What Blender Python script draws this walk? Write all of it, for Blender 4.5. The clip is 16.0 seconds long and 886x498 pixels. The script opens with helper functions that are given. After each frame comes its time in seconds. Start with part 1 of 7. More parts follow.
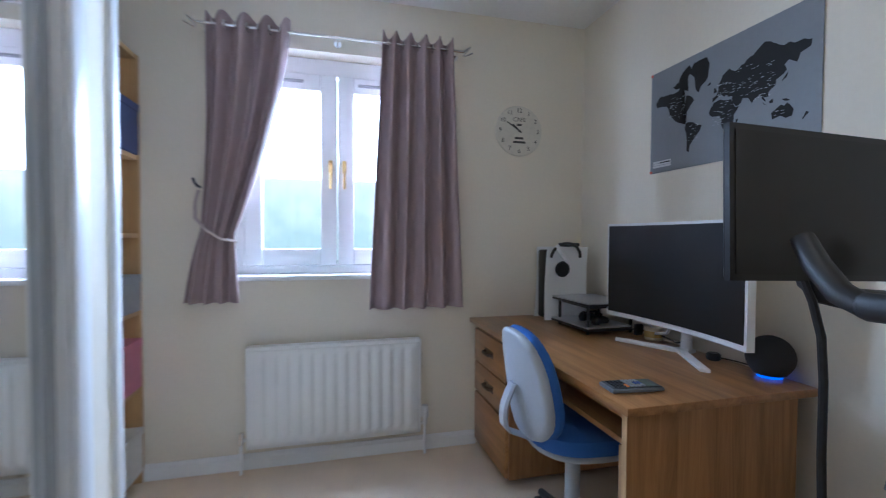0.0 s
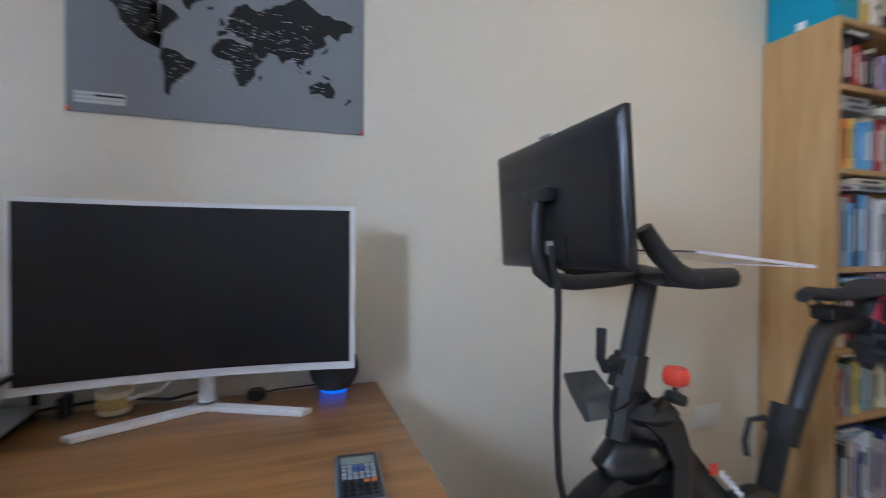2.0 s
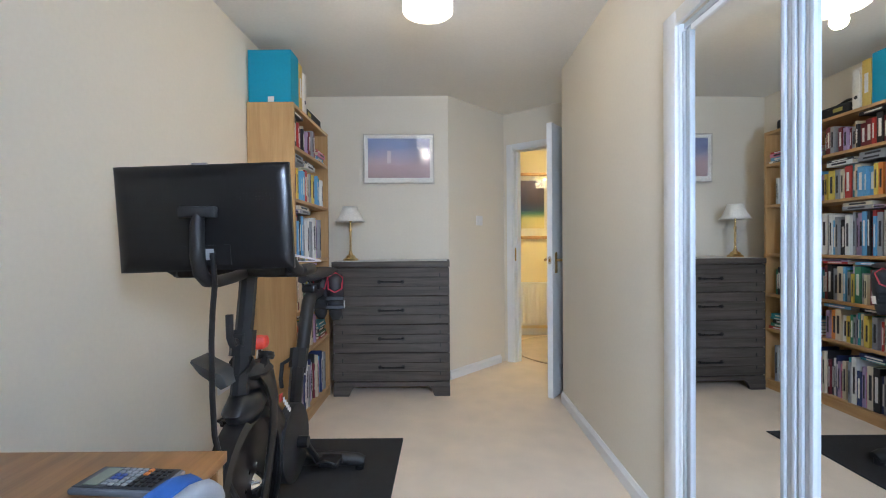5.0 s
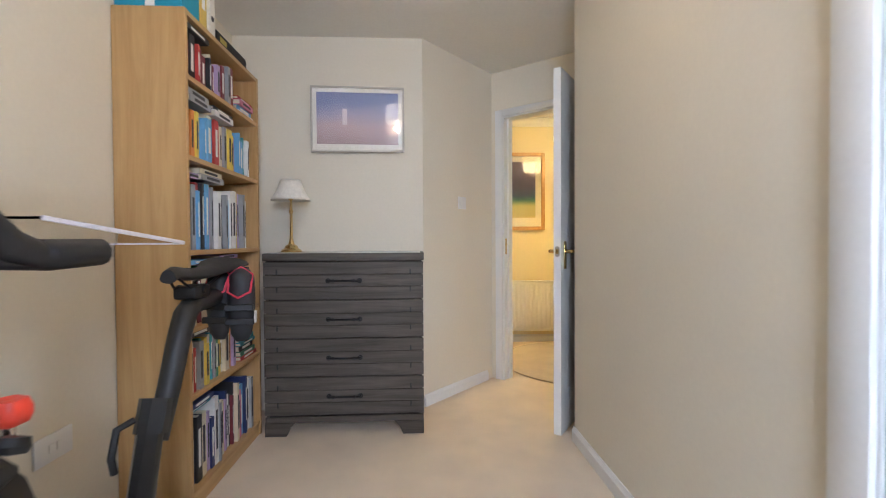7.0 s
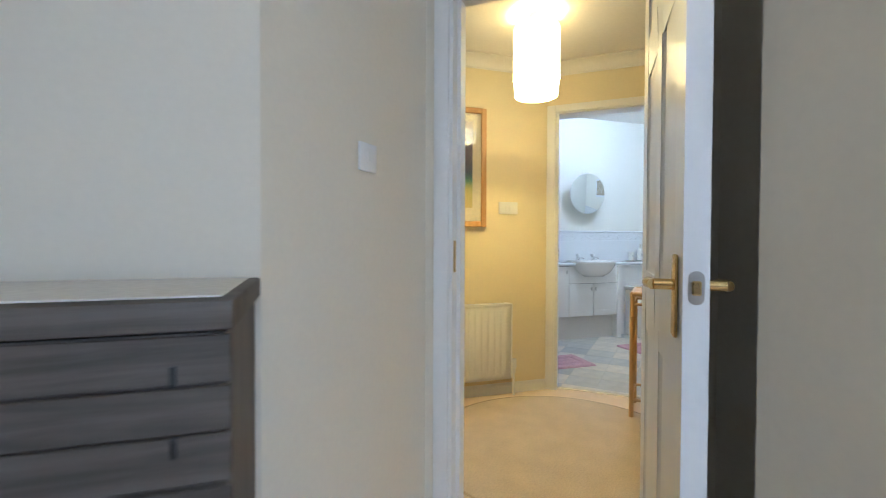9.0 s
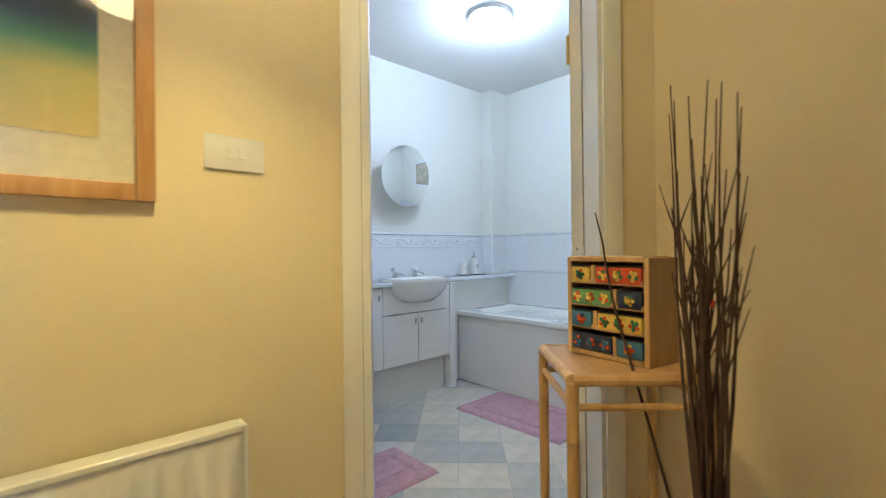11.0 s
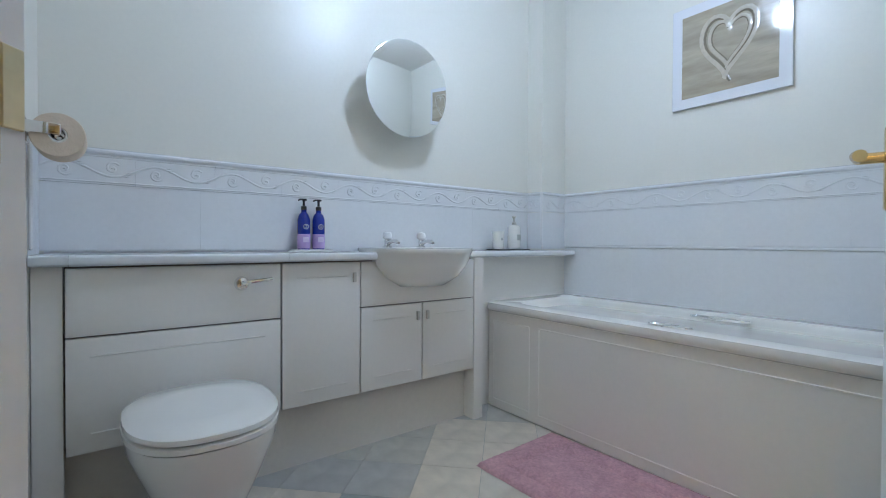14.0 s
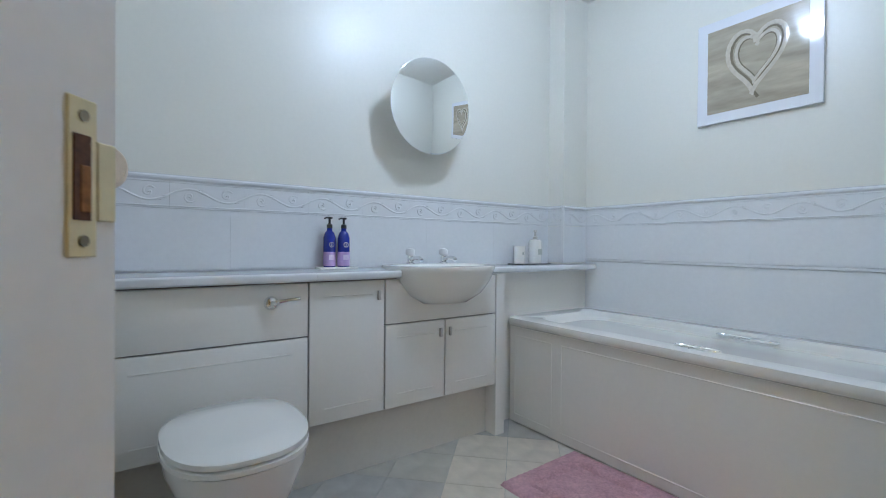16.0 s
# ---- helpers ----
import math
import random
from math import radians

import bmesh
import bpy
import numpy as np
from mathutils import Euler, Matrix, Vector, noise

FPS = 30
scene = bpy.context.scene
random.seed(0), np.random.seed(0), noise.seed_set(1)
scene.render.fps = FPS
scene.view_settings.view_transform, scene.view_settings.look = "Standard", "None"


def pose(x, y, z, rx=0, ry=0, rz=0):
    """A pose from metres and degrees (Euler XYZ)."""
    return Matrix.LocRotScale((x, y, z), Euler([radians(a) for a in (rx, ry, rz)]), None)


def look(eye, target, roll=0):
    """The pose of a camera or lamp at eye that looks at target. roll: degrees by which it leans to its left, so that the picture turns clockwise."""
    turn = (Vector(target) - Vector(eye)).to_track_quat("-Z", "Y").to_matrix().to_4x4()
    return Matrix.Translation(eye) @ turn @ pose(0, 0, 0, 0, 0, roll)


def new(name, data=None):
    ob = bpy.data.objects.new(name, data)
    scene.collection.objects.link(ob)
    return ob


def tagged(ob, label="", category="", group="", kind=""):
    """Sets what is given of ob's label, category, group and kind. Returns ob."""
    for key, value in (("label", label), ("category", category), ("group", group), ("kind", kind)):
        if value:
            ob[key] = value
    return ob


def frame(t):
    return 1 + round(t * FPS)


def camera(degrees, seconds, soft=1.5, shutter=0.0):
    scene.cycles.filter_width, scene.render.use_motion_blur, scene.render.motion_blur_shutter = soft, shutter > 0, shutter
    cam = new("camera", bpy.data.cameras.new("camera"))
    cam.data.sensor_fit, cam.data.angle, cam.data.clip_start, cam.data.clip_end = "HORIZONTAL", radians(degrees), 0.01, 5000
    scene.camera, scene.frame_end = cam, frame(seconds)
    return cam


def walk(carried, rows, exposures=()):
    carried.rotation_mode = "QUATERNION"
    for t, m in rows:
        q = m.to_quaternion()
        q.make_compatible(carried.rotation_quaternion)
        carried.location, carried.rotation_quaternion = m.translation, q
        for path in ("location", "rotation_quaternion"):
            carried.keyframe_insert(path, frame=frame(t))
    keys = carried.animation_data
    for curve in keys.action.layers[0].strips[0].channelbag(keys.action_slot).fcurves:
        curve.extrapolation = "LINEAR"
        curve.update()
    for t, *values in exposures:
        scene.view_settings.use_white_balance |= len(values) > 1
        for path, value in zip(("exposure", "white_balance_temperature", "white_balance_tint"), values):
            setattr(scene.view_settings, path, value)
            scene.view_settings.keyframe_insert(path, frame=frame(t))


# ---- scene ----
cam = camera(90.1, 16.0, soft=1.0, shutter=0.3)
PATH = [
    (0, (1.182, 1.0, 1.141), (1.678, 2.937, 1.086), 0.3),
    (0.5, (1.155, 1.397, 1.142), (2.173, 3.118, 1.101), 0.4),
    (1, (1.174, 1.74, 1.133), (2.723, 3.005, 1.094), 0.4),
    (1.5, (1.216, 2.014, 1.127), (3.164, 2.464, 1.099), 0.5),
    (2, (1.277, 2.222, 1.111), (3.165, 1.561, 1.086), 0.3),
    (2.5, (1.328, 2.456, 1.066), (2.687, 0.989, 1.042), 0.4),
    (3, (1.356, 2.642, 1.043), (2.176, 0.817, 1.026), -0.0),
    (3.5, (1.405, 2.775, 1.068), (1.854, 0.826, 1.051), -0.3),
    (4, (1.443, 2.84, 1.101), (1.655, 0.851, 1.082), -0.4),
    (4.5, (1.466, 2.887, 1.122), (1.547, 0.889, 1.099), -0.5),
    (4.7, (1.47, 2.903, 1.127), (1.518, 0.903, 1.104), -0.5),
    (6.8, (1.469, 2.206, 1.077), (1.352, 0.21, 1.041), -0.4),
    (7, (1.447, 2.062, 1.058), (1.346, 0.065, 1.025), -0.3),
    (7.5, (1.452, 1.668, 1.06), (1.351, -0.329, 1.024), -0.4),
    (8, (1.457, 1.224, 1.067), (1.329, -0.772, 1.033), -0.3),
    (8.5, (1.426, 0.762, 1.084), (1.126, -1.215, 1.041), 0.1),
    (9, (1.338, 0.295, 1.08), (0.739, -1.613, 1.042), 0.2),
    (9.5, (1.168, -0.119, 1.085), (0.306, -1.924, 1.051), 0.3),
    (9.7, (1.091, -0.306, 1.078), (0.124, -2.057, 1.054), 0.1),
    (11.8, (-0.067, -1.822, 1.041), (-1.532, -3.183, 1.02), 0.0),
    (12, (-0.133, -1.907, 1.026), (-1.614, -3.251, 0.997), 0.2),
    (12.5, (-0.282, -2.025, 0.984), (-1.762, -3.369, 0.955), 0.2),
    (13, (-0.384, -2.101, 0.948), (-1.797, -3.515, 0.913), 0.3),
    (13.5, (-0.479, -2.134, 0.903), (-1.78, -3.652, 0.875), 0.2),
    (14, (-0.544, -2.168, 0.887), (-1.753, -3.762, 0.859), 0.3),
    (14.5, (-0.596, -2.184, 0.879), (-1.723, -3.836, 0.858), 0.3),
    (15, (-0.624, -2.193, 0.881), (-1.713, -3.871, 0.866), 0.3),
    (15.5, (-0.595, -2.197, 0.904), (-1.691, -3.87, 0.888), 0.4),
    (16, (-0.504, -2.184, 0.952), (-1.662, -3.815, 0.936), 0.5),
]
EXPOSE = [
    (0.0, 0.12, 4820, 12), (0.5, 0.22, 4700, 12), (1.5, 0.28, 5050, 13), (2.5, 0.25, 5180, 14), (3.5, 0.22, 5400, 12), (4.5, 0.38, 5250, 11), (6.8, 0.60, 5700, 15), (8.0, 0.60, 5350, 13), (8.5, 0.5, 5150, 11), (9.0, 0.40, 4950, 9),
    (9.7, 0.40, 4950, 9), (11.8, 0.02, 5050, 11), (12.5, 0.0, 5150, 12), (13.5, -0.02, 5120, 11), (16.0, -0.02, 5180, 11),
]
walk(cam, [(t, look(eye, target, roll)) for t, eye, target, roll in PATH], EXPOSE)

# ---------------------------------------------------------------- world and light
world = bpy.data.worlds.new("sky")
scene.world = world
world.use_nodes = True
wn = world.node_tree
sky = wn.nodes.new("ShaderNodeTexSky")
sky.sky_type, sky.sun_disc = "NISHITA", False
sky.sun_elevation, sky.sun_rotation = radians(48), radians(200)
sky.air_density, sky.dust_density = 1.0, 3.0
wn.links.new(sky.outputs[0], wn.nodes["Background"].inputs[0])
wn.nodes["Background"].inputs[1].default_value = 0.15


def lamp(name, kind, m, energy, color, **more):
    data = bpy.data.lights.new(name, kind)
    data.energy, data.color = energy, color
    if kind == "AREA":
        data.shape, data.size, data.size_y = "RECTANGLE", more["size"], more["size_y"]
    elif kind == "SUN":
        data.angle = more["angle"]
    else:
        data.shadow_soft_size = more["radius"]
    ob = new(name, data)
    ob.matrix_world = m
    return ob


WY = 3.31          # window wall, inner face
EX = 2.61          # wall with the map
NX = 0.635         # wall with the wardrobe
SY = -0.765        # wall behind the drawers
CEIL = 2.345

lamp("sun", "SUN", look((5, -10, 12), (0, 0, 0)), 1.2, (1, 0.95, 0.88), angle=radians(12))
lamp("window_daylight", "AREA", look((1.22, WY + 0.32, 1.72), (1.22, 0, 0.75)), 98, (0.82, 0.91, 1.0), size=0.96, size_y=0.52)
lamp("study_bulb", "POINT", pose(1.535, 0.87, 2.12), 5.5, (1.0, 0.74, 0.44), radius=0.035)
lamp("hall_bulb", "POINT", pose(0.10, -1.92, 2.00), 36, (1.0, 0.67, 0.19), radius=0.04)
lamp("bathroom_bulb", "POINT", pose(-1.69, -3.10, 2.34), 22, (0.86, 0.93, 1.0), radius=0.06)


# ---------------------------------------------------------------- materials
def node(nt, kind, **ins):
    n = nt.nodes.new(kind)
    for k, v in ins.items():
        if hasattr(n, k):
            setattr(n, k, v)
    return n


def material(name, color, rough=0.5, metal=0.0, vary=0.06, grain=60.0, bump=0.0, bump_scale=200.0, coat=0.0, blotch=2.0, stretch=None):
    """A plain procedural surface: base colour that varies at two scales, and a fine relief."""
    m = bpy.data.materials.new(name)
    m.use_nodes = True
    nt = m.node_tree
    b = nt.nodes["Principled BSDF"]
    b.inputs["Roughness"].default_value, b.inputs["Metallic"].default_value = rough, metal
    b.inputs["Coat Weight"].default_value = coat
    co = nt.nodes.new("ShaderNodeTexCoord")
    src = co.outputs["Object"]
    if stretch:
        mp = nt.nodes.new("ShaderNodeMapping")
        mp.inputs["Scale"].default_value = stretch
        nt.links.new(src, mp.inputs[0])
        src = mp.outputs[0]
    mix = None
    for scale, amount in ((grain, vary), (blotch, vary * 0.7)):
        t = nt.nodes.new("ShaderNodeTexNoise")
        t.inputs["Scale"].default_value, t.inputs["Detail"].default_value = scale, 4
        nt.links.new(src, t.inputs["Vector"])
        r = nt.nodes.new("ShaderNodeMapRange")
        r.inputs["From Min"].default_value, r.inputs["From Max"].default_value = 0.3, 0.7
        r.inputs["To Min"].default_value, r.inputs["To Max"].default_value = 1 - amount, 1 + amount
        nt.links.new(t.outputs["Fac"], r.inputs["Value"])
        if mix is None:
            mix = r.outputs[0]
        else:
            k = nt.nodes.new("ShaderNodeMath")
            k.operation = "MULTIPLY"
            nt.links.new(mix, k.inputs[0]), nt.links.new(r.outputs[0], k.inputs[1])
            mix = k.outputs[0]
    v = nt.nodes.new("ShaderNodeVectorMath")
    v.operation = "SCALE"
    v.inputs[0].default_value = color
    nt.links.new(mix, v.inputs["Scale"])
    nt.links.new(v.outputs[0], b.inputs["Base Color"])
    if bump:
        t = nt.nodes.new("ShaderNodeTexNoise")
        t.inputs["Scale"].default_value, t.inputs["Detail"].default_value = bump_scale, 3
        nt.links.new(src, t.inputs["Vector"])
        bp = nt.nodes.new("ShaderNodeBump")
        bp.inputs["Strength"].default_value, bp.inputs["Distance"].default_value = bump, 0.004
        nt.links.new(t.outputs["Fac"], bp.inputs["Height"])
        nt.links.new(bp.outputs[0], b.inputs["Normal"])
    return m


def wood(name, dark, light, along, rough=0.45, scale=1.0, bump=0.1):
    """Straight-grained wood; along: the axis 0, 1 or 2 that the grain follows."""
    m = material(name, light, rough)
    nt = m.node_tree
    b = nt.nodes["Principled BSDF"]
    co = nt.nodes.new("ShaderNodeTexCoord")
    mp = nt.nodes.new("ShaderNodeMapping")
    s = [14.0 * scale] * 3
    s[along] = 0.9 * scale
    mp.inputs["Scale"].default_value = s
    nt.links.new(co.outputs["Object"], mp.inputs[0])
    rnd = nt.nodes.new("ShaderNodeObjectInfo")
    mul = nt.nodes.new("ShaderNodeMath")
    mul.operation, mul.inputs[1].default_value = "MULTIPLY", 40.0
    nt.links.new(rnd.outputs["Random"], mul.inputs[0])
    add = nt.nodes.new("ShaderNodeVectorMath")
    add.operation = "ADD"
    nt.links.new(mp.outputs[0], add.inputs[0]), nt.links.new(mul.outputs[0], add.inputs[1])
    t = nt.nodes.new("ShaderNodeTexNoise")
    t.inputs["Scale"].default_value, t.inputs["Detail"].default_value, t.inputs["Distortion"].default_value = 1.6, 9, 0.6
    t.inputs["Roughness"].default_value = 0.68
    nt.links.new(add.outputs[0], t.inputs["Vector"])
    ramp = nt.nodes.new("ShaderNodeValToRGB")
    ramp.color_ramp.elements[0].position, ramp.color_ramp.elements[1].position = 0.36, 0.64
    ramp.color_ramp.elements[0].color, ramp.color_ramp.elements[1].color = (*dark, 1), (*light, 1)
    nt.links.new(t.outputs["Fac"], ramp.inputs[0])
    nt.links.new(ramp.outputs[0], b.inputs["Base Color"])
    bp = nt.nodes.new("ShaderNodeBump")
    bp.inputs["Strength"].default_value, bp.inputs["Distance"].default_value = bump, 0.002
    nt.links.new(t.outputs["Fac"], bp.inputs["Height"])
    nt.links.new(bp.outputs[0], b.inputs["Normal"])
    return m


def glow(name, color, strength, base=(0.8, 0.8, 0.8)):
    m = material(name, base, 0.6)
    b = m.node_tree.nodes["Principled BSDF"]
    b.inputs["Emission Color"].default_value, b.inputs["Emission Strength"].default_value = (*color, 1), strength
    return m


def glass(name, color=(1, 1, 1), rough=0.0):
    m = bpy.data.materials.new(name)
    m.use_nodes = True
    b = m.node_tree.nodes["Principled BSDF"]
    b.inputs["Base Color"].default_value = (*color, 1)
    b.inputs["Transmission Weight"].default_value, b.inputs["Roughness"].default_value, b.inputs["IOR"].default_value = 1, rough, 1.45
    return m


CREAM = material("cream_wall_paint", (0.76, 0.70, 0.58), 0.75, vary=0.015, bump=0.06, bump_scale=260)
HALLC = material("cream_hall_paint", (0.81, 0.71, 0.47), 0.7, vary=0.015, bump=0.06, bump_scale=260)
BATHC = material("pale_bathroom_paint", (0.80, 0.785, 0.71), 0.34, vary=0.01, bump=0.03, bump_scale=200)
CEILW = material("white_ceiling_paint", (0.82, 0.80, 0.75), 0.85, vary=0.02, bump=0.12, bump_scale=180)
GLOSS = material("white_gloss_paint", (0.82, 0.82, 0.81), 0.28, vary=0.015, bump=0.03, bump_scale=90)
CARPET = material("beige_carpet", (0.80, 0.66, 0.50), 0.95, vary=0.08, grain=420, bump=0.8, bump_scale=500, blotch=5)
OAKY = wood("desk_laminate_y", (0.235, 0.108, 0.034), (0.41, 0.205, 0.070), 1, 0.30)
OAKX = wood("desk_laminate_x", (0.235, 0.108, 0.034), (0.41, 0.205, 0.070), 0, 0.38)
OAKZ = wood("desk_laminate_z", (0.235, 0.108, 0.034), (0.41, 0.205, 0.070), 2, 0.42)
BEECHZ = wood("beech_veneer_z", (0.43, 0.252, 0.094), (0.54, 0.338, 0.142), 2, 0.45, bump=0.04)
BEECHY = wood("beech_veneer_y", (0.43, 0.252, 0.094), (0.54, 0.338, 0.142), 1, 0.45, bump=0.04)
GREYX = wood("grey_stained_wood_x", (0.046, 0.037, 0.030), (0.098, 0.082, 0.068), 0, 0.62, 1.3, 0.2)
GREYZ = wood("grey_stained_wood_z", (0.046, 0.037, 0.030), (0.098, 0.082, 0.068), 2, 0.62, 1.3, 0.2)
BLACK = material("black_plastic", (0.012, 0.012, 0.013), 0.4, vary=0.1)
MATTEB = material("matte_black_metal", (0.010, 0.010, 0.012), 0.42, vary=0.1)
SCREEN = material("dark_screen_glass", (0.004, 0.004, 0.005), 0.33, vary=0.0)
WHITEP = material("white_plastic", (0.80, 0.80, 0.80), 0.35, vary=0.01)
CHROME = material("chrome", (0.8, 0.8, 0.8), 0.08, 1.0, vary=0.0)
BRASS = material("brass", (0.75, 0.55, 0.24), 0.22, 1.0, vary=0.05)
MIRROR = material("mirror_silver", (0.90, 0.92, 0.92), 0.01, 1.0, vary=0.0)
BATHW = material("white_bathroom_laminate", (0.85, 0.825, 0.77), 0.3, vary=0.01, bump=0.02)
ACRYL = material("white_acrylic", (0.87, 0.855, 0.81), 0.12, vary=0.0, coat=0.3)


# ---------------------------------------------------------------- building helpers
def box(bm, x0, x1, y0, y1, z0, z1, bevel=0.0, seg=1, m=None):
    r = bmesh.ops.create_cube(bm, size=1.0)
    vs = r["verts"]
    for v in vs:
        v.co = Vector((x0 + (v.co.x + 0.5) * (x1 - x0), y0 + (v.co.y + 0.5) * (y1 - y0), z0 + (v.co.z + 0.5) * (z1 - z0)))
    if bevel:
        es = list({e for v in vs for e in v.link_edges})
        r = bmesh.ops.bevel(bm, geom=es, offset=bevel, segments=seg, profile=0.5, affect="EDGES")
        vs = list({v for f in r["faces"] for v in f.verts})
    if m is not None:
        bmesh.ops.transform(bm, matrix=m, verts=vs)
    return bm


def cyl(bm, p0, p1, r0, r1=None, seg=16, caps=True):
    r1 = r0 if r1 is None else r1
    p0, p1 = Vector(p0), Vector(p1)
    d = p1 - p0
    m = Matrix.Translation((p0 + p1) / 2) @ d.to_track_quat("Z", "Y").to_matrix().to_4x4()
    bmesh.ops.create_cone(bm, cap_ends=caps, segments=seg, radius1=r0, radius2=r1, depth=d.length, matrix=m)
    return bm


def lathe(bm, profile, seg=24, m=None, caps=True):
    """Turns a profile of (radius, z) about the z axis."""
    rings = []
    for r, z in profile:
        rings.append([bm.verts.new((r * math.cos(2 * math.pi * i / seg), r * math.sin(2 * math.pi * i / seg), z)) for i in range(seg)])
    for a, b in zip(rings, rings[1:]):
        for i in range(seg):
            j = (i + 1) % seg
            bm.faces.new((a[i], a[j], b[j], b[i]))
    if caps and profile[0][0] > 1e-4:
        bm.faces.new(rings[0][::-1])
    if caps and profile[-1][0] > 1e-4:
        bm.faces.new(rings[-1])
    if m is not None:
        bmesh.ops.transform(bm, matrix=m, verts=[v for ring in rings for v in ring])
    return bm


def tube(bm, pts, r, seg=8, closed=False, radii=None):
    """A round tube along points."""
    pts = [Vector(p) for p in pts]
    rings = []
    s = None
    for i, p in enumerate(pts):
        a, b = pts[i - 1] if i or closed else p, pts[(i + 1) % len(pts)] if i + 1 < len(pts) or closed else p
        d = (b - a).normalized()
        s = d.orthogonal() if s is None else s - d * s.dot(d)
        s = s.normalized()
        u = s.cross(d)
        rr = radii[i] if radii else r
        rings.append([bm.verts.new(p + rr * (math.cos(2 * math.pi * k / seg) * s + math.sin(2 * math.pi * k / seg) * u)) for k in range(seg)])
    pairs = list(zip(rings, rings[1:])) + ([(rings[-1], rings[0])] if closed else [])
    for a, b in pairs:
        for k in range(seg):
            j = (k + 1) % seg
            bm.faces.new((a[k], a[j], b[j], b[k]))
    if not closed:
        bm.faces.new(rings[0][::-1]), bm.faces.new(rings[-1])
    return bm


def prism(bm, outline, z0, z1, m=None, bevel=0.0, seg=2):
    """An outline in x, y, raised from z0 to z1."""
    lo = [bm.verts.new((x, y, z0)) for x, y in outline]
    hi = [bm.verts.new((x, y, z1)) for x, y in outline]
    fs = [bm.faces.new(lo[::-1]), bm.faces.new(hi)]
    n = len(outline)
    for i in range(n):
        fs.append(bm.faces.new((lo[i], lo[(i + 1) % n], hi[(i + 1) % n], hi[i])))
    vs = lo + hi
    if bevel:
        es = [e for f in fs[:2] for e in f.edges]
        r = bmesh.ops.bevel(bm, geom=es, offset=bevel, segments=seg, profile=0.5, affect="EDGES")
        vs = list({v for f in r["faces"] for v in f.verts} | {v for v in vs if v.is_valid})
    if m is not None:
        bmesh.ops.transform(bm, matrix=m, verts=vs)
    return bm


def mesh_of(name, bm, mat, smooth=None):
    bmesh.ops.recalc_face_normals(bm, faces=bm.faces)
    me = bpy.data.meshes.new(name)
    bm.to_mesh(me)
    bm.free()
    for x in mat if isinstance(mat, (list, tuple)) else [mat]:
        me.materials.append(x)
    me.polygons.foreach_set("use_smooth", [True] * len(me.polygons))
    me.set_sharp_from_angle(angle=radians(35 if smooth is None else smooth))
    return me


def part(name, bm, mat, parent, label="", smooth=None):
    ob = new(name, mesh_of(name, bm, mat, smooth))
    ob.parent = parent
    if label:
        tagged(ob, label)
    return ob


def thing(name, m, label, category, group=""):
    ob = new(name)
    ob.matrix_world = m
    ob.empty_display_size = 0.1
    return tagged(ob, label, category, group)


def single(name, bm, mat, m, label, category, group="", smooth=None):
    ob = new(name, mesh_of(name, bm, mat, smooth))
    ob.matrix_world = m
    return tagged(ob, label, category, group)


def structure(name, bm, mat, label, m=None, smooth=None):
    ob = new(name, mesh_of(name, bm, mat, smooth))
    if m is not None:
        ob.matrix_world = m
    return tagged(ob, label, kind="structure")


def wall(name, p0, p1, mat, label, z1=CEIL, thick=0.10, holes=(), z0=0.0, out=1):
    """A wall whose inner face runs from p0 to p1; its thickness lies to the left of that way (out=1). holes: (s0, s1, z0, z1)."""
    p0, p1 = Vector(p0), Vector(p1)
    L = (p1 - p0).length
    ss = sorted({0.0, L, *[h[i] for h in holes for i in (0, 1)]})
    zs = sorted({z0, z1, *[h[i] for h in holes for i in (2, 3)]})
    solid = {}
    for i in range(len(ss) - 1):
        for j in range(len(zs) - 1):
            s, z = (ss[i] + ss[i + 1]) / 2, (zs[j] + zs[j + 1]) / 2
            solid[i, j] = not any(h[0] < s < h[1] and h[2] < z < h[3] for h in holes)
    bm = bmesh.new()
    made = {}

    def v(i, j, k):
        if (i, j, k) not in made:
            made[i, j, k] = bm.verts.new((ss[i], out * thick * k, zs[j]))
        return made[i, j, k]

    for (i, j), on in solid.items():
        if not on:
            continue
        for k in (0, 1):
            bm.faces.new((v(i, j, k), v(i + 1, j, k), v(i + 1, j + 1, k), v(i, j + 1, k)))
        for di, dj, a, b in ((-1, 0, (i, j), (i, j + 1)), (1, 0, (i + 1, j), (i + 1, j + 1)), (0, -1, (i, j), (i + 1, j)), (0, 1, (i, j + 1), (i + 1, j + 1))):
            if not solid.get((i + di, j + dj), False):
                bm.faces.new((v(*a, 0), v(*b, 0), v(*b, 1), v(*a, 1)))
    d = (p1 - p0).normalized()
    m = Matrix.Translation((p0.x, p0.y, 0)) @ Matrix.Rotation(math.atan2(d.y, d.x), 4, "Z")
    return structure(name, bm, mat, label, m)


def along(p0, p1, z=0.0):
    """The pose at p0 whose x axis points to p1."""
    return Matrix.Translation((p0[0], p0[1], z)) @ Matrix.Rotation(math.atan2(p1[1] - p0[1], p1[0] - p0[0]), 4, "Z")


# ---------------------------------------------------------------- the setting
BX0, BX1 = -2.86, -0.37        # bathroom
BY0, BY1 = -4.06, -2.12
HY = -2.55                      # hall wall with the radiator
BCEIL = 2.48
D0, D1 = Vector((0.895, -1.34)), Vector((0.150, -0.725))      # study's door wall, room side
DS0, DS1 = 0.09, 0.82                                    # its opening
B0, B1 = Vector((-0.345, HY)), Vector((-1.11, -1.935))       # bathroom's door wall, hall side
BS0, BS1 = 0.050, 0.815
BTH = 0.15                      # its thickness
DOORH = 2.01

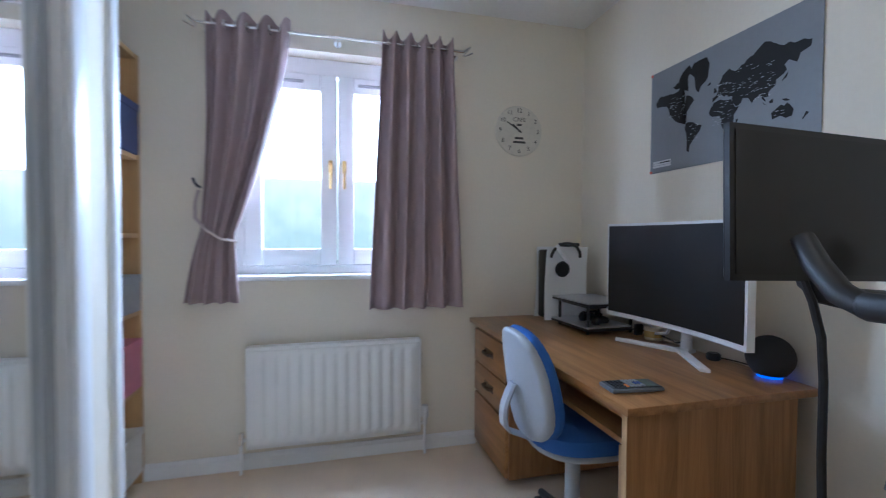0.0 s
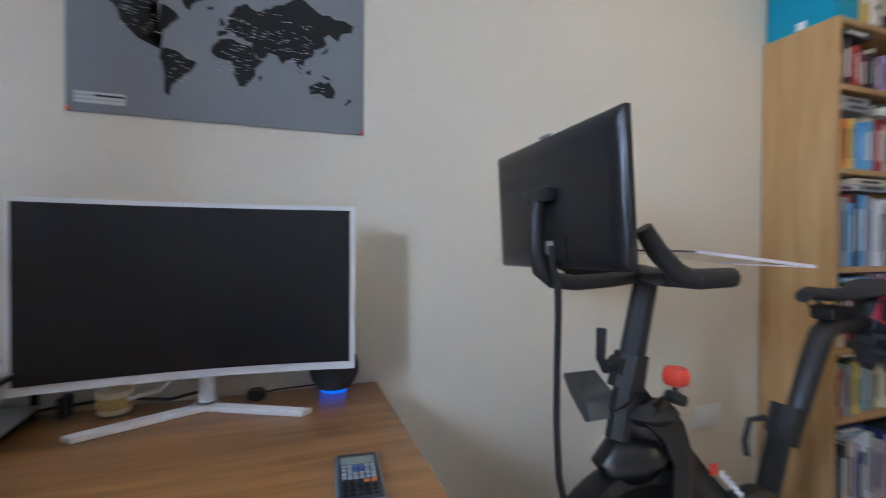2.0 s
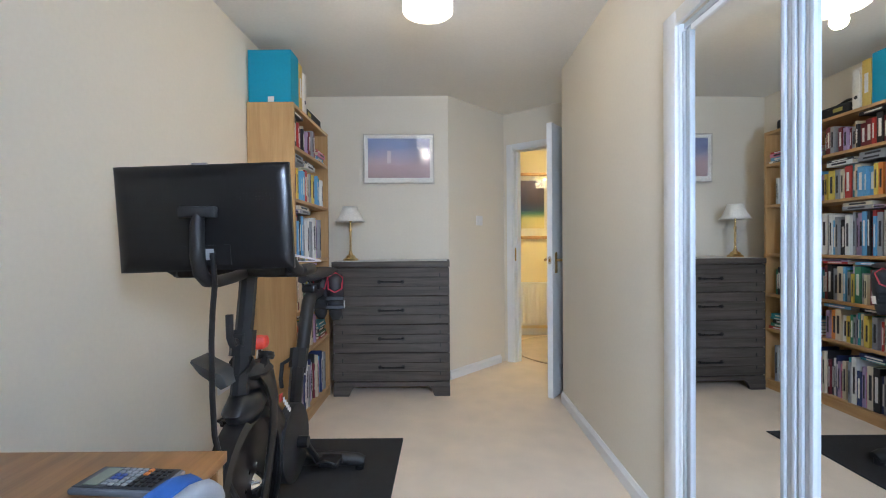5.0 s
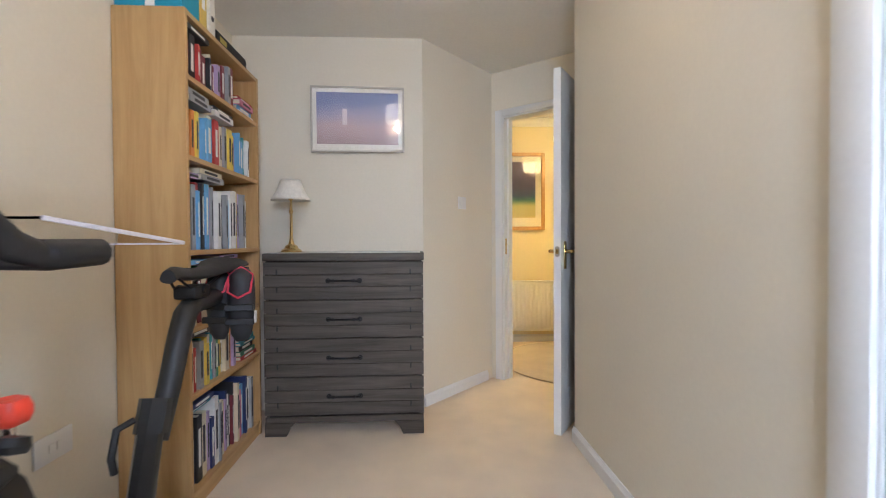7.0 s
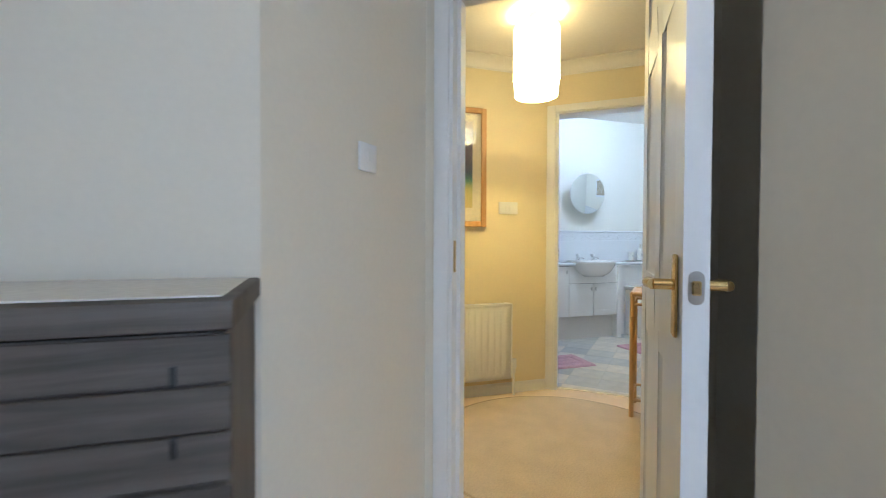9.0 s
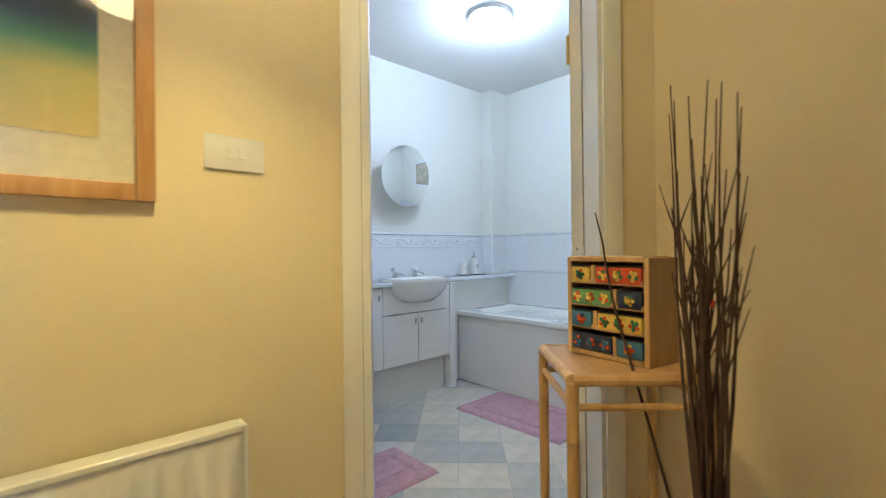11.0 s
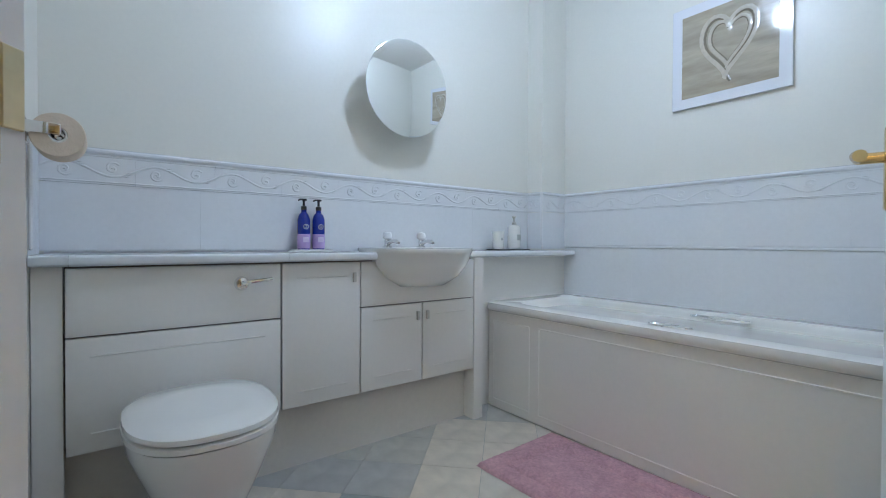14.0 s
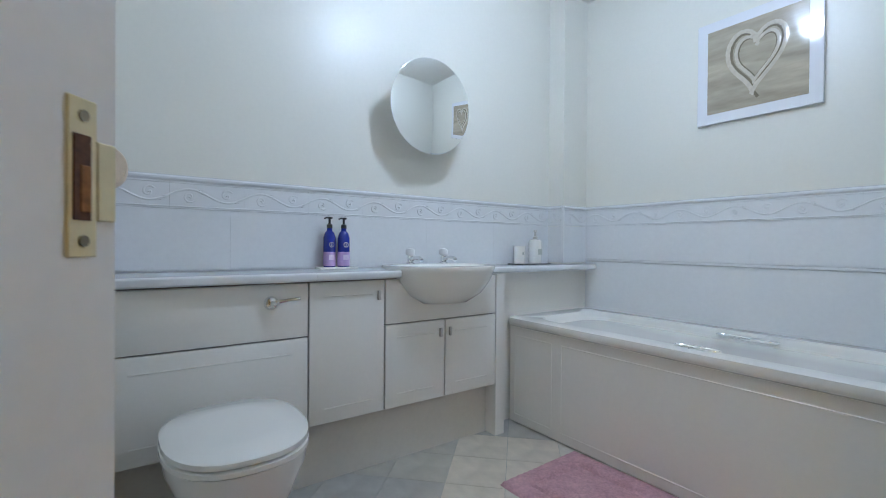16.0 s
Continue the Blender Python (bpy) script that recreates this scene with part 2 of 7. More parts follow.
# floors
bm = bmesh.new()
box(bm, -1.5, EX + 0.2, -2.7, WY + 0.2, -0.12, 0.0)
floor = structure("floor", bm, CARPET, "beige short-pile carpet")
bm = bmesh.new()
prism(bm, [(BX0 - 0.1, BY0 - 0.1), (BX1 + 0.1, BY0 - 0.1), (BX1 + 0.1, -2.66), (-0.46, -2.56), (-0.46, -2.52), (-1.02, -2.06), (-1.06, BY1 + 0.1), (BX0 - 0.1, BY1 + 0.1)], -0.11, 0.003)
bath_floor = structure("floor_bathroom", bm, material("grout_grey", (0.34, 0.36, 0.34), 0.5), "grey and cream vinyl tiled bathroom floor")

# ceilings
bm = bmesh.new()
box(bm, -0.1, EX + 0.2, -2.7, WY + 0.2, CEIL, CEIL + 0.1)
box(bm, -1.4, -0.1, -2.6, 0.0, CEIL, CEIL + 0.1)
structure("ceiling", bm, CEILW, "matt white plaster ceiling")
bm = bmesh.new()
box(bm, BX0 - 0.1, BX1 + 0.12, BY0 - 0.1, BY1 + 0.4, BCEIL, BCEIL + 0.1)
structure("ceiling_bathroom", bm, CEILW, "matt white bathroom ceiling")

# study
WX0, WX1, WZ0, WZ1 = 0.72, 1.72, 0.945, 2.06
wall("wall_window", (EX + 0.1, WY), (-0.1, WY), CREAM, "cream painted wall with the window", thick=0.30, out=-1,
     holes=[(EX + 0.1 - WX1, EX + 0.1 - WX0, WZ0, WZ1)])
wall("wall_map", (EX, SY - 0.1), (EX, WY), CREAM, "cream painted wall behind the desk", out=-1)
wall("wall_drawers", (EX, SY), (1.43, SY), CREAM, "cream painted wall behind the chest of drawers", out=1)
wall("wall_diagonal", (1.43, SY), tuple(D0), CREAM, "cream painted diagonal wall beside the door", out=1)
wall("wall_study_door", tuple(D0), tuple(D1), CREAM, "cream painted wall with the study door", out=1, holes=[(DS0, DS1, -0.01, DOORH)])
WDY0, WDY1, WDZ = 1.312, 2.13, 1.892
wall("wall_wardrobe", (NX, -0.235), (NX, 2.34), CREAM, "cream painted wall with the mirrored wardrobe", out=1, thick=0.09,
     holes=[(WDY0 + 0.235, WDY1 + 0.235, -0.01, WDZ)])
wall("wall_recess", (0.15, -0.235), (NX - 0.09, -0.235), CREAM, "cream wall behind the open door", out=1)
wall("wall_recess_side", (0.15, -0.725), (0.15, -0.145), CREAM, "cream wall beside the door hinge", out=1)
wall("wall_alcove_return", (NX - 0.09, 2.34), (0.02, 2.34), CREAM, "cream wall at the side of the alcove", out=1, thick=0.06)
wall("wall_alcove_back", (0.02, 2.28), (0.02, WY), CREAM, "cream back wall of the alcove", out=1)
wall("wall_wardrobe_back", (0.02, 0.9), (0.02, 2.28), CREAM, "plain back wall of the wardrobe", out=1)
wall("wall_wardrobe_side", (0.02, 1.2), (NX - 0.09, 1.2), CREAM, "plain side wall of the wardrobe", out=-1)

# hall
wall("wall_hall_side", (D0.x + 0.07, D0.y - 0.07), (D0.x + 0.07, HY - 0.1), HALLC, "warm cream hall wall", out=1)
wall("wall_hall_radiator", (D0.x + 0.07, HY), tuple(B0), HALLC, "warm cream hall wall with the radiator", out=1)
wall("wall_bathroom_door", tuple(B0), tuple(B1), HALLC, "warm cream wall with the bathroom door", out=1, thick=BTH, holes=[(BS0, BS1, -0.01, DOORH)], z1=BCEIL + 0.02)
wall("wall_hall_far", tuple(B1), (B1.x, -0.3), HALLC, "warm cream hall wall behind the small table", out=1)
wall("wall_hall_end", (B1.x, -0.3), (0.06, -0.3), HALLC, "warm cream hall end wall", out=1)
wall("wall_hall_corner", (0.05, -0.3), (0.05, -0.74), HALLC, "warm cream hall wall beside the study door", out=1, thick=0.01)

# bathroom
wall("wall_basin", (BX1 + 0.1, BY0), (BX0 - 0.1, BY0), BATHC, "pale cream painted wall above the basin", out=1, z1=BCEIL)
wall("wall_bath", (BX0, BY0), (BX0, BY1 + 0.1), BATHC, "pale cream painted wall above the bath", out=1, z1=BCEIL)
wall("wall_toilet_side", (BX1, BY0), (BX1, -2.66), BATHC, "pale cream painted wall beside the toilet", out=-1, z1=BCEIL)
wall("wall_bathroom_front", (BX0, BY1), (-1.07, BY1), BATHC, "pale cream bathroom wall behind the door", out=1, z1=BCEIL)


QX, QY = -2.64, -3.945          # pipe boxing in the corner by the bath
structure("wall_boxing", box(bmesh.new(), BX0, QX, BY0, QY, 0.846, BCEIL), BATHC, "pale cream boxed corner between basin and bath")


# ---------------------------------------------------------------- fixtures of the rooms
def skirting(name, p0, p1, label, h=0.075, t=0.015, mat=GLOSS):
    """A skirting board along the inner face p0 to p1; the room lies to the right of that way."""
    L = (Vector(p1) - Vector(p0)).length
    bm = bmesh.new()
    prism(bm, [(0, 0), (-t, 0), (-t, h - 0.02), (-t * 0.55, h - 0.012), (-t * 0.4, h), (0, h)], 0, L)
    m = along(p0, p1) @ Matrix(((0, 0, 1, 0), (1, 0, 0, 0), (0, 1, 0, 0), (0, 0, 0, 1)))
    return structure(name, bm, mat, label, m)


skirting("baseboard", (0.03, WY - 0.001), (1.96, WY - 0.001), "white gloss skirting board")
skirting("baseboard", (EX - 0.001, WY), (EX - 0.001, 0.33), "white gloss skirting board")
skirting("baseboard", (1.43, SY + 0.001), (0.895 + 0.05, -1.34 + 0.052), "white gloss skirting board")
skirting("baseboard", (NX + 0.001, -0.235), (NX + 0.001, WDY0 - 0.08), "white gloss skirting board")
skirting("baseboard", (D0.x + 0.06, HY + 0.001), (B0.x, HY + 0.001), "white gloss skirting board")
skirting("baseboard", (B1.x + 0.001, B1.y), (B1.x + 0.001, -0.3), "white gloss skirting board")


def door_lining(name, p0, p1, s0, s1, thick, label, both=True, top=DOORH, rebate=0.0):
    """Lining, stops and architraves of an opening in the wall whose room face runs p0 to p1."""
    m = along(p0, p1)
    ob = structure(name, box(bmesh.new(), s0 - 0.001, s0 + 0.02, -0.002, thick + 0.002, 0, top), GLOSS, label, m)
    bm = bmesh.new()
    box(bm, s1 - 0.02, s1 + 0.001, -0.002, thick + 0.002 - rebate, 0, top)
    part("jamb", bm, GLOSS, ob)
    bm = bmesh.new()
    box(bm, s0, s1, -0.002, thick + 0.002, top - 0.02, top)
    part("head", bm, GLOSS, ob)
    for side in (0, 1) if both else (0,):
        y0, y1 = (-0.016, -0.002) if side == 0 else (thick + 0.002, thick + 0.016)
        for a, b in ((s0 - 0.052, s0 + 0.008), (s1 - 0.008, s1 + 0.052)):
            part("architrave", box(bmesh.new(), a, b, y0, y1, 0, top + 0.042, 0.005, 2), GLOSS, ob)
        part("architrave", box(bmesh.new(), s0 + 0.008, s1 - 0.008, y0, y1, top - 0.008, top + 0.042, 0.004, 2), GLOSS, ob)
    return ob


frame_1 = door_lining("door_frame_1", D0, D1, DS0, DS1, 0.10, "white gloss door lining with architraves")
for a, b in ((DS0 + 0.02, DS0 + 0.034),):
    part("door_stop", box(bmesh.new(), a, b, 0.048, 0.10, 0, DOORH - 0.02), GLOSS, frame_1)
part("strike_plate", box(bmesh.new(), DS0 + 0.019, DS0 + 0.0215, 0.012, 0.036, 0.96, 1.08, 0.001), BRASS, frame_1, "brass strike plate")
frame_2 = door_lining("door_frame_2", B0, B1, BS0, BS1, BTH, "white gloss bathroom door lining with architraves", rebate=0.032)
part("door_stop", box(bmesh.new(), BS0 + 0.02, BS0 + 0.031, 0.0, 0.048, 0, DOORH - 0.02), GLOSS, frame_2)
ENAM = material("yellowed_enamel", (0.72, 0.66, 0.42), 0.4)
strike = part("strike_plate", box(bmesh.new(), BS0 + 0.019, BS0 + 0.022, 0.108, 0.133, 0.941, 1.057, 0.001), ENAM, frame_2, "worn cream strike plate")
part("strike_lip", box(bmesh.new(), BS0 + 0.0195, BS0 + 0.0228, 0.1325, 0.150, 0.968, 1.028, 0.001), ENAM, strike)
part("keeper", box(bmesh.new(), BS0 + 0.0215, BS0 + 0.0233, 0.112, 0.126, 0.968, 1.030), material("raw_timber_slot", (0.10, 0.04, 0.015), 0.8, vary=0.3, grain=200), strike, "dark latch slot in raw timber")
part("slot_lining", box(bmesh.new(), BS0 + 0.0225, BS0 + 0.0240, 0.117, 0.126, 0.974, 1.008, 0.0005), material("rusty_slot", (0.28, 0.12, 0.03), 0.6, 0.3, vary=0.3, grain=150), strike)
for z in (0.953, 1.044):
    part("screw", cyl(bmesh.new(), (BS0 + 0.0215, 0.1205, z), (BS0 + 0.0235, 0.1205, z), 0.0042, seg=10), material("steel_screw", (0.25, 0.22, 0.16), 0.35, 1.0), strike)


def panel_door(name, m, width, height, label, handle_mat, zc=0.994):
    """A six-panel moulded door, hinged at the origin and running along x; its faces at y = 0 and y = -0.04."""
    door = thing(name, m, label, "door")
    t = 0.04
    bm = bmesh.new()
    xs = [0.0, 0.105, width / 2 - 0.05, width / 2 + 0.05, width - 0.105, width]
    zs = [0.0, 0.21, 0.815, 0.985, 1.55, 1.66, 1.86, height - 0.008]
    for side in (0, -t):
        grid = {(i, j): bm.verts.new((x, side, z)) for i, x in enumerate(xs) for j, z in enumerate(zs)}
        inner = 1 if side == 0 else -1
        for i in range(5):
            for j in range(7):
                q = [grid[i, j], grid[i + 1, j], grid[i + 1, j + 1], grid[i, j + 1]]
                f = bm.faces.new(q)
                if i in (1, 3) and j in (1, 3, 5):
                    for th, dep in ((0.007, -0.0015), (0.016, -0.006), (0.006, 0.0), (0.022, 0.0035)):
                        bmesh.ops.inset_region(bm, faces=[f], thickness=th, depth=0)
                        for v in f.verts:
                            v.co.y += inner * dep
    for a, b, fixed in ((xs[0], xs[0], 0), (xs[-1], xs[-1], 0)):
        vs = [bm.verts.new((a, y, z)) for y, z in ((0, zs[0]), (-t, zs[0]), (-t, zs[-1]), (0, zs[-1]))]
        bm.faces.new(vs)
    for z in (zs[0], zs[-1]):
        bm.faces.new([bm.verts.new((x, y, z)) for x, y in ((0, 0), (width, 0), (width, -t), (0, -t))])
    leaf = part("leaf", bm, GLOSS, door, smooth=25)
    for side in (1, -1):
        y = 0 if side == 1 else -t
        hx = width - 0.06
        plate = part("handle_plate", box(bmesh.new(), hx - 0.019, hx + 0.019, min(y, y + side * 0.007), max(y, y + side * 0.007), zc - 0.095, zc + 0.055, 0.004, 2), handle_mat, door, "polished brass lever handle plate")
        bm = bmesh.new()
        cyl(bm, (hx, y + side * 0.005, zc), (hx, y + side * 0.038, zc), 0.010, seg=14)
        tube(bm, [(hx + 0.004, y + side * 0.040, zc), (hx - 0.02, y + side * 0.044, zc + 0.001), (hx - 0.045, y + side * 0.044, zc - 0.001), (hx - 0.058, y + side * 0.040, zc - 0.002)], 0.009, 12, radii=[0.010, 0.009, 0.010, 0.011])
        part("lever", bm, handle_mat, plate)
    part("latch_plate", prism(bmesh.new(), [(-0.02 + 0.0125 * math.cos(q * math.pi / 12), (0.016 if q < 12 else -0.016) + 0.0125 * math.sin(q * math.pi / 12)) for q in range(24)], -0.001, 0.0015, Matrix.Translation((width, 0, zc)) @ Matrix(((0, 0, 1, 0), (1, 0, 0, 0), (0, 1, 0, 0), (0, 0, 0, 1)))), material(name + "_latch_steel", (0.5, 0.47, 0.42), 0.3, 1.0), door, "steel latch plate")
    part("latch_bolt", box(bmesh.new(), width, width + 0.008, -0.027, -0.013, zc - 0.012, zc + 0.012, 0.002), BRASS, door)
    for z in (0.22, 1.75):
        part("hinge", cyl(bmesh.new(), (-0.006, 0.004, z - 0.05), (-0.006, 0.004, z + 0.05), 0.006, seg=10), BRASS, door)
    return door


hx, hy = D0.x - 0.771 * (DS1 - 0.022), D0.y + 0.637 * (DS1 - 0.022)
panel_door("door_1", Matrix.Translation((hx, hy, 0.008)) @ Matrix.Rotation(math.atan2(0.545, 0.405), 4, "Z"), 0.70, 1.985, "white six-panel door standing open into the study", BRASS)

# bathroom door, opened inwards
bdoor = panel_door("door_2", Matrix.Translation((-1.047, -2.199, 0.008)) @ Matrix.Rotation(math.radians(191), 4, "Z"), 0.675, 1.985, "white six-panel bathroom door opened inwards", BRASS, zc=1.036)
part("butt_hinge", box(bmesh.new(), -0.0022, 0.0, -0.041, -0.014, 0.987, 1.062, 0.001), GLOSS, bdoor, "painted over butt hinge")
for z in (0.9895, 1.0145, 1.0395):
    part("hinge_knuckle", cyl(bmesh.new(), (-0.005, -0.047, z), (-0.005, -0.047, z + 0.024), 0.0078, seg=16), GLOSS, bdoor)
for y, z in ((-0.020, 0.998), (-0.020, 1.050), (-0.033, 1.024)):
    part("hinge_screw", cyl(bmesh.new(), (-0.0032, y, z), (-0.002, y, z), 0.0035, seg=10), material("chipped_screw", (0.30, 0.22, 0.13), 0.6), bdoor)
part("lock_plate", box(bmesh.new(), -0.003, 0.0, -0.031, -0.008, 0.885, 0.934, 0.001), material("bronze_plate", (0.23, 0.14, 0.05), 0.45, 0.7), bdoor, "bronze plate on the door edge")


# ---------------------------------------------------------------- window and curtains
UPVC = material("white_window_plastic", (0.84, 0.85, 0.86), 0.25, vary=0.0)
PANE = glass("window_glass")
win = structure("window_1", box(bmesh.new(), WX0, WX1, WY + 0.10, WY + 0.16, WZ0, WZ0 + 0.045, 0.004), UPVC, "white plastic casement window with two sashes")
bm = bmesh.new()
box(bm, WX0, WX1, WY + 0.10, WY + 0.16, WZ1 - 0.085, WZ1, 0.004)
box(bm, WX0, WX0 + 0.045, WY + 0.10, WY + 0.16, WZ0 + 0.04, WZ1 - 0.08, 0.004)
box(bm, WX1 - 0.045, WX1, WY + 0.10, WY + 0.16, WZ0 + 0.04, WZ1 - 0.08, 0.004)
part("window_frame", bm, UPVC, win)
bm = bmesh.new()
box(bm, WX0 - 0.03, WX1 + 0.03, WY - 0.035, WY + 0.10, WZ0 - 0.022, WZ0 + 0.002, 0.006, 2)
part("window_sill", bm, GLOSS, win)
WM = 1.222
for a, b, hxx in ((WX0 + 0.045, WM, WM - 0.035), (WM, WX1 - 0.045, WM + 0.035)):
    bm = bmesh.new()
    z0, z1, w = WZ0 + 0.045, WZ1 - 0.085, 0.085
    box(bm, a + 0.003, a + w, WY + 0.085, WY + 0.15, z0, z1, 0.006, 2)
    box(bm, b - w, b - 0.003, WY + 0.085, WY + 0.15, z0, z1, 0.006, 2)
    box(bm, a + w, b - w, WY + 0.086, WY + 0.149, z0, z0 + w, 0.006, 2)
    box(bm, a + w, b - w, WY + 0.086, WY + 0.149, z1 - w, z1, 0.006, 2)
    sash = part("sash", bm, UPVC, win)
    pane = part("pane", box(bmesh.new(), a + w - 0.005, b - w + 0.005, WY + 0.115, WY + 0.121, z0 + w - 0.005, z1 - w + 0.005), PANE, sash)
    pane.visible_shadow = False
    part("trickle_vent", box(bmesh.new(), (a + b) / 2 - 0.12, (a + b) / 2 + 0.06, WY + 0.076, WY + 0.086, z1 - 0.050, z1 - 0.034, 0.004), material("vent_grey", (0.35, 0.36, 0.38), 0.5), sash)
    bm = bmesh.new()
    box(bm, hxx - 0.011, hxx + 0.011, WY + 0.072, WY + 0.086, 1.47, 1.535, 0.004, 2)
    tube(bm, [(hxx, WY + 0.07, 1.52), (hxx, WY + 0.052, 1.515), (hxx, WY + 0.05, 1.45), (hxx, WY + 0.055, 1.385)], 0.007, 8)
    part("window_handle", bm, BRASS, sash, "brass window handle")

CURT = material("mauve_curtain_cloth", (0.38, 0.29, 0.29), 0.8, vary=0.06, grain=300, bump=0.25, bump_scale=700, blotch=6)


def curtain(name, top, bottom, ztop, zbot, gather, label, folds, seed):
    """A hung curtain of vertical folds; top and bottom: its x range, gather: (z, x range) where a tie draws it in."""
    rnd = random.Random(seed)
    bm = bmesh.new()
    nx, nz = 120, 44
    ph = [rnd.uniform(-0.5, 0.5) for _ in range(5)]
    grid = []
    for j in range(nz + 1):
        f = j / nz
        z = ztop + (zbot - ztop) * f
        a0, b0 = top[0] + (bottom[0] - top[0]) * f, top[1] + (bottom[1] - top[1]) * f
        amp = 0.034
        if gather:
            gz, (ga, gb) = gather
            g = (ztop - gz) / (ztop - zbot)
            if f < g:
                k = (f / g) ** 1.25
                a0, b0 = top[0] + (ga - top[0]) * k ** 2.5, top[1] + (gb - top[1]) * (f / g) ** 1.5
            else:
                k = min(1, (f - g) / (1 - g))
                k = k ** 0.7
                a0, b0 = ga + (bottom[0] - ga) * k, gb + (bottom[1] - gb) * k
            amp *= 0.45 + 0.55 * min(1, abs(f - g) * 3.0)
        row = []
        for i in range(nx + 1):
            u = i / nx
            w = u + 0.012 * math.sin(7 * u + ph[0] + 3 * f)
            y = amp * math.sin(2 * math.pi * folds * w + ph[1] + 0.5 * f * math.sin(5 * u + ph[2])) + 0.010 * f * math.sin(2 * math.pi * (folds * 1.7) * w + ph[3])
            scallop = 0.018 * math.cos(2 * math.pi * folds * w + ph[1]) * max(0, 1 - f * 9)
            row.append(bm.verts.new((a0 + (b0 - a0) * u, y, z + scallop)))
        grid.append(row)
    for j in range(nz):
        for i in range(nx):
            bm.faces.new((grid[j][i], grid[j][i + 1], grid[j + 1][i + 1], grid[j + 1][i]))
    ob = thing(name, pose(0, WY - 0.085, 0), label, "curtain", "curtains at the window")
    cloth = part("cloth", bm, CURT, ob, smooth=60)
    sol = cloth.modifiers.new("cloth", "SOLIDIFY")
    sol.thickness = 0.003
    for k in range(folds * 2 - 1):
        x = top[0] + (top[1] - top[0]) * (k + 0.7) / (folds * 2 - 0.4)
        bm = bmesh.new()
        ring = [(x + 0.004 * math.cos(a) , 0.02 * math.cos(a), ztop - 0.045 + 0.02 * math.sin(a)) for a in [2 * math.pi * q / 14 for q in range(14)]]
        tube(bm, ring, 0.004, 6, closed=True)
        part("eyelet", bm, CHROME, ob, "chrome eyelet ring")
    return ob


left_curtain = curtain("curtain", (0.64, 1.005), (0.537, 0.775), 2.145, 0.83, (1.14, (0.608, 0.755)), "mauve eyelet curtain gathered by a rope tieback", 4, 1)
right_curtain = curtain("curtain", (1.44, 1.80), (1.375, 1.855), 2.145, 0.775, None, "mauve eyelet curtain hanging straight beside the window", 5, 4)
rod = thing("curtain_rod", pose(0, WY - 0.085, 2.10), "brushed steel curtain rod with scroll finials above the window", "curtain rod")
part("pole", cyl(bmesh.new(), (0.60, 0, 0), (1.855, 0, 0), 0.007, seg=12), CHROME, rod)
for x, sg in ((0.60, -1), (1.855, 1)):
    bm = bmesh.new()
    tube(bm, [(x + sg * (0.0 + 0.035 * q / 12 * 1.2 + 0.028 * math.sin(q * 0.55)), 0, 0.03 * math.sin(q * 0.52) * (1 - q / 30)) for q in range(13)], 0.0045, 8)
    part("finial", bm, CHROME, rod, "scrolled wire finial")
for x in (0.63, 1.222, 1.83):
    bm = bmesh.new()
    cyl(bm, (x, 0, 0), (x, 0.083, 0), 0.005, seg=8)
    cyl(bm, (x, 0.078, 0), (x, 0.084, 0), 0.018, seg=14)
    part("bracket", bm, CHROME, rod)
tie = thing("curtain_tieback", pose(0.59, WY - 0.06, 1.35), "pale rope tieback on a small wall hook", "tieback")
ROPE = material("pale_rope", (0.50, 0.42, 0.40), 0.85, vary=0.12, grain=150, bump=0.5)
bm = bmesh.new()
tube(bm, [(0, 0.03, 0), (-0.005, -0.005, -0.06), (0.01, -0.06, -0.13), (0.06, -0.085, -0.185), (0.12, -0.085, -0.225), (0.172, -0.03, -0.235)], 0.007, 8)
part("rope", bm, ROPE, tie)
bm = bmesh.new()
cyl(bm, (0, 0.06, 0.02), (0, 0.02, 0.02), 0.006, seg=8)
tube(bm, [(0, 0.022, 0.02), (-0.01, 0.01, 0.035), (-0.015, 0.0, 0.055)], 0.006, 8)
part("hook", bm, material("dark_hook", (0.06, 0.06, 0.07), 0.4, 0.8), tie)


# ---------------------------------------------------------------- radiators
RADW = material("radiator_enamel", (0.83, 0.83, 0.82), 0.3, vary=0.01)


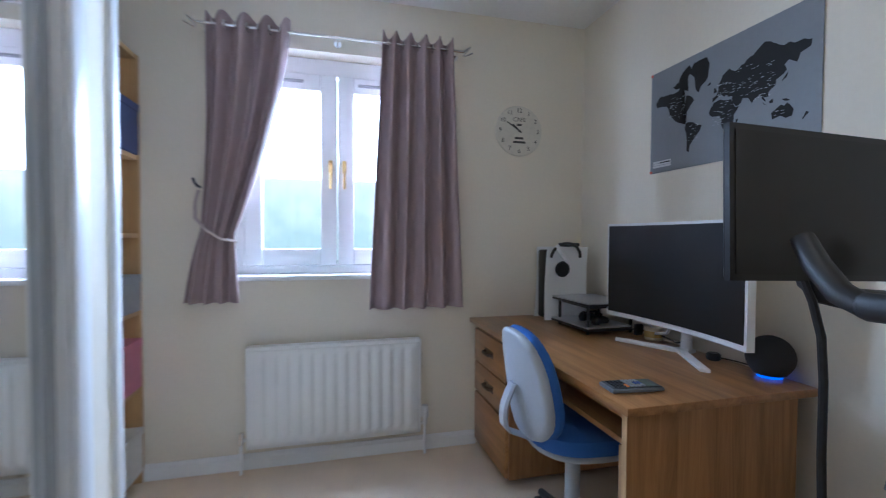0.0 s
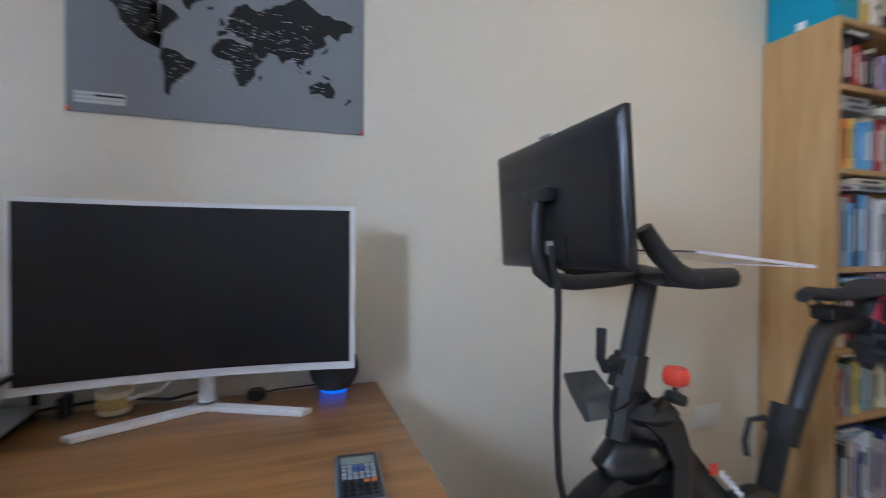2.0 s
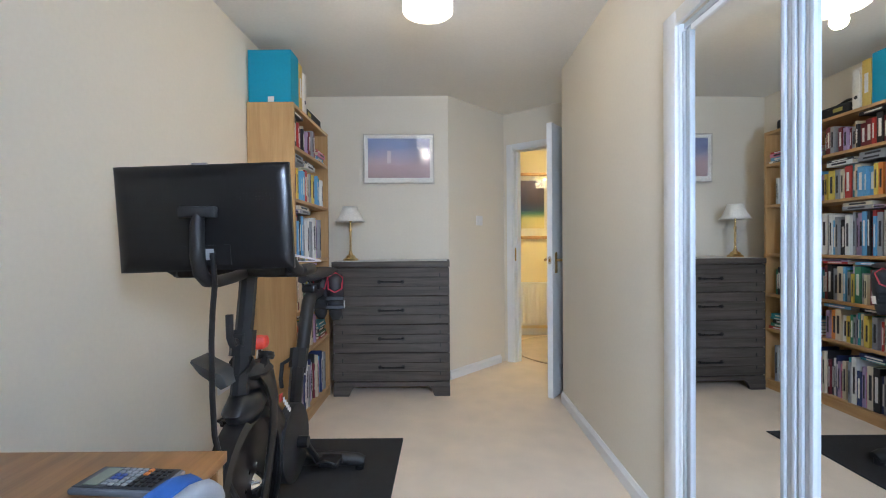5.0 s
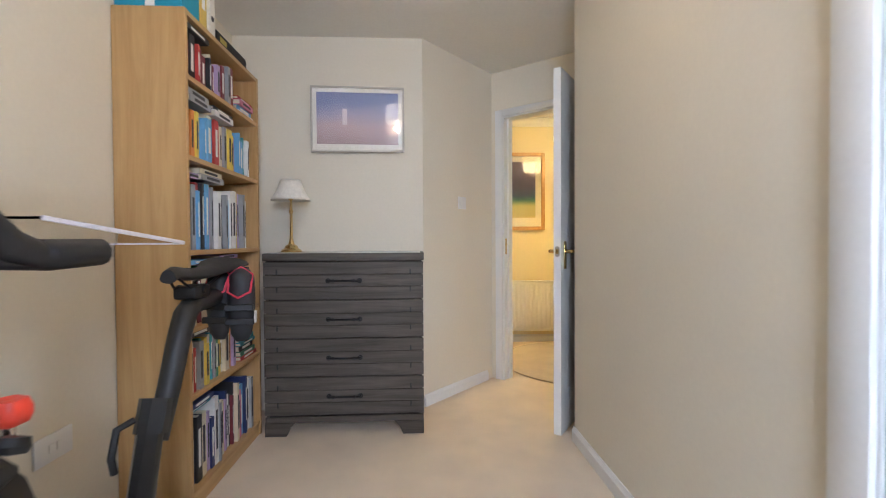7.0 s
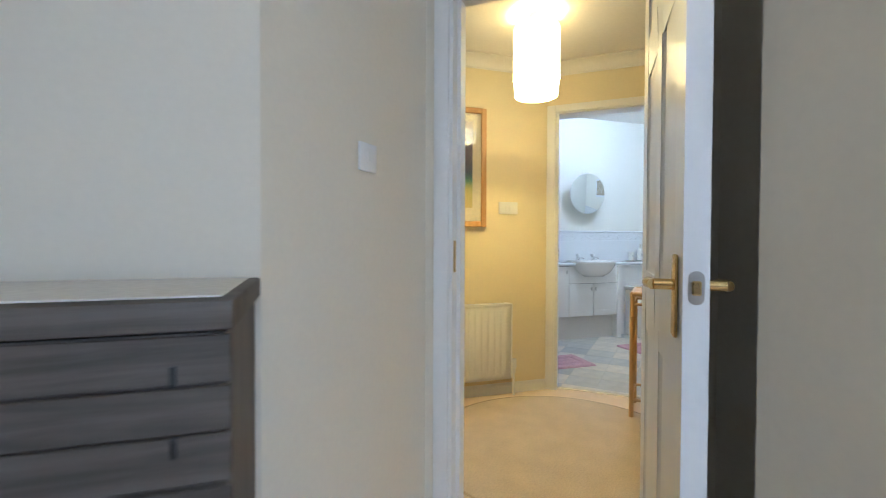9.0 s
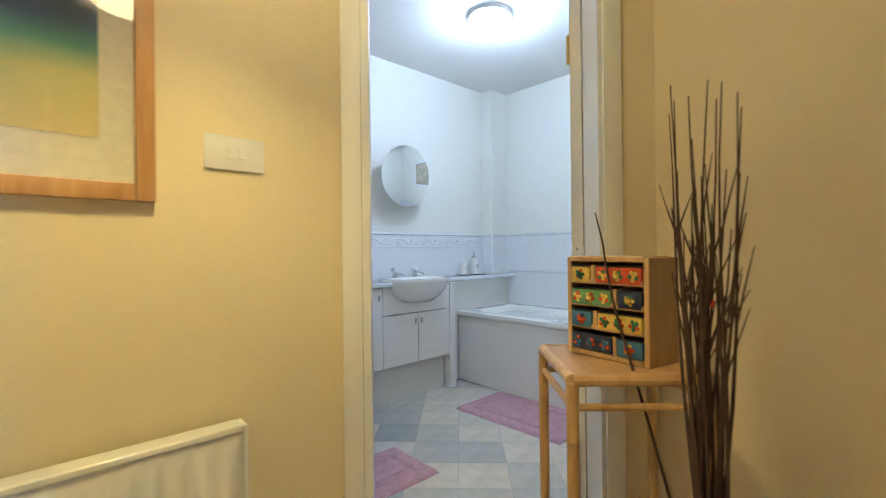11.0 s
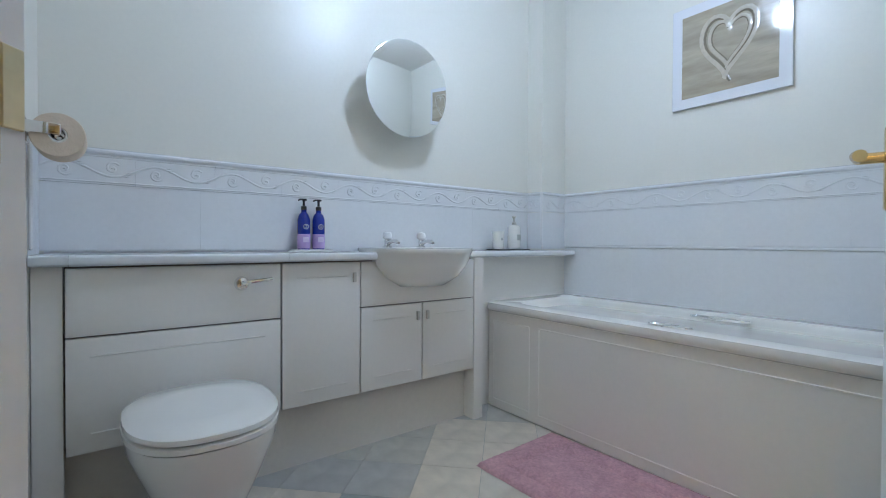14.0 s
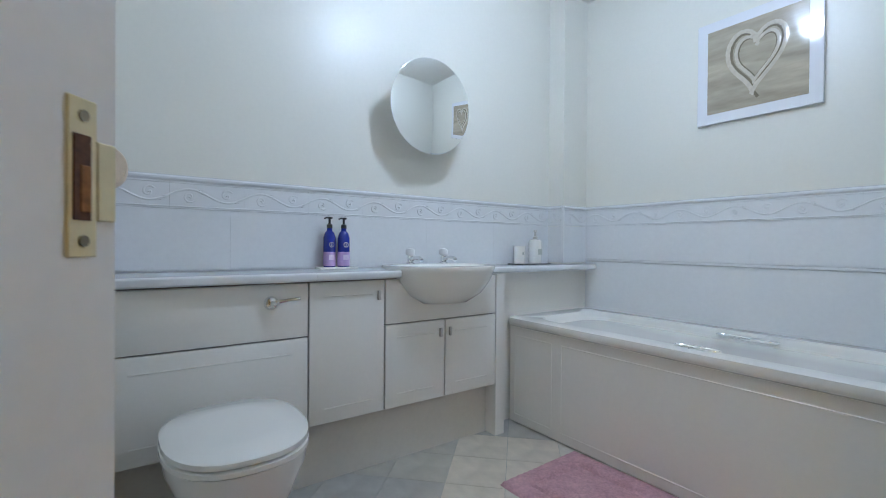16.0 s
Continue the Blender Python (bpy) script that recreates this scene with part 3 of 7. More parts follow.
def radiator(name, m, width, z0, z1, flutes, label):
    """A pressed-steel panel radiator on the wall y = 0, facing -y, from x = 0 to width."""
    ob = thing(name, m, label, "radiator")
    bm = bmesh.new()
    n = flutes
    front = -0.085
    edge = 0.03
    pts = [(0.0, front + 0.006), (edge, front + 0.006)]
    pitch = (width - 2 * edge) / n
    for k in range(n):
        x = edge + k * pitch
        pts += [(x + pitch * 0.22, front + 0.006), (x + pitch * 0.34, front - 0.006), (x + pitch * 0.80, front - 0.006), (x + pitch * 0.92, front + 0.006)]
    pts += [(width, front + 0.006)]
    rows = []
    for z, push in ((z0, 0.006), (z0 + 0.035, 0.006), (z0 + 0.055, 0.0), (z1 - 0.055, 0.0), (z1 - 0.035, 0.006), (z1, 0.006)):
        rows.append([bm.verts.new((x, (front + 0.006) if push else y, z)) for x, y in pts])
    for a, b in zip(rows, rows[1:]):
        for i in range(len(pts) - 1):
            bm.faces.new((a[i], a[i + 1], b[i + 1], b[i]))
    panel = part("panel", bm, RADW, ob, smooth=50)
    sol = panel.modifiers.new("sheet", "SOLIDIFY")
    sol.thickness, sol.offset = 0.010, -1
    part("top_grille", box(bmesh.new(), 0.004, width - 0.004, front, -0.03, z1 - 0.012, z1 + 0.004, 0.003), RADW, ob)
    for x0, x1 in ((-0.003, 0.004), (width - 0.004, width + 0.003)):
        part("side_cover", box(bmesh.new(), x0, x1, front - 0.004, -0.03, z0 + 0.01, z1 + 0.003, 0.002), RADW, ob)
    part("back_panel", box(bmesh.new(), 0.01, width - 0.01, -0.04, -0.032, z0 + 0.01, z1 - 0.02), RADW, ob)
    for x in (0.1, width - 0.1):
        part("wall_bracket", box(bmesh.new(), x, x + 0.03, -0.035, 0.0, z0 + 0.05, z1 - 0.06), RADW, ob)
    for x, big in ((-0.03, False), (width + 0.03, True)):
        bm = bmesh.new()
        cyl(bm, (x, -0.055, 0.0), (x, -0.055, z0 + 0.04), 0.0075, seg=10)
        inward = 0.004 if big is False else width - 0.004
        cyl(bm, (x, -0.055, z0 + 0.04), (inward, -0.055, z0 + 0.04), 0.009, seg=10)
        pipe = part("pipe", bm, RADW, ob)
        bm = bmesh.new()
        if big:
            cyl(bm, (x, -0.055, z0 + 0.03), (x, -0.055, z0 + 0.07), 0.013, seg=12)
            cyl(bm, (x, -0.055, z0 + 0.07), (x, -0.055, z0 + 0.13), 0.021, 0.018, seg=16)
        else:
            cyl(bm, (x, -0.055, z0 + 0.02), (x, -0.055, z0 + 0.075), 0.012, seg=12)
        part("valve", bm, WHITEP if big else CHROME, ob, "white thermostatic valve" if big else "chrome lockshield valve")
    return ob


radiator("radiator", pose(0.80, WY, 0), 0.835, 0.125, 0.61, 14, "white pressed-steel panel radiator under the window")
radiator("radiator", Matrix.Translation((0.60, HY, 0)) @ Matrix.Rotation(math.pi, 4, "Z"), 0.63, 0.125, 0.645, 12, "white panel radiator on the hall wall")


# ---------------------------------------------------------------- wardrobe with mirror doors
ward = thing("wardrobe", pose(NX, 0, 0), "built-in wardrobe with two white-framed mirrored sliding doors", "wardrobe")
bm = bmesh.new()
box(bm, 0.0, 0.016, WDY0 - 0.078, WDY0 + 0.008, 0, WDZ + 0.05, 0.005, 2)
part("architrave", bm, GLOSS, ward)
part("architrave", box(bmesh.new(), 0.0, 0.016, WDY1 - 0.008, WDY1 + 0.055, 0, WDZ + 0.05, 0.005, 2), GLOSS, ward)
part("architrave", box(bmesh.new(), 0.0, 0.016, WDY0 + 0.008, WDY1 - 0.008, WDZ - 0.005, WDZ + 0.05, 0.005, 2), GLOSS, ward)
part("lining", box(bmesh.new(), -0.10, 0.0, WDY0 - 0.001, WDY0 + 0.014, 0, WDZ), GLOSS, ward)
part("lining", box(bmesh.new(), -0.10, 0.0, WDY1 - 0.014, WDY1 + 0.001, 0, WDZ), GLOSS, ward)
STEELW = material("white_steel_stile", (0.46, 0.49, 0.52), 0.25, vary=0.01)
ALU = material("white_anodised_track", (0.78, 0.80, 0.82), 0.25, 0.4, vary=0.0)
part("top_track", box(bmesh.new(), -0.088, -0.012, WDY0 + 0.014, WDY1 - 0.014, WDZ - 0.022, WDZ, 0.003), ALU, ward)
part("bottom_track", box(bmesh.new(), -0.088, -0.012, WDY0 + 0.014, WDY1 - 0.014, 0, 0.012, 0.002), ALU, ward)
for y0, y1, x in ((WDY0 + 0.016, 1.812, -0.032), (1.816, WDY1 - 0.016, -0.034)):
    bm = bmesh.new()
    for a, b in ((y0, y0 + 0.047), (y1 - 0.047, y1)):
        for q, (f0, f1, dx) in enumerate(((0.0, 0.30, 0.013), (0.33, 0.66, 0.008), (0.69, 1.0, 0.013))):
            box(bm, x - 0.013, x + dx, a + f0 * 0.047, a + f1 * 0.047, 0.014, WDZ - 0.03, 0.003, 2)
        box(bm, x - 0.012, x + 0.002, a + 0.002, b - 0.002, 0.016, WDZ - 0.032)
    turn = Matrix.Translation((0, y1, 0)) @ Matrix.Rotation(radians(1.6 if y0 < 1.5 else 0.0), 4, "Z") @ Matrix.Translation((0, -y1, 0))
    stile = part("door_frame", bm, STEELW, ward, "white steel stiles")
    stile.matrix_local = turn
    for za, zb in ((0.014, 0.05), (WDZ - 0.045, WDZ - 0.025)):
        part("rail", box(bmesh.new(), x - 0.011, x + 0.011, y0 + 0.047, y1 - 0.047, za, zb, 0.003), GLOSS, stile)
    part("mirror_panel", box(bmesh.new(), x - 0.003, x + 0.003, y0 + 0.043, y1 - 0.043, 0.045, WDZ - 0.040), MIRROR, stile, "silver mirror glass")
# corner post of the alcove
structure("trim", box(bmesh.new(), NX - 0.092, NX + 0.012, 2.31, 2.352, 0, CEIL - 0.002, 0.006, 2), GLOSS, "white gloss corner post of the alcove")


# ---------------------------------------------------------------- desk
desk = thing("desk", pose(1.925, 1.974, 0), "brown wood-effect desk with a drawer pedestal", "desk")
DW, DL, DH = 0.655, 1.33, 0.70
part("desktop", box(bmesh.new(), 0, DW, 0, DL, DH - 0.024, DH, 0.003, 2), OAKY, desk)
part("end_panel", box(bmesh.new(), 0.008, DW - 0.07, 0.010, 0.030, 0, DH - 0.024, 0.001), OAKZ, desk)
EDGEB = wood("pale_edge_band", (0.36, 0.22, 0.10), (0.48, 0.31, 0.15), 2, 0.45)
part("edge_band", box(bmesh.new(), 0.0055, 0.0078, 0.010, 0.030, 0, DH - 0.025), EDGEB, desk, "paler edge banding")
part("inner_panel", box(bmesh.new(), 0.03, DW - 0.06, 0.055, 0.071, 0, DH - 0.128, 0.001), OAKZ, desk)
part("edge_band", box(bmesh.new(), 0.0275, 0.0298, 0.055, 0.071, 0, DH - 0.128), EDGEB, desk, "paler edge banding")
part("modesty_panel", box(bmesh.new(), DW - 0.055, DW - 0.04, 0.032, DL - 0.46, 0.25, DH - 0.024, 0.001), OAKY, desk)
part("keyboard_shelf", box(bmesh.new(), 0.03, DW - 0.08, 0.05, DL - 0.47, DH - 0.125, DH - 0.108, 0.001), OAKY, desk)
part("front_rail", box(bmesh.new(), 0.035, 0.05, 0.04, DL - 0.47, DH - 0.055, DH - 0.024, 0.001), OAKY, desk)
ped = part("pedestal", box(bmesh.new(), 0.045, DW - 0.02, DL - 0.455, DL - 0.012, 0.03, DH - 0.045, 0.001), OAKZ, desk)
PULL = material("dark_wood_pull", (0.055, 0.024, 0.010), 0.35)
for z0, z1 in ((0.475, 0.645), (0.315, 0.468), (0.04, 0.300)):
    dr = part("drawer_front", box(bmesh.new(), 0.027, 0.045, DL - 0.452, DL - 0.015, z0, z1, 0.002, 2), OAKY, ped)
    if z0 > 0.3:
        bm = bmesh.new()
        yc, zc = DL - 0.235, (z0 + z1) / 2
        tube(bm, [(0.028, yc - 0.05, zc), (0.010, yc - 0.038, zc), (0.005, yc, zc), (0.010, yc + 0.038, zc), (0.028, yc + 0.05, zc)], 0.009, 10)
        box(bm, 0.0245, 0.0275, yc - 0.06, yc + 0.06, zc - 0.018, zc + 0.018, 0.001)
        part("drawer_pull", bm, PULL, dr, "dark wooden drawer pull")

# monitor
mon = thing("monitor", pose(2.458, 2.414, 0.70), "curved black monitor with a white frame on a white stand", "monitor")
R, HW = 1.8, 0.352


def arc_slab(bm, half, x_in, x_out, z0, z1, n=20):
    """A slab curved about a vertical axis towards -x."""
    cols = []
    for i in range(n + 1):
        a = (i / n * 2 - 1) * half / R
        cols.append([bm.verts.new((-R + (R + x) * math.cos(a) - 0.02, (R + x) * math.sin(a), z)) for x, z in ((x_in, z0), (x_out, z0), (x_out, z1), (x_in, z1))])
    for a, b in zip(cols, cols[1:]):
        for k in range(4):
            bm.faces.new((a[k], b[k], b[(k + 1) % 4], a[(k + 1) % 4]))
    bm.faces.new(cols[0]), bm.faces.new(cols[-1][::-1])
    return bm


part("casing", arc_slab(bmesh.new(), HW, 0.004, 0.030, 0.093, 0.503), WHITEP, mon, "glossy white casing")
part("screen", arc_slab(bmesh.new(), HW - 0.012, -0.0005, 0.005, 0.113, 0.492), SCREEN, mon, "switched-off curved screen")
bm = bmesh.new()
tube(bm, [(0.06, 0, 0.012), (0.062, 0, 0.06), (0.055, 0, 0.13), (0.035, 0, 0.20)], 0.02, 12, radii=[0.022, 0.018, 0.018, 0.02])
part("neck", bm, WHITEP, mon)
for yy in (0.235, -0.235):
    bm = bmesh.new()
    prism(bm, [(0.085, -0.022), (0.085, 0.022), (0.03, 0.03 if yy > 0 else 0.03), (-0.075, yy + 0.012), (-0.095, yy - 0.012), (0.03, -0.03)] if yy > 0 else
          [(0.085, 0.022), (0.085, -0.022), (0.03, -0.03), (-0.075, yy - 0.012), (-0.095, yy + 0.012), (0.03, 0.03)], 0.0, 0.014, bevel=0.003)
    part("foot", bm, WHITEP, mon)

# games console with headset
con = thing("games_console", pose(2.40, 3.17, 0.70), "white upright games console with a black core on the desk", "games console")
for yy, sg in ((-0.040, -1), (0.040, 1)):
    bm = bmesh.new()
    n, cols = 12, []
    for i in range(n + 1):
        f = i / n
        z = 0.005 + 0.385 * f
        bow = sg * (0.006 + 0.012 * (2 * f - 1) ** 2)
        w0, w1 = -0.125 + 0.012 * f, 0.125
        cols.append([bm.verts.new((x, yy + bow + d, z)) for x, d in ((w0, 0), (w1, 0), (w1, sg * 0.005), (w0, sg * 0.005))])
    for a, b in zip(cols, cols[1:]):
        for k in range(4):
            bm.faces.new((a[k], b[k], b[(k + 1) % 4], a[(k + 1) % 4]))
    bm.faces.new(cols[0]), bm.faces.new(cols[-1][::-1])
    part("side_plate", bm, WHITEP, con, "curved white plastic plate", smooth=50)
part("core", box(bmesh.new(), -0.115, 0.12, -0.04, 0.04, 0.012, 0.375, 0.01, 3), BLACK, con, "glossy black core")
part("base_stand", cyl(bmesh.new(), (0, 0, 0), (0, 0, 0.012), 0.07, seg=24), BLACK, con)
hs = thing("headset", pose(2.36, 3.13, 0.70), "black and white headset hung over the console", "headset")
bm = bmesh.new()
tube(bm, [(0.03 + 0.085 * math.cos(a), -0.03 - 0.012 * math.sin(a), 0.335 + 0.075 * math.sin(a)) for a in [math.pi * q / 14 for q in range(15)]], 0.008, 8)
part("headband", bm, BLACK, hs)
for x in (-0.03,):
    bm = bmesh.new()
    lathe(bm, [(0.018, 0), (0.038, 0.002), (0.042, 0.012), (0.036, 0.022), (0.0, 0.024)], 20, Matrix.Translation((x + 0.03, -0.038, 0.275)) @ Matrix.Rotation(math.pi / 2, 4, "X"))
    part("ear_cup", bm, BLACK, hs)
part("yoke", tube(bmesh.new(), [(0.03, -0.055, 0.31), (-0.005, -0.05, 0.36), (-0.03, -0.04, 0.40)], 0.012, 8), WHITEP, hs, "white headset arm")
bm = bmesh.new()
box(bm, 0.03, 0.12, -0.02, 0.06, 0.392, 0.412, 0.008, 2)
part("ear_cushion", bm, BLACK, hs)

# rack with laptops
rack = thing("desk_rack", pose(2.43, 2.90, 0.70), "two-tier black wire rack on the desk", "rack")
part("upper_tier", box(bmesh.new(), -0.12, 0.12, -0.135, 0.135, 0.118, 0.128, 0.003), MATTEB, rack)
part("lower_tier", box(bmesh.new(), -0.12, 0.12, -0.135, 0.135, 0.012, 0.018, 0.002), MATTEB, rack)
for x in (-0.112, 0.112):
    for y in (-0.127, 0.127):
        part("leg", box(bmesh.new(), x - 0.006, x + 0.006, y - 0.006, y + 0.006, 0, 0.13, 0.002), MATTEB, rack)
SILV = material("silver_aluminium", (0.56, 0.57, 0.58), 0.32, 0.8, vary=0.02)
for z, dx, nm in ((0.828, -0.015, "closed silver laptop on the top tier of the rack"), (0.718, -0.02, "flat silver laptop on the lower tier of the rack")):
    lap = thing("laptop", pose(2.43 + dx, 2.905, z, 0, 0, 3), nm, "laptop")
    part("base", box(bmesh.new(), -0.12, 0.12, -0.155, 0.155, 0.0, 0.010, 0.004, 2), MATTEB, lap)
    part("lid", box(bmesh.new(), -0.12, 0.12, -0.155, 0.155, 0.011, 0.018, 0.003, 2), SILV, lap)
ctl = thing("game_controller", pose(2.43, 2.86, 0.7185 + 0.018), "dark game controller tucked into the rack", "controller")
bm = bmesh.new()
box(bm, -0.03, 0.03, -0.05, 0.05, 0.0, 0.03, 0.012, 3)
part("body", bm, BLACK, ctl)
for y in (-0.055, 0.055):
    part("grip", lathe(bmesh.new(), [(0.004, 0), (0.02, 0.01), (0.022, 0.03), (0.0, 0.045)], 12, pose(-0.03, y, 0.014, 0, -80, 0)), BLACK, ctl)
for y in (-0.02, 0.02):
    part("thumb_stick", lathe(bmesh.new(), [(0.005, 0), (0.005, 0.012), (0.009, 0.014), (0.0, 0.018)], 12, pose(0.0, y, 0.028)), BLACK, ctl)
redbox = thing("cable_bundle", pose(2.46, 2.965, 0.7185 + 0.018), "bundle of dark red and black cables in the rack", "cables")
for k, mt in enumerate((MATTEB, material("dark_red_cable", (0.16, 0.015, 0.02), 0.5), MATTEB)):
    bm = bmesh.new()
    tube(bm, [(0.045 * math.cos(q * 0.7 + k), 0.035 * math.sin(q * 0.7 + k), 0.006 + 0.010 * k + 0.004 * math.sin(q * 1.3)) for q in range(18)], 0.004, 6)
    part("cable", bm, mt, redbox)

# speaker ball, jar, puck, cables, calculator
ball = thing("smart_speaker", pose(2.545, 2.10, 0.70), "dark grey fabric ball speaker with a blue light ring", "speaker")
bm = bmesh.new()
lathe(bm, [(0.045 if q == 0 else 0.068 * math.cos(math.radians(-52 + q * 142 / 16)), 0.010 + 0.068 * (math.sin(math.radians(-52 + q * 142 / 16)) + math.sin(math.radians(52)))) for q in range(17)], 32)
part("fabric_body", bm, material("charcoal_fabric", (0.035, 0.037, 0.042), 0.8, vary=0.2, grain=900, bump=0.4, bump_scale=900), ball)
part("light_ring", cyl(bmesh.new(), (0, 0, 0), (0, 0, 0.008), 0.034, 0.038, seg=32), glow("blue_led", (0.02, 0.15, 1.0), 1.0, (0.05, 0.1, 0.5)), ball, "glowing blue ring")
jar = thing("candle_jar", pose(2.535, 2.615, 0.70), "cream candle in a squat glass jar", "candle")
part("wax", lathe(bmesh.new(), [(0.030, 0), (0.036, 0.006), (0.036, 0.055), (0.030, 0.058), (0.0, 0.052)], 20), material("cream_wax", (0.70, 0.62, 0.42), 0.5), jar)
part("label_band", lathe(bmesh.new(), [(0.0365, 0.016), (0.0368, 0.018), (0.0368, 0.04), (0.0365, 0.042)], 20), material("tan_paper", (0.55, 0.38, 0.12), 0.7), jar)
puck = thing("webcam_puck", pose(2.53, 2.30, 0.70), "small black round charger on the desk", "charger")
part("body", lathe(bmesh.new(), [(0.020, 0), (0.024, 0.004), (0.024, 0.020), (0.018, 0.026), (0.0, 0.026)], 18), BLACK, puck)
part("lead", tube(bmesh.new(), [(0.02, 0.0, 0.008), (0.05, -0.06, 0.005), (0.055, -0.14, 0.005), (0.065, -0.17, 0.004)], 0.0025, 6), BLACK, puck)
wire = thing("monitor_cable", pose(2.50, 2.5, 0.70), "white and black cables behind the monitor", "cable")
part("white_lead", tube(bmesh.new(), [(0.0, -0.03, 0.10), (0.02, 0.02, 0.05), (0.02, 0.08, 0.035), (0.05, 0.16, 0.06), (0.06, 0.2, 0.10)], 0.006, 8), WHITEP, wire)
part("black_lead", tube(bmesh.new(), [(0.03, -0.1, 0.04), (0.05, 0.0, 0.015), (0.05, 0.12, 0.03), (0.05, 0.25, 0.02), (0.07, 0.3, 0.0055)], 0.004, 8), BLACK, wire)
part("plug", box(bmesh.new(), 0.02, 0.06, 0.205, 0.225, 0.0, 0.05, 0.004), BLACK, wire)
calc = thing("calculator", pose(2.037, 2.107, 0.70, 0, 0, -95), "grey scientific calculator lying on the desk", "calculator")
part("case", box(bmesh.new(), -0.040, 0.040, -0.082, 0.082, 0.0, 0.013, 0.006, 2), material("calculator_grey", (0.16, 0.18, 0.21), 0.4), calc)
part("bezel", box(bmesh.new(), -0.035, 0.035, -0.076, 0.076, 0.0125, 0.0145, 0.001), material("calculator_dark", (0.035, 0.04, 0.05), 0.4), calc)
part("display", box(bmesh.new(), -0.029, 0.029, 0.034, 0.062, 0.0142, 0.0155), material("lcd_grey", (0.22, 0.26, 0.22), 0.25), calc)
KEYD, KEYG, KEYO, KEYB = BLACK, material("key_grey", (0.32, 0.34, 0.36), 0.5), material("key_orange", (0.75, 0.22, 0.03), 0.5), material("key_blue", (0.05, 0.10, 0.35), 0.5)
for r in range(8):
    nk = 6 if r < 4 else 5
    for c in range(nk):
        w = 0.060 / nk
        x, y = -0.030 + (c + 0.5) * w, 0.024 - r * 0.0125
        mt = KEYB if r < 2 and 1 < c < 4 else KEYO if r == 4 and c >= 3 else KEYG if r < 4 else KEYD
        part("key", box(bmesh.new(), x - w * 0.38, x + w * 0.38, y - 0.0042, y + 0.0042, 0.0142, 0.0175, 0.001), mt, calc)

# office chair
GREYP = material("grey_chair_plastic", (0.36, 0.38, 0.42), 0.5, vary=0.02, bump=0.15, bump_scale=500)
BLUEF = material("blue_chair_fabric", (0.025, 0.10, 0.36), 0.9, vary=0.08, grain=500, bump=0.5, bump_scale=800)
chair = thing("office_chair", pose(1.995, 2.385, 0.012, 0, 0, -3), "blue fabric office chair with grey plastic back at the desk", "chair")


def pad(half_y, half_z, thick, power=2.6, seg=30, bow=0.0, taper=0.0):
    """A rounded upholstered slab in the y-z plane, thick along x."""
    bm = bmesh.new()
    rings = []
    for x, s in ((-thick / 2, 0.90), (-thick * 0.42, 0.975), (0, 1.0), (thick * 0.42, 0.975), (thick / 2, 0.90)):
        ring = []
        for i in range(seg):
            a = 2 * math.pi * i / seg
            ca, sa = math.cos(a), math.sin(a)
            y = half_y * s * math.copysign(abs(ca) ** (2 / power), ca)
            z = half_z * s * math.copysign(abs(sa) ** (2 / power), sa)
            y *= 1 - taper * z / half_z
            ring.append(bm.verts.new((x - bow * (y / half_y) ** 2, y, z)))
        rings.append(ring)
    for a, b in zip(rings, rings[1:]):
        for i in range(seg):
            bm.faces.new((a[i], a[(i + 1) % seg], b[(i + 1) % seg], b[i]))
    for ring, x in ((rings[0], -thick / 2), (rings[-1], thick / 2)):
        c = bm.verts.new((x * 1.12, 0, 0))
        for i in range(seg):
            bm.faces.new((ring[i], ring[(i + 1) % seg], c))
    return bm


bm = pad(0.185, 0.185, 0.030, bow=-0.03, taper=0.10)
bmesh.ops.transform(bm, matrix=pose(-0.185, 0, 0.635, 0, -8, 0), verts=bm.verts)
back = part("backrest", bm, GREYP, chair, "grey plastic back shell", smooth=60)
bm = pad(0.188, 0.188, 0.034, bow=-0.03, taper=0.10)
bmesh.ops.transform(bm, matrix=pose(-0.158, 0, 0.638, 0, -8, 0), verts=bm.verts)
part("back_cushion", bm, BLUEF, chair, "blue fabric back cushion", smooth=60)
bm = pad(0.20, 0.195, 0.055, power=2.8)
bmesh.ops.transform(bm, matrix=pose(0.03, 0, 0.47, 0, 90, 0), verts=bm.verts)
part("seat", bm, BLUEF, chair, "blue fabric seat", smooth=60)
bm = pad(0.185, 0.18, 0.03)
bmesh.ops.transform(bm, matrix=pose(0.03, 0, 0.432, 0, 90, 0), verts=bm.verts)
part("seat_pan", bm, GREYP, chair, smooth=60)
bm = bmesh.new()
cols = []
for q in range(13):
    f = q / 12
    x, z, w = -0.205 - 0.035 * math.sin(f * math.pi) + 0.17 * (max(0, 0.3 - f) / 0.3) ** 1.5, 0.412 + 0.22 * f, 0.038 - 0.010 * f
    cols.append([bm.verts.new((x + dx, dy, z - 2 * dx * max(0, 0.3 - f))) for dx, dy in ((-0.008, -w * 0.7), (-0.008, w * 0.7), (0.0, w), (0.008, w * 0.8), (0.008, -w * 0.8), (0.0, -w))])
for a, b in zip(cols, cols[1:]):
    for k in range(6):
        bm.faces.new((a[k], a[(k + 1) % 6], b[(k + 1) % 6], b[k]))
bm.faces.new(cols[0][::-1]), bm.faces.new(cols[-1])
part("back_bracket", bm, GREYP, chair)
part("column", cyl(bmesh.new(), (0.02, 0, 0.10), (0.02, 0, 0.42), 0.026, seg=18), GREYP, chair)
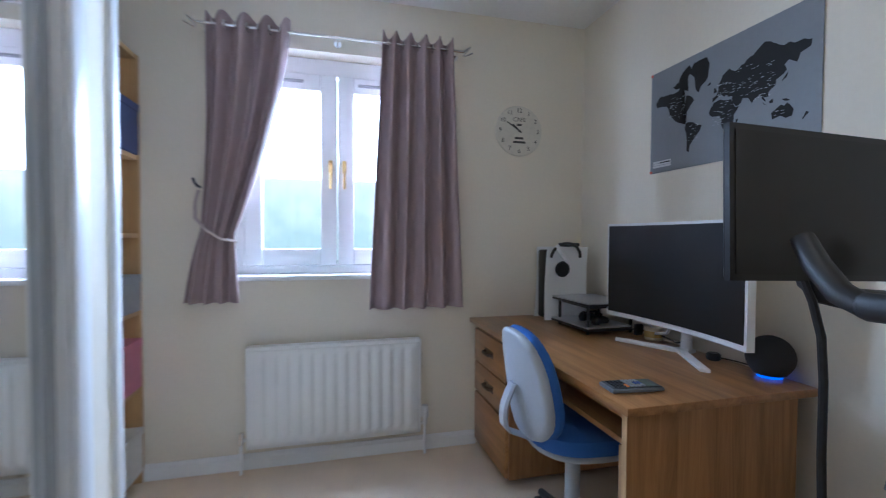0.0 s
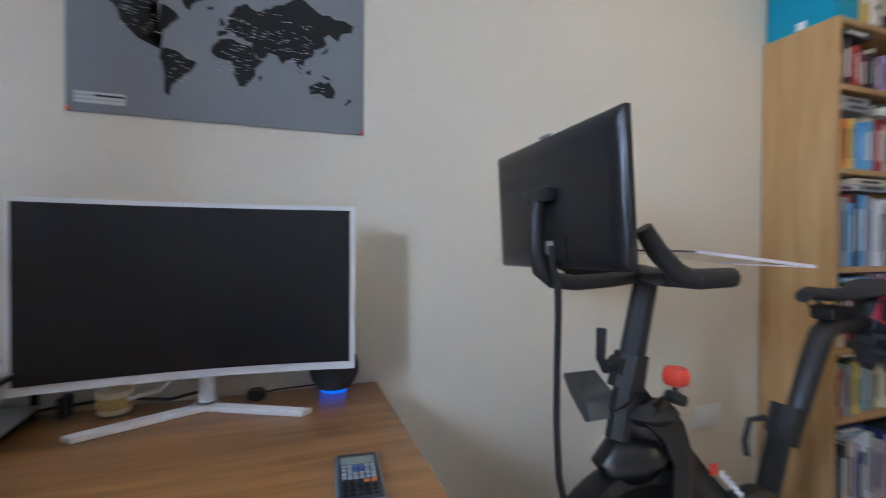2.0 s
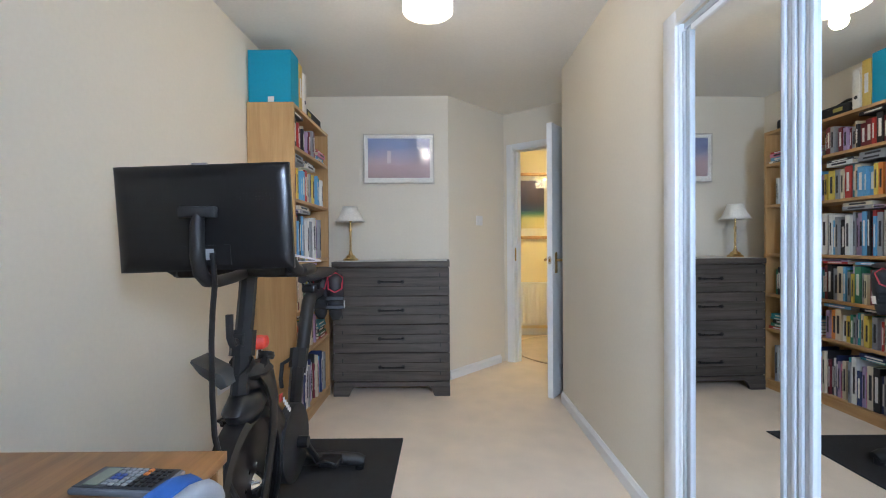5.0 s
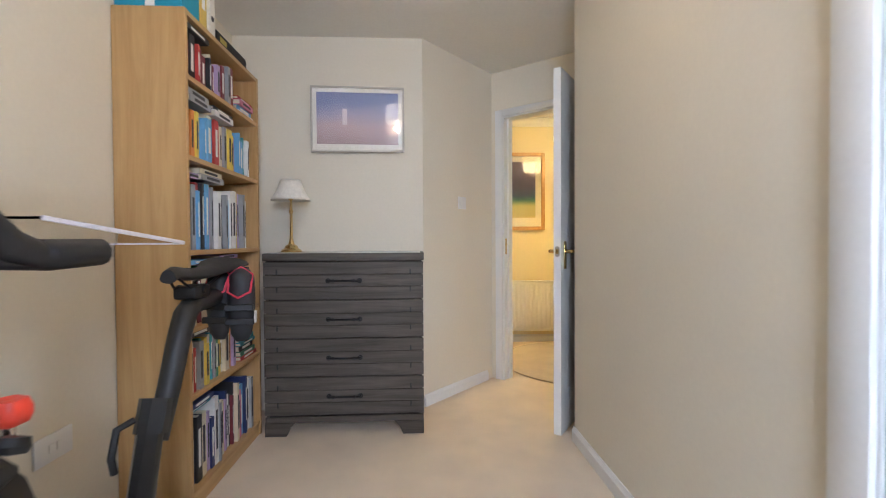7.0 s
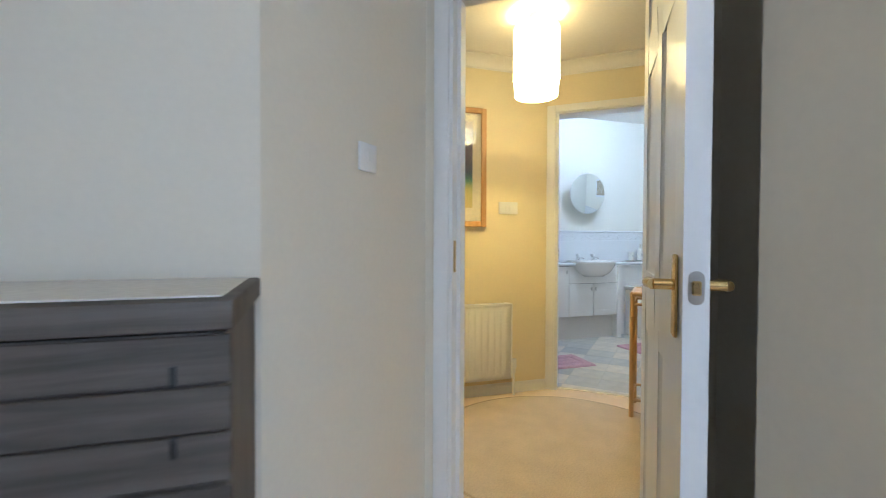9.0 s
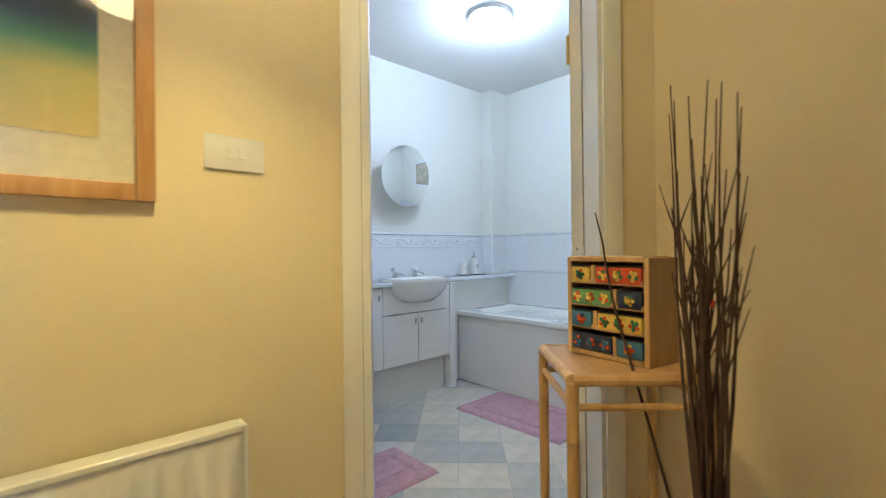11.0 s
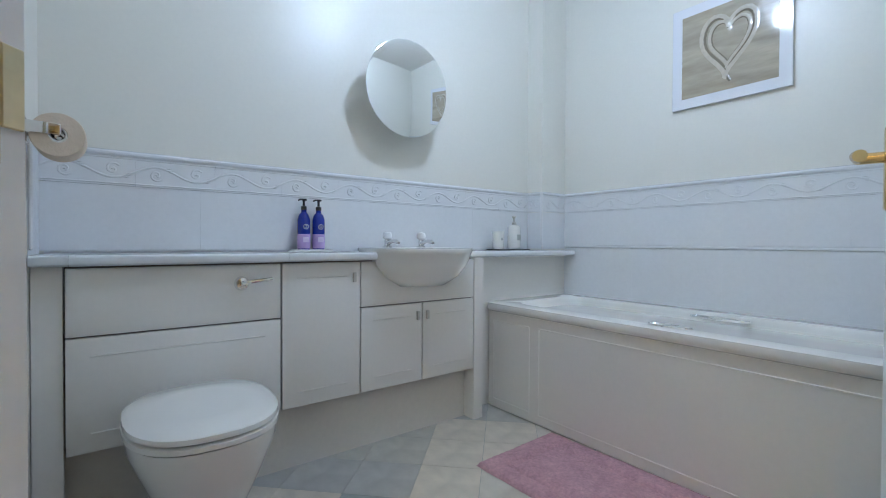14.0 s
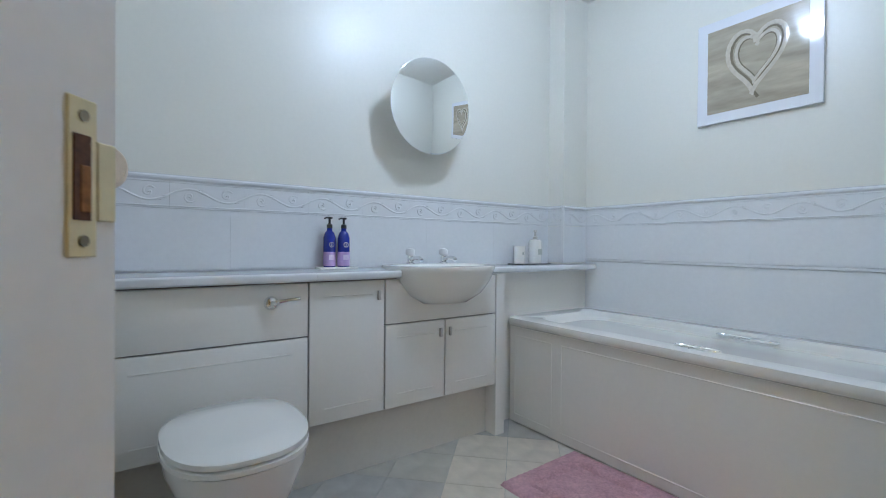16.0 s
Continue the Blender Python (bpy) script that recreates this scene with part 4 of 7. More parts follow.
for k in range(5):
    a = 2 * math.pi * k / 5 + 0.3
    ca, sa = math.cos(a), math.sin(a)
    leg = part("leg", tube(bmesh.new(), [(0.02, 0, 0.11), (0.02 + 0.14 * ca, 0.14 * sa, 0.095), (0.02 + 0.27 * ca, 0.27 * sa, 0.07)], 0.02, 10, radii=[0.026, 0.021, 0.015]), BLACK, chair)
    cx, cy = 0.02 + 0.27 * ca, 0.27 * sa
    part("castor", cyl(bmesh.new(), (cx - 0.02 * sa, cy + 0.02 * ca, 0.025), (cx + 0.02 * sa, cy - 0.02 * ca, 0.025), 0.025, seg=16), BLACK, leg)


# ---------------------------------------------------------------- chest of drawers
chest = thing("chest_of_drawers", pose(1.43, -0.375, 0), "grey-stained wooden chest of four drawers against the wall", "chest of drawers")
CW, CD = 0.872, 0.375
bm = bmesh.new()
box(bm, 0.012, CW - 0.012, -CD, -0.022, 0.105, 0.955)
part("carcass", bm, GREYZ, chest)
part("top", box(bmesh.new(), 0, CW, -CD, 0.012, 0.957, 0.998, 0.004, 2), GREYX, chest)
for x0 in (0.012, CW - 0.030):
    part("side_stile", box(bmesh.new(), x0, x0 + 0.018, -0.02, -0.002, 0.105, 0.955, 0.002), GREYZ, chest)
part("plinth", box(bmesh.new(), 0.006, CW - 0.006, -CD, 0.004, 0.072, 0.105, 0.003), GREYX, chest)
for x0, x1, c in ((0.004, 0.135, 0.085), (CW - 0.135, CW - 0.004, CW - 0.085)):
    bm = bmesh.new()
    s = 1 if x0 < 0.1 else -1
    a = x0 if s == 1 else x1
    prism(bm, [(a, 0), (a, 0.072), (a + s * 0.16, 0.072), (a + s * 0.135, 0.045), (a + s * 0.115, 0.0)], 0, 0.03, Matrix.Translation((0, 0.006, 0)) @ Matrix.Rotation(math.pi / 2, 4, "X"))
    part("foot", bm, GREYX, chest)
    part("back_foot", box(bmesh.new(), x0, x0 + 0.06, -CD, -CD + 0.05, 0, 0.072), GREYX, chest)
IRON = material("dark_iron", (0.03, 0.03, 0.032), 0.45, 0.8, vary=0.1)
for k in range(4):
    z1 = 0.952 - k * 0.2105
    z0 = z1 - 0.206
    front = part("drawer", box(bmesh.new(), 0.019, CW - 0.019, -0.021, -0.006, z0, z1), GREYX, chest)
    hs3 = (z1 - z0) / 3
    for q, (f0, f1, dy) in enumerate(((0.0, 0.34, 0.0), (0.345, 0.66, 0.002), (0.665, 1.0, 0.0))):
        part("board", box(bmesh.new(), 0.004, CW - 0.004, -0.0015, 0.004 + dy, z0 + f0 * (z1 - z0) + 0.001, z0 + f1 * (z1 - z0) - 0.001, 0.002), GREYX, front)
    zc = (z0 + z1) / 2
    bm = bmesh.new()
    tube(bm, [(CW / 2 - 0.085, 0.006, zc), (CW / 2 - 0.085, 0.022, zc), (CW / 2 - 0.07, 0.028, zc), (CW / 2 + 0.07, 0.028, zc), (CW / 2 + 0.085, 0.022, zc), (CW / 2 + 0.085, 0.006, zc)], 0.006, 8)
    for sx in (-1, 1):
        cyl(bm, (CW / 2 + sx * 0.085, 0.005, zc), (CW / 2 + sx * 0.085, 0.010, zc), 0.014, seg=12)
        cyl(bm, (CW / 2 + sx * 0.05, 0.028, zc), (CW / 2 + sx * 0.062, 0.028, zc), 0.009, seg=10)
    part("pull_handle", bm, IRON, front, "dark iron bar handle")
    for x in (0.075, CW - 0.075):
        for dz in (-0.048, 0.048):
            part("joint_slot", box(bmesh.new(), x - 0.004, x + 0.004, 0.003, 0.0065, zc + dz - 0.014, zc + dz + 0.014), BLACK, front)
runner = single("table_runner", box(bmesh.new(), 0.02, CW - 0.03, -0.32, 0.0, 0, 0.003, 0.001), material("white_cloth", (0.74, 0.72, 0.68), 0.9, bump=0.3), pose(1.43, -0.40, 0.9985), "thin white cloth on the chest of drawers", "cloth")

# table lamp
lampt = thing("table_lamp", pose(2.20, -0.56, 1.002), "brass table lamp with a white pleated shade", "table lamp")
part("base", lathe(bmesh.new(), [(0.058, 0), (0.060, 0.006), (0.052, 0.016), (0.040, 0.022), (0.034, 0.036), (0.018, 0.046), (0.012, 0.065), (0.011, 0.075)], 28), BRASS, lampt)
part("stem", lathe(bmesh.new(), [(0.010, 0.07), (0.008, 0.10), (0.008, 0.22), (0.013, 0.235), (0.008, 0.25), (0.007, 0.30), (0.014, 0.305), (0.014, 0.345)], 16), BRASS, lampt)
bm = bmesh.new()
n = 64
rings = [[bm.verts.new((math.cos(2 * math.pi * i / n) * r * (1 + 0.014 * (i % 2)), math.sin(2 * math.pi * i / n) * r * (1 + 0.014 * (i % 2)), z - 0.004 * (i % 4 == 0) * (z < 0.305))) for i in range(n)] for r, z in ((0.112, 0.302), (0.093, 0.328), (0.077, 0.358), (0.064, 0.392), (0.055, 0.420))]
for lo, hi in zip(rings, rings[1:]):
    for i in range(n):
        bm.faces.new((lo[i], lo[(i + 1) % n], hi[(i + 1) % n], hi[i]))
sh = part("shade", bm, material("white_pleated_cloth", (0.80, 0.77, 0.70), 0.9, bump=0.2), lampt, "white pleated shade", smooth=10)
sh.modifiers.new("cloth", "SOLIDIFY").thickness = 0.002

# framed print above the chest
pr = thing("framed_print", pose(1.835, SY + 0.016, 1.825, -1.0, 0, 2.4), "white-framed print of a mauve dusk seascape with a lighthouse", "picture")
PW, PH = 0.578, 0.405
bm = bmesh.new()
for x0, x1, z0, z1 in ((-PW / 2, PW / 2, PH / 2 - 0.012, PH / 2), (-PW / 2, PW / 2, -PH / 2, -PH / 2 + 0.012), (-PW / 2, -PW / 2 + 0.012, -PH / 2 + 0.012, PH / 2 - 0.012), (PW / 2 - 0.012, PW / 2, -PH / 2 + 0.012, PH / 2 - 0.012)):
    box(bm, x0, x1, 0.0, 0.018, z0, z1, 0.002)
part("frame", bm, material("pale_frame_wood", (0.50, 0.46, 0.39), 0.5), pr)
part("mount", box(bmesh.new(), -PW / 2 + 0.01, PW / 2 - 0.01, 0.002, 0.010, -PH / 2 + 0.01, PH / 2 - 0.01), material("ivory_mount", (0.60, 0.57, 0.50), 0.8), pr)


def painted(name, stops, axis, low, high, wob=0.12, rough=0.12, scale=3.0):
    """Colours that change along one axis of the object, softly broken up."""
    m = bpy.data.materials.new(name)
    m.use_nodes = True
    nt = m.node_tree
    b = nt.nodes["Principled BSDF"]
    b.inputs["Roughness"].default_value = rough
    co = nt.nodes.new("ShaderNodeTexCoord")
    sep = nt.nodes.new("ShaderNodeSeparateXYZ")
    nt.links.new(co.outputs["Object"], sep.inputs[0])
    r = nt.nodes.new("ShaderNodeMapRange")
    r.inputs["From Min"].default_value, r.inputs["From Max"].default_value = low, high
    nt.links.new(sep.outputs[axis], r.inputs["Value"])
    t = nt.nodes.new("ShaderNodeTexNoise")
    t.inputs["Scale"].default_value, t.inputs["Detail"].default_value = scale, 5
    nt.links.new(co.outputs["Object"], t.inputs["Vector"])
    k = nt.nodes.new("ShaderNodeMath")
    k.operation = "MULTIPLY_ADD"
    k.inputs[1].default_value = wob
    nt.links.new(t.outputs["Fac"], k.inputs[0]), nt.links.new(r.outputs[0], k.inputs[2])
    ramp = nt.nodes.new("ShaderNodeValToRGB")
    el = ramp.color_ramp.elements
    while len(el) < len(stops):
        el.new(0.5)
    for e, (p, c) in zip(el, stops):
        e.position, e.color = p, (*c, 1)
    nt.links.new(k.outputs[0], ramp.inputs[0])
    nt.links.new(ramp.outputs[0], b.inputs["Base Color"])
    return m


part("print", box(bmesh.new(), -0.252, 0.252, 0.009, 0.0115, -0.155, 0.165), painted("dusk_print", [(0.0, (0.19, 0.145, 0.165)), (0.3, (0.31, 0.225, 0.225)), (0.55, (0.38, 0.275, 0.275)), (0.78, (0.25, 0.235, 0.31)), (1.0, (0.14, 0.16, 0.27))], 2, -0.17, 0.15, wob=0.30, scale=5.0), pr)
bm = bmesh.new()
box(bm, 0.065, 0.095, 0.0112, 0.0122, -0.035, 0.065, 0.0005)
part("printed_tower", bm, material("pale_tower_ink", (0.52, 0.44, 0.46), 0.15), pr)
part("glazing", box(bmesh.new(), -PW / 2 + 0.012, PW / 2 - 0.012, 0.0128, 0.0145, -PH / 2 + 0.012, PH / 2 - 0.012), glass("picture_glass"), pr).visible_shadow = False


# ---------------------------------------------------------------- bookcase
BKX, BKY0, BKY1 = 2.335, -0.43, 0.325
case = thing("bookcase", pose(0, 0, 0), "tall beech-veneer bookcase full of books", "bookcase")
XW = EX - 0.004
part("side_panel", box(bmesh.new(), BKX, XW, BKY1 - 0.02, BKY1, 0, 1.955, 0.001), BEECHZ, case)
part("side_panel", box(bmesh.new(), BKX, XW, BKY0, BKY0 + 0.02, 0, 1.955, 0.001), BEECHZ, case)
part("back_panel", box(bmesh.new(), XW - 0.006, XW - 0.001, BKY0 + 0.02, BKY1 - 0.02, 0.07, 1.95), BEECHY, case)
SHELVES = (0.075, 0.46, 0.725, 1.03, 1.40, 1.71, 1.955)
for z in SHELVES:
    part("shelf", box(bmesh.new(), BKX + 0.002, XW - 0.006, BKY0 + 0.02, BKY1 - 0.02, z - 0.020, z, 0.001), BEECHY, case)
part("kick_board", box(bmesh.new(), BKX + 0.008, BKX + 0.02, BKY0 + 0.02, BKY1 - 0.02, 0, 0.055), BEECHY, case)

PAGES = material("book_pages", (0.72, 0.66, 0.52), 0.9, vary=0.05, grain=300)
BOOKC = [material("book_cloth_%s" % nme, c, 0.5, vary=0.06, grain=40) for nme, c in (
    ("white", (0.72, 0.71, 0.68)), ("navy", (0.02, 0.035, 0.12)), ("sky", (0.14, 0.36, 0.62)), ("red", (0.42, 0.035, 0.03)), ("black", (0.02, 0.02, 0.022)),
    ("orange", (0.68, 0.24, 0.05)), ("cream", (0.66, 0.58, 0.42)), ("green", (0.05, 0.20, 0.12)), ("lilac", (0.40, 0.30, 0.48)), ("grey", (0.30, 0.31, 0.33)),
    ("maroon", (0.16, 0.02, 0.03)), ("yellow", (0.70, 0.52, 0.08)), ("pink", (0.60, 0.20, 0.30)), ("teal", (0.05, 0.30, 0.36)))]
TITLE = [material("spine_bar_light", (0.78, 0.76, 0.70), 0.5), material("spine_bar_dark", (0.03, 0.03, 0.04), 0.5)]


def book(m, t, h, d, cover, bar, label):
    """A book standing on z = 0, spine at x = 0 facing -x, thickness along y."""
    bm = bmesh.new()
    box(bm, 0.0, d, 0.0, 0.0025, 0, h)
    box(bm, 0.0, d, t - 0.0025, t, 0, h)
    box(bm, 0.0, 0.003, 0.0025, t - 0.0025, 0, h)
    for f in bm.faces:
        f.material_index = 0
    n = len(bm.faces)
    box(bm, 0.003, d - 0.005, 0.0025, t - 0.0025, 0.004, h - 0.004)
    bm.faces.ensure_lookup_table()
    for f in bm.faces[n:]:
        f.material_index = 1
    ob = thing("book", m, label, "book", "books on the bookcase")
    part("cover", bm, [cover, PAGES], ob)
    if t > 0.012:
        part("spine_title", box(bmesh.new(), -0.0008, 0.0, t * 0.28, t * 0.72, h * 0.22, h * 0.80), bar, ob)
    return ob


rnd = random.Random(11)
NAMES = ("white", "navy blue", "sky blue", "red", "black", "orange", "cream", "green", "lilac", "grey", "maroon", "yellow", "pink", "teal")
PALETTE = {0: (0, 9, 1, 4, 6, 12, 8, 1), 1: (0, 6, 3, 8, 9, 7, 11), 2: (4, 10, 6, 9), 3: (8, 0, 9, 0, 3, 4, 9), 4: (0, 6, 9, 12, 5, 11, 2, 2, 2, 2, 13, 2), 5: (10, 10, 4, 6, 9)}
FILL = {0: 0.92, 1: 0.68, 2: 0.93, 3: 0.90, 4: 0.97, 5: 0.70}
HGT = {0: (0.22, 0.30), 1: (0.17, 0.21), 2: (0.18, 0.24), 3: (0.23, 0.285), 4: (0.17, 0.215), 5: (0.14, 0.19)}
span = BKY1 - BKY0 - 0.042
for s in range(6):
    y = BKY1 - 0.021
    stop = BKY1 - 0.021 - span * FILL[s]
    k = 0
    while True:
        t = rnd.choice((0.014, 0.018, 0.022, 0.028, 0.034, 0.042))
        if y - t < stop:
            break
        h, d = rnd.uniform(*HGT[s]), rnd.uniform(0.14, 0.20)
        c = PALETTE[s][k % len(PALETTE[s])] if rnd.random() < 0.75 else rnd.randrange(14)
        book(Matrix.Translation((BKX + rnd.uniform(0.012, 0.045), y - t, SHELVES[s] + 0.0005)), t - 0.0008, h, d, BOOKC[c], TITLE[0 if c in (1, 3, 4, 7, 10, 13, 2) else 1], NAMES[c] + " book standing on the bookcase shelf")
        y -= t
        k += 1
    # books lying flat on the row and beside it
    piles = {0: ((0.0, 0.30, 2),), 1: ((0.70, 0.0, 5), (0.03, 0.215, 2), (0.36, 0.215, 1)), 2: ((0.05, 0.245, 2), (0.40, 0.245, 2)), 3: ((0.02, 0.29, 1), (0.16, 0.29, 2)), 4: ((0.04, 0.22, 2), (0.34, 0.22, 2)), 5: ((0.72, 0.0, 4), (0.02, 0.195, 2), (0.34, 0.195, 2))}[s]
    for off, up, n in piles:
        z = SHELVES[s] + up + 0.001
        for q in range(n):
            t, h, d = rnd.uniform(0.014, 0.03), rnd.uniform(0.17, 0.21), rnd.uniform(0.14, 0.19)
            if z + t > (SHELVES + (9,))[s + 1] - 0.024:
                break
            c = rnd.randrange(14)
            m = Matrix.Translation((BKX + rnd.uniform(0.012, 0.03), BKY1 - 0.03 - off * span, z)) @ Matrix.Rotation(math.pi / 2, 4, "X")
            book(m, t, h, d, BOOKC[c], TITLE[0 if c in (1, 3, 4, 7, 10, 13, 2) else 1], NAMES[c] + " book lying flat on the bookcase shelf")
            z += t + 0.0005

# boxes on the bookcase
fb = thing("file_box", pose(2.35, 0.18, 1.956), "turquoise cardboard magazine file on the bookcase", "file box")
TEALC = material("turquoise_card", (0.02, 0.30, 0.46), 0.6, vary=0.04)
part("body", box(bmesh.new(), 0.0, 0.25, 0.0, 0.135, 0, 0.305, 0.002), TEALC, fb)
part("label_tag", box(bmesh.new(), 0.10, 0.135, 0.1351, 0.1365, 0.004, 0.034), WHITEP, fb, "small white label")
f2 = thing("file_box", pose(2.35, 0.115, 1.956), "yellow cardboard magazine file on the bookcase", "file box")
part("body", box(bmesh.new(), 0.0, 0.25, 0.0, 0.06, 0, 0.285, 0.002), material("yellow_card", (0.62, 0.44, 0.10), 0.6), f2)
part("label_tag", box(bmesh.new(), -0.0015, 0.0, 0.018, 0.042, 0.08, 0.2), WHITEP, f2)
f3 = thing("file_box", pose(2.34, 0.06, 1.956), "white cardboard magazine file on the bookcase", "file box")
part("body", box(bmesh.new(), 0.0, 0.25, 0.0, 0.05, 0, 0.25, 0.002), material("white_card", (0.74, 0.71, 0.64), 0.7), f3)
part("finger_hole", cyl(bmesh.new(), (-0.001, 0.025, 0.07), (0.0015, 0.025, 0.07), 0.012, seg=14), BLACK, f3)
cc = thing("camera_case", pose(2.36, -0.16, 1.956), "black zipped instrument case lying on the bookcase", "case")
part("body", box(bmesh.new(), 0.0, 0.19, -0.19, 0.17, 0, 0.075, 0.02, 3), material("black_nylon", (0.018, 0.018, 0.02), 0.75, bump=0.4), cc)
part("strap", tube(bmesh.new(), [(0.05, 0.16, 0.05), (0.06, 0.18, 0.09), (0.06, 0.10, 0.10), (0.05, 0.04, 0.077)], 0.010, 8), BLACK, cc)
part("yellow_patch", box(bmesh.new(), -0.001, 0.001, 0.06, 0.13, 0.025, 0.05), material("yellow_patch", (0.45, 0.36, 0.08), 0.7), cc)


# ---------------------------------------------------------------- map and clock
mp = thing("world_map", pose(EX - 0.003, 2.373, 1.655, 0, 0, 0), "grey poster of the world with black continents, pinned to the wall", "poster")
MW, MH = 0.727, 0.447
part("sheet", box(bmesh.new(), -0.0015, 0.0, -MW / 2, MW / 2, -MH / 2, MH / 2), material("grey_poster_paper", (0.215, 0.225, 0.245), 0.5, vary=0.02), mp)
LAND = material("black_ink", (0.008, 0.008, 0.009), 0.75)
CONT = {
    "north_america": (-168, 66, -156, 71, -128, 70, -110, 68, -95, 72, -82, 68, -95, 60, -92, 57, -80, 52, -78, 62, -65, 59, -56, 52, -66, 45, -75, 36, -81, 30, -81, 25, -84, 30, -97, 27, -97, 20, -88, 21, -84, 12, -78, 8, -92, 15, -106, 22, -114, 31, -124, 40, -124, 48, -135, 58, -152, 60, -165, 60),
    "arctic_islands": (-120, 74, -100, 76, -90, 80, -70, 82, -64, 80, -80, 74, -72, 66, -85, 70, -100, 72),
    "greenland": (-72, 78, -58, 82, -30, 83, -18, 79, -22, 71, -40, 65, -44, 60, -53, 66, -56, 75),
    "south_america": (-78, 8, -72, 12, -60, 9, -50, 1, -35, -6, -39, -16, -48, -26, -58, -36, -65, -42, -68, -54, -74, -50, -72, -32, -70, -18, -80, -5),
    "africa": (-16, 22, -6, 35, 10, 37, 22, 32, 33, 31, 43, 12, 51, 11, 40, -4, 40, -16, 33, -26, 27, -34, 18, -34, 12, -18, 13, -5, 8, 4, -8, 5, -17, 14),
    "eurasia": (-9, 37, -9, 44, -1, 46, 4, 52, 10, 57, 5, 61, 14, 68, 28, 71, 42, 67, 60, 70, 72, 73, 90, 76, 105, 77, 130, 72, 160, 70, 180, 68, 178, 63, 162, 60, 157, 52, 143, 58, 136, 54, 140, 47, 128, 40, 122, 38, 121, 29, 108, 20, 108, 11, 100, 13, 104, 2, 98, 9, 92, 22, 80, 14, 77, 8, 70, 22, 58, 25, 55, 17, 44, 13, 35, 29, 36, 36, 27, 37, 24, 41, 17, 40, 12, 45, 3, 42),
    "australia": (114, -23, 122, -18, 131, -12, 137, -16, 142, -11, 153, -26, 150, -37, 140, -38, 131, -32, 116, -35),
    "britain": (-6, 50, 1, 52, -3, 58, -6, 57, -4, 54),
    "japan": (131, 32, 140, 36, 143, 44, 139, 41, 135, 35),
    "borneo": (110, 1, 117, 6, 117, -3, 111, -3),
    "sumatra": (96, 5, 104, -3, 106, -6, 100, -1),
    "new_guinea": (132, -1, 141, -3, 148, -9, 138, -7),
    "madagascar": (44, -16, 50, -15, 46, -25),
    "new_zealand": (173, -35, 178, -38, 168, -46, 167, -44),
    "iceland": (-23, 64, -15, 66, -14, 64, -19, 63)}
rnd = random.Random(3)


def to_map(lon, lat):
    lat = max(-58, min(82, lat))
    v = math.log(math.tan(math.pi / 4 + math.radians(lat) / 2))
    return -(lon - 6) / 360 * (MW - 0.04), (v - 0.62) * 0.094


for nm, seq in CONT.items():
    pts = []
    raw = [(seq[i], seq[i + 1]) for i in range(0, len(seq), 2)]
    for (a, b), (c, d) in zip(raw, raw[1:] + raw[:1]):
        steps = max(1, int(math.hypot(c - a, d - b) / 5))
        for q in range(steps):
            f = q / steps
            j = 0.9 if q else 0
            pts.append(to_map(a + (c - a) * f + rnd.uniform(-j, j), b + (d - b) * f + rnd.uniform(-j, j)))
    bm = bmesh.new()
    f = bm.faces.new([bm.verts.new((-0.0022, y, z)) for y, z in pts])
    bmesh.ops.triangulate(bm, faces=[f])
    part(nm, bm, LAND, mp)
bm = bmesh.new()
for lon0, lon1, lat0, lat1, n in ((-125, -75, 28, 66, 42), (-70, -45, -38, 2, 20), (-8, 38, -25, 30, 32), (0, 40, 42, 60, 34), (45, 120, 28, 68, 44), (75, 115, 12, 35, 14), (118, 148, -32, -18, 6)):
    for _ in range(n):
        y, z = to_map(rnd.uniform(lon0, lon1), rnd.uniform(lat0, lat1))
        w = rnd.uniform(0.004, 0.014)
        box(bm, -0.0026, -0.0023, y - w / 2, y + w / 2, z - 0.0005, z + 0.0005)
part("name_bars", bm, material("pale_ink", (0.45, 0.46, 0.48), 0.5), mp)
bm = bmesh.new()
for z in (-0.176, -0.186, -0.196):
    box(bm, -0.0024, -0.0015, MW / 2 - 0.125, MW / 2 - 0.018, z - 0.0042, z + 0.0042)
part("legend", bm, material("legend_white", (0.6, 0.6, 0.6), 0.5), mp)
part("legend_heading", box(bmesh.new(), -0.0030, -0.0025, MW / 2 - 0.122, MW / 2 - 0.06, -0.183, -0.178), LAND, mp)
for y in (-1, 1):
    for z in (-1, 1):
        part("red_corner", cyl(bmesh.new(), (-0.006, y * (MW / 2 - 0.006), z * (MH / 2 - 0.006)), (-0.0015, y * (MW / 2 - 0.006), z * (MH / 2 - 0.006)), 0.006, seg=10), material("red_pin", (0.6, 0.10, 0.06), 0.4), mp, "red pin")

clock = thing("wall_clock", pose(2.205, WY, 1.732, 90, 0, 0), "round cream wall clock with black numerals", "clock")
part("face", lathe(bmesh.new(), [(0.138, 0.0), (0.140, 0.006), (0.136, 0.012), (0.0, 0.012)], 48), material("cream_clock_face", (0.64, 0.60, 0.51), 0.5, vary=0.05, blotch=9), clock)
INK = material("clock_ink", (0.04, 0.038, 0.035), 0.5)


def letters(text, size, m, mat, parent, depth=0.0006, name="lettering"):
    cu = bpy.data.curves.new(name, "FONT")
    cu.body, cu.size, cu.align_x, cu.align_y, cu.extrude = text, size, "CENTER", "CENTER", depth
    tmp = new("tmp", cu)
    me = bpy.data.meshes.new_from_object(tmp.evaluated_get(bpy.context.evaluated_depsgraph_get()))
    bpy.data.objects.remove(tmp)
    me.transform(m)
    me.materials.append(mat)
    ob = new(name, me)
    ob.parent = parent
    return ob


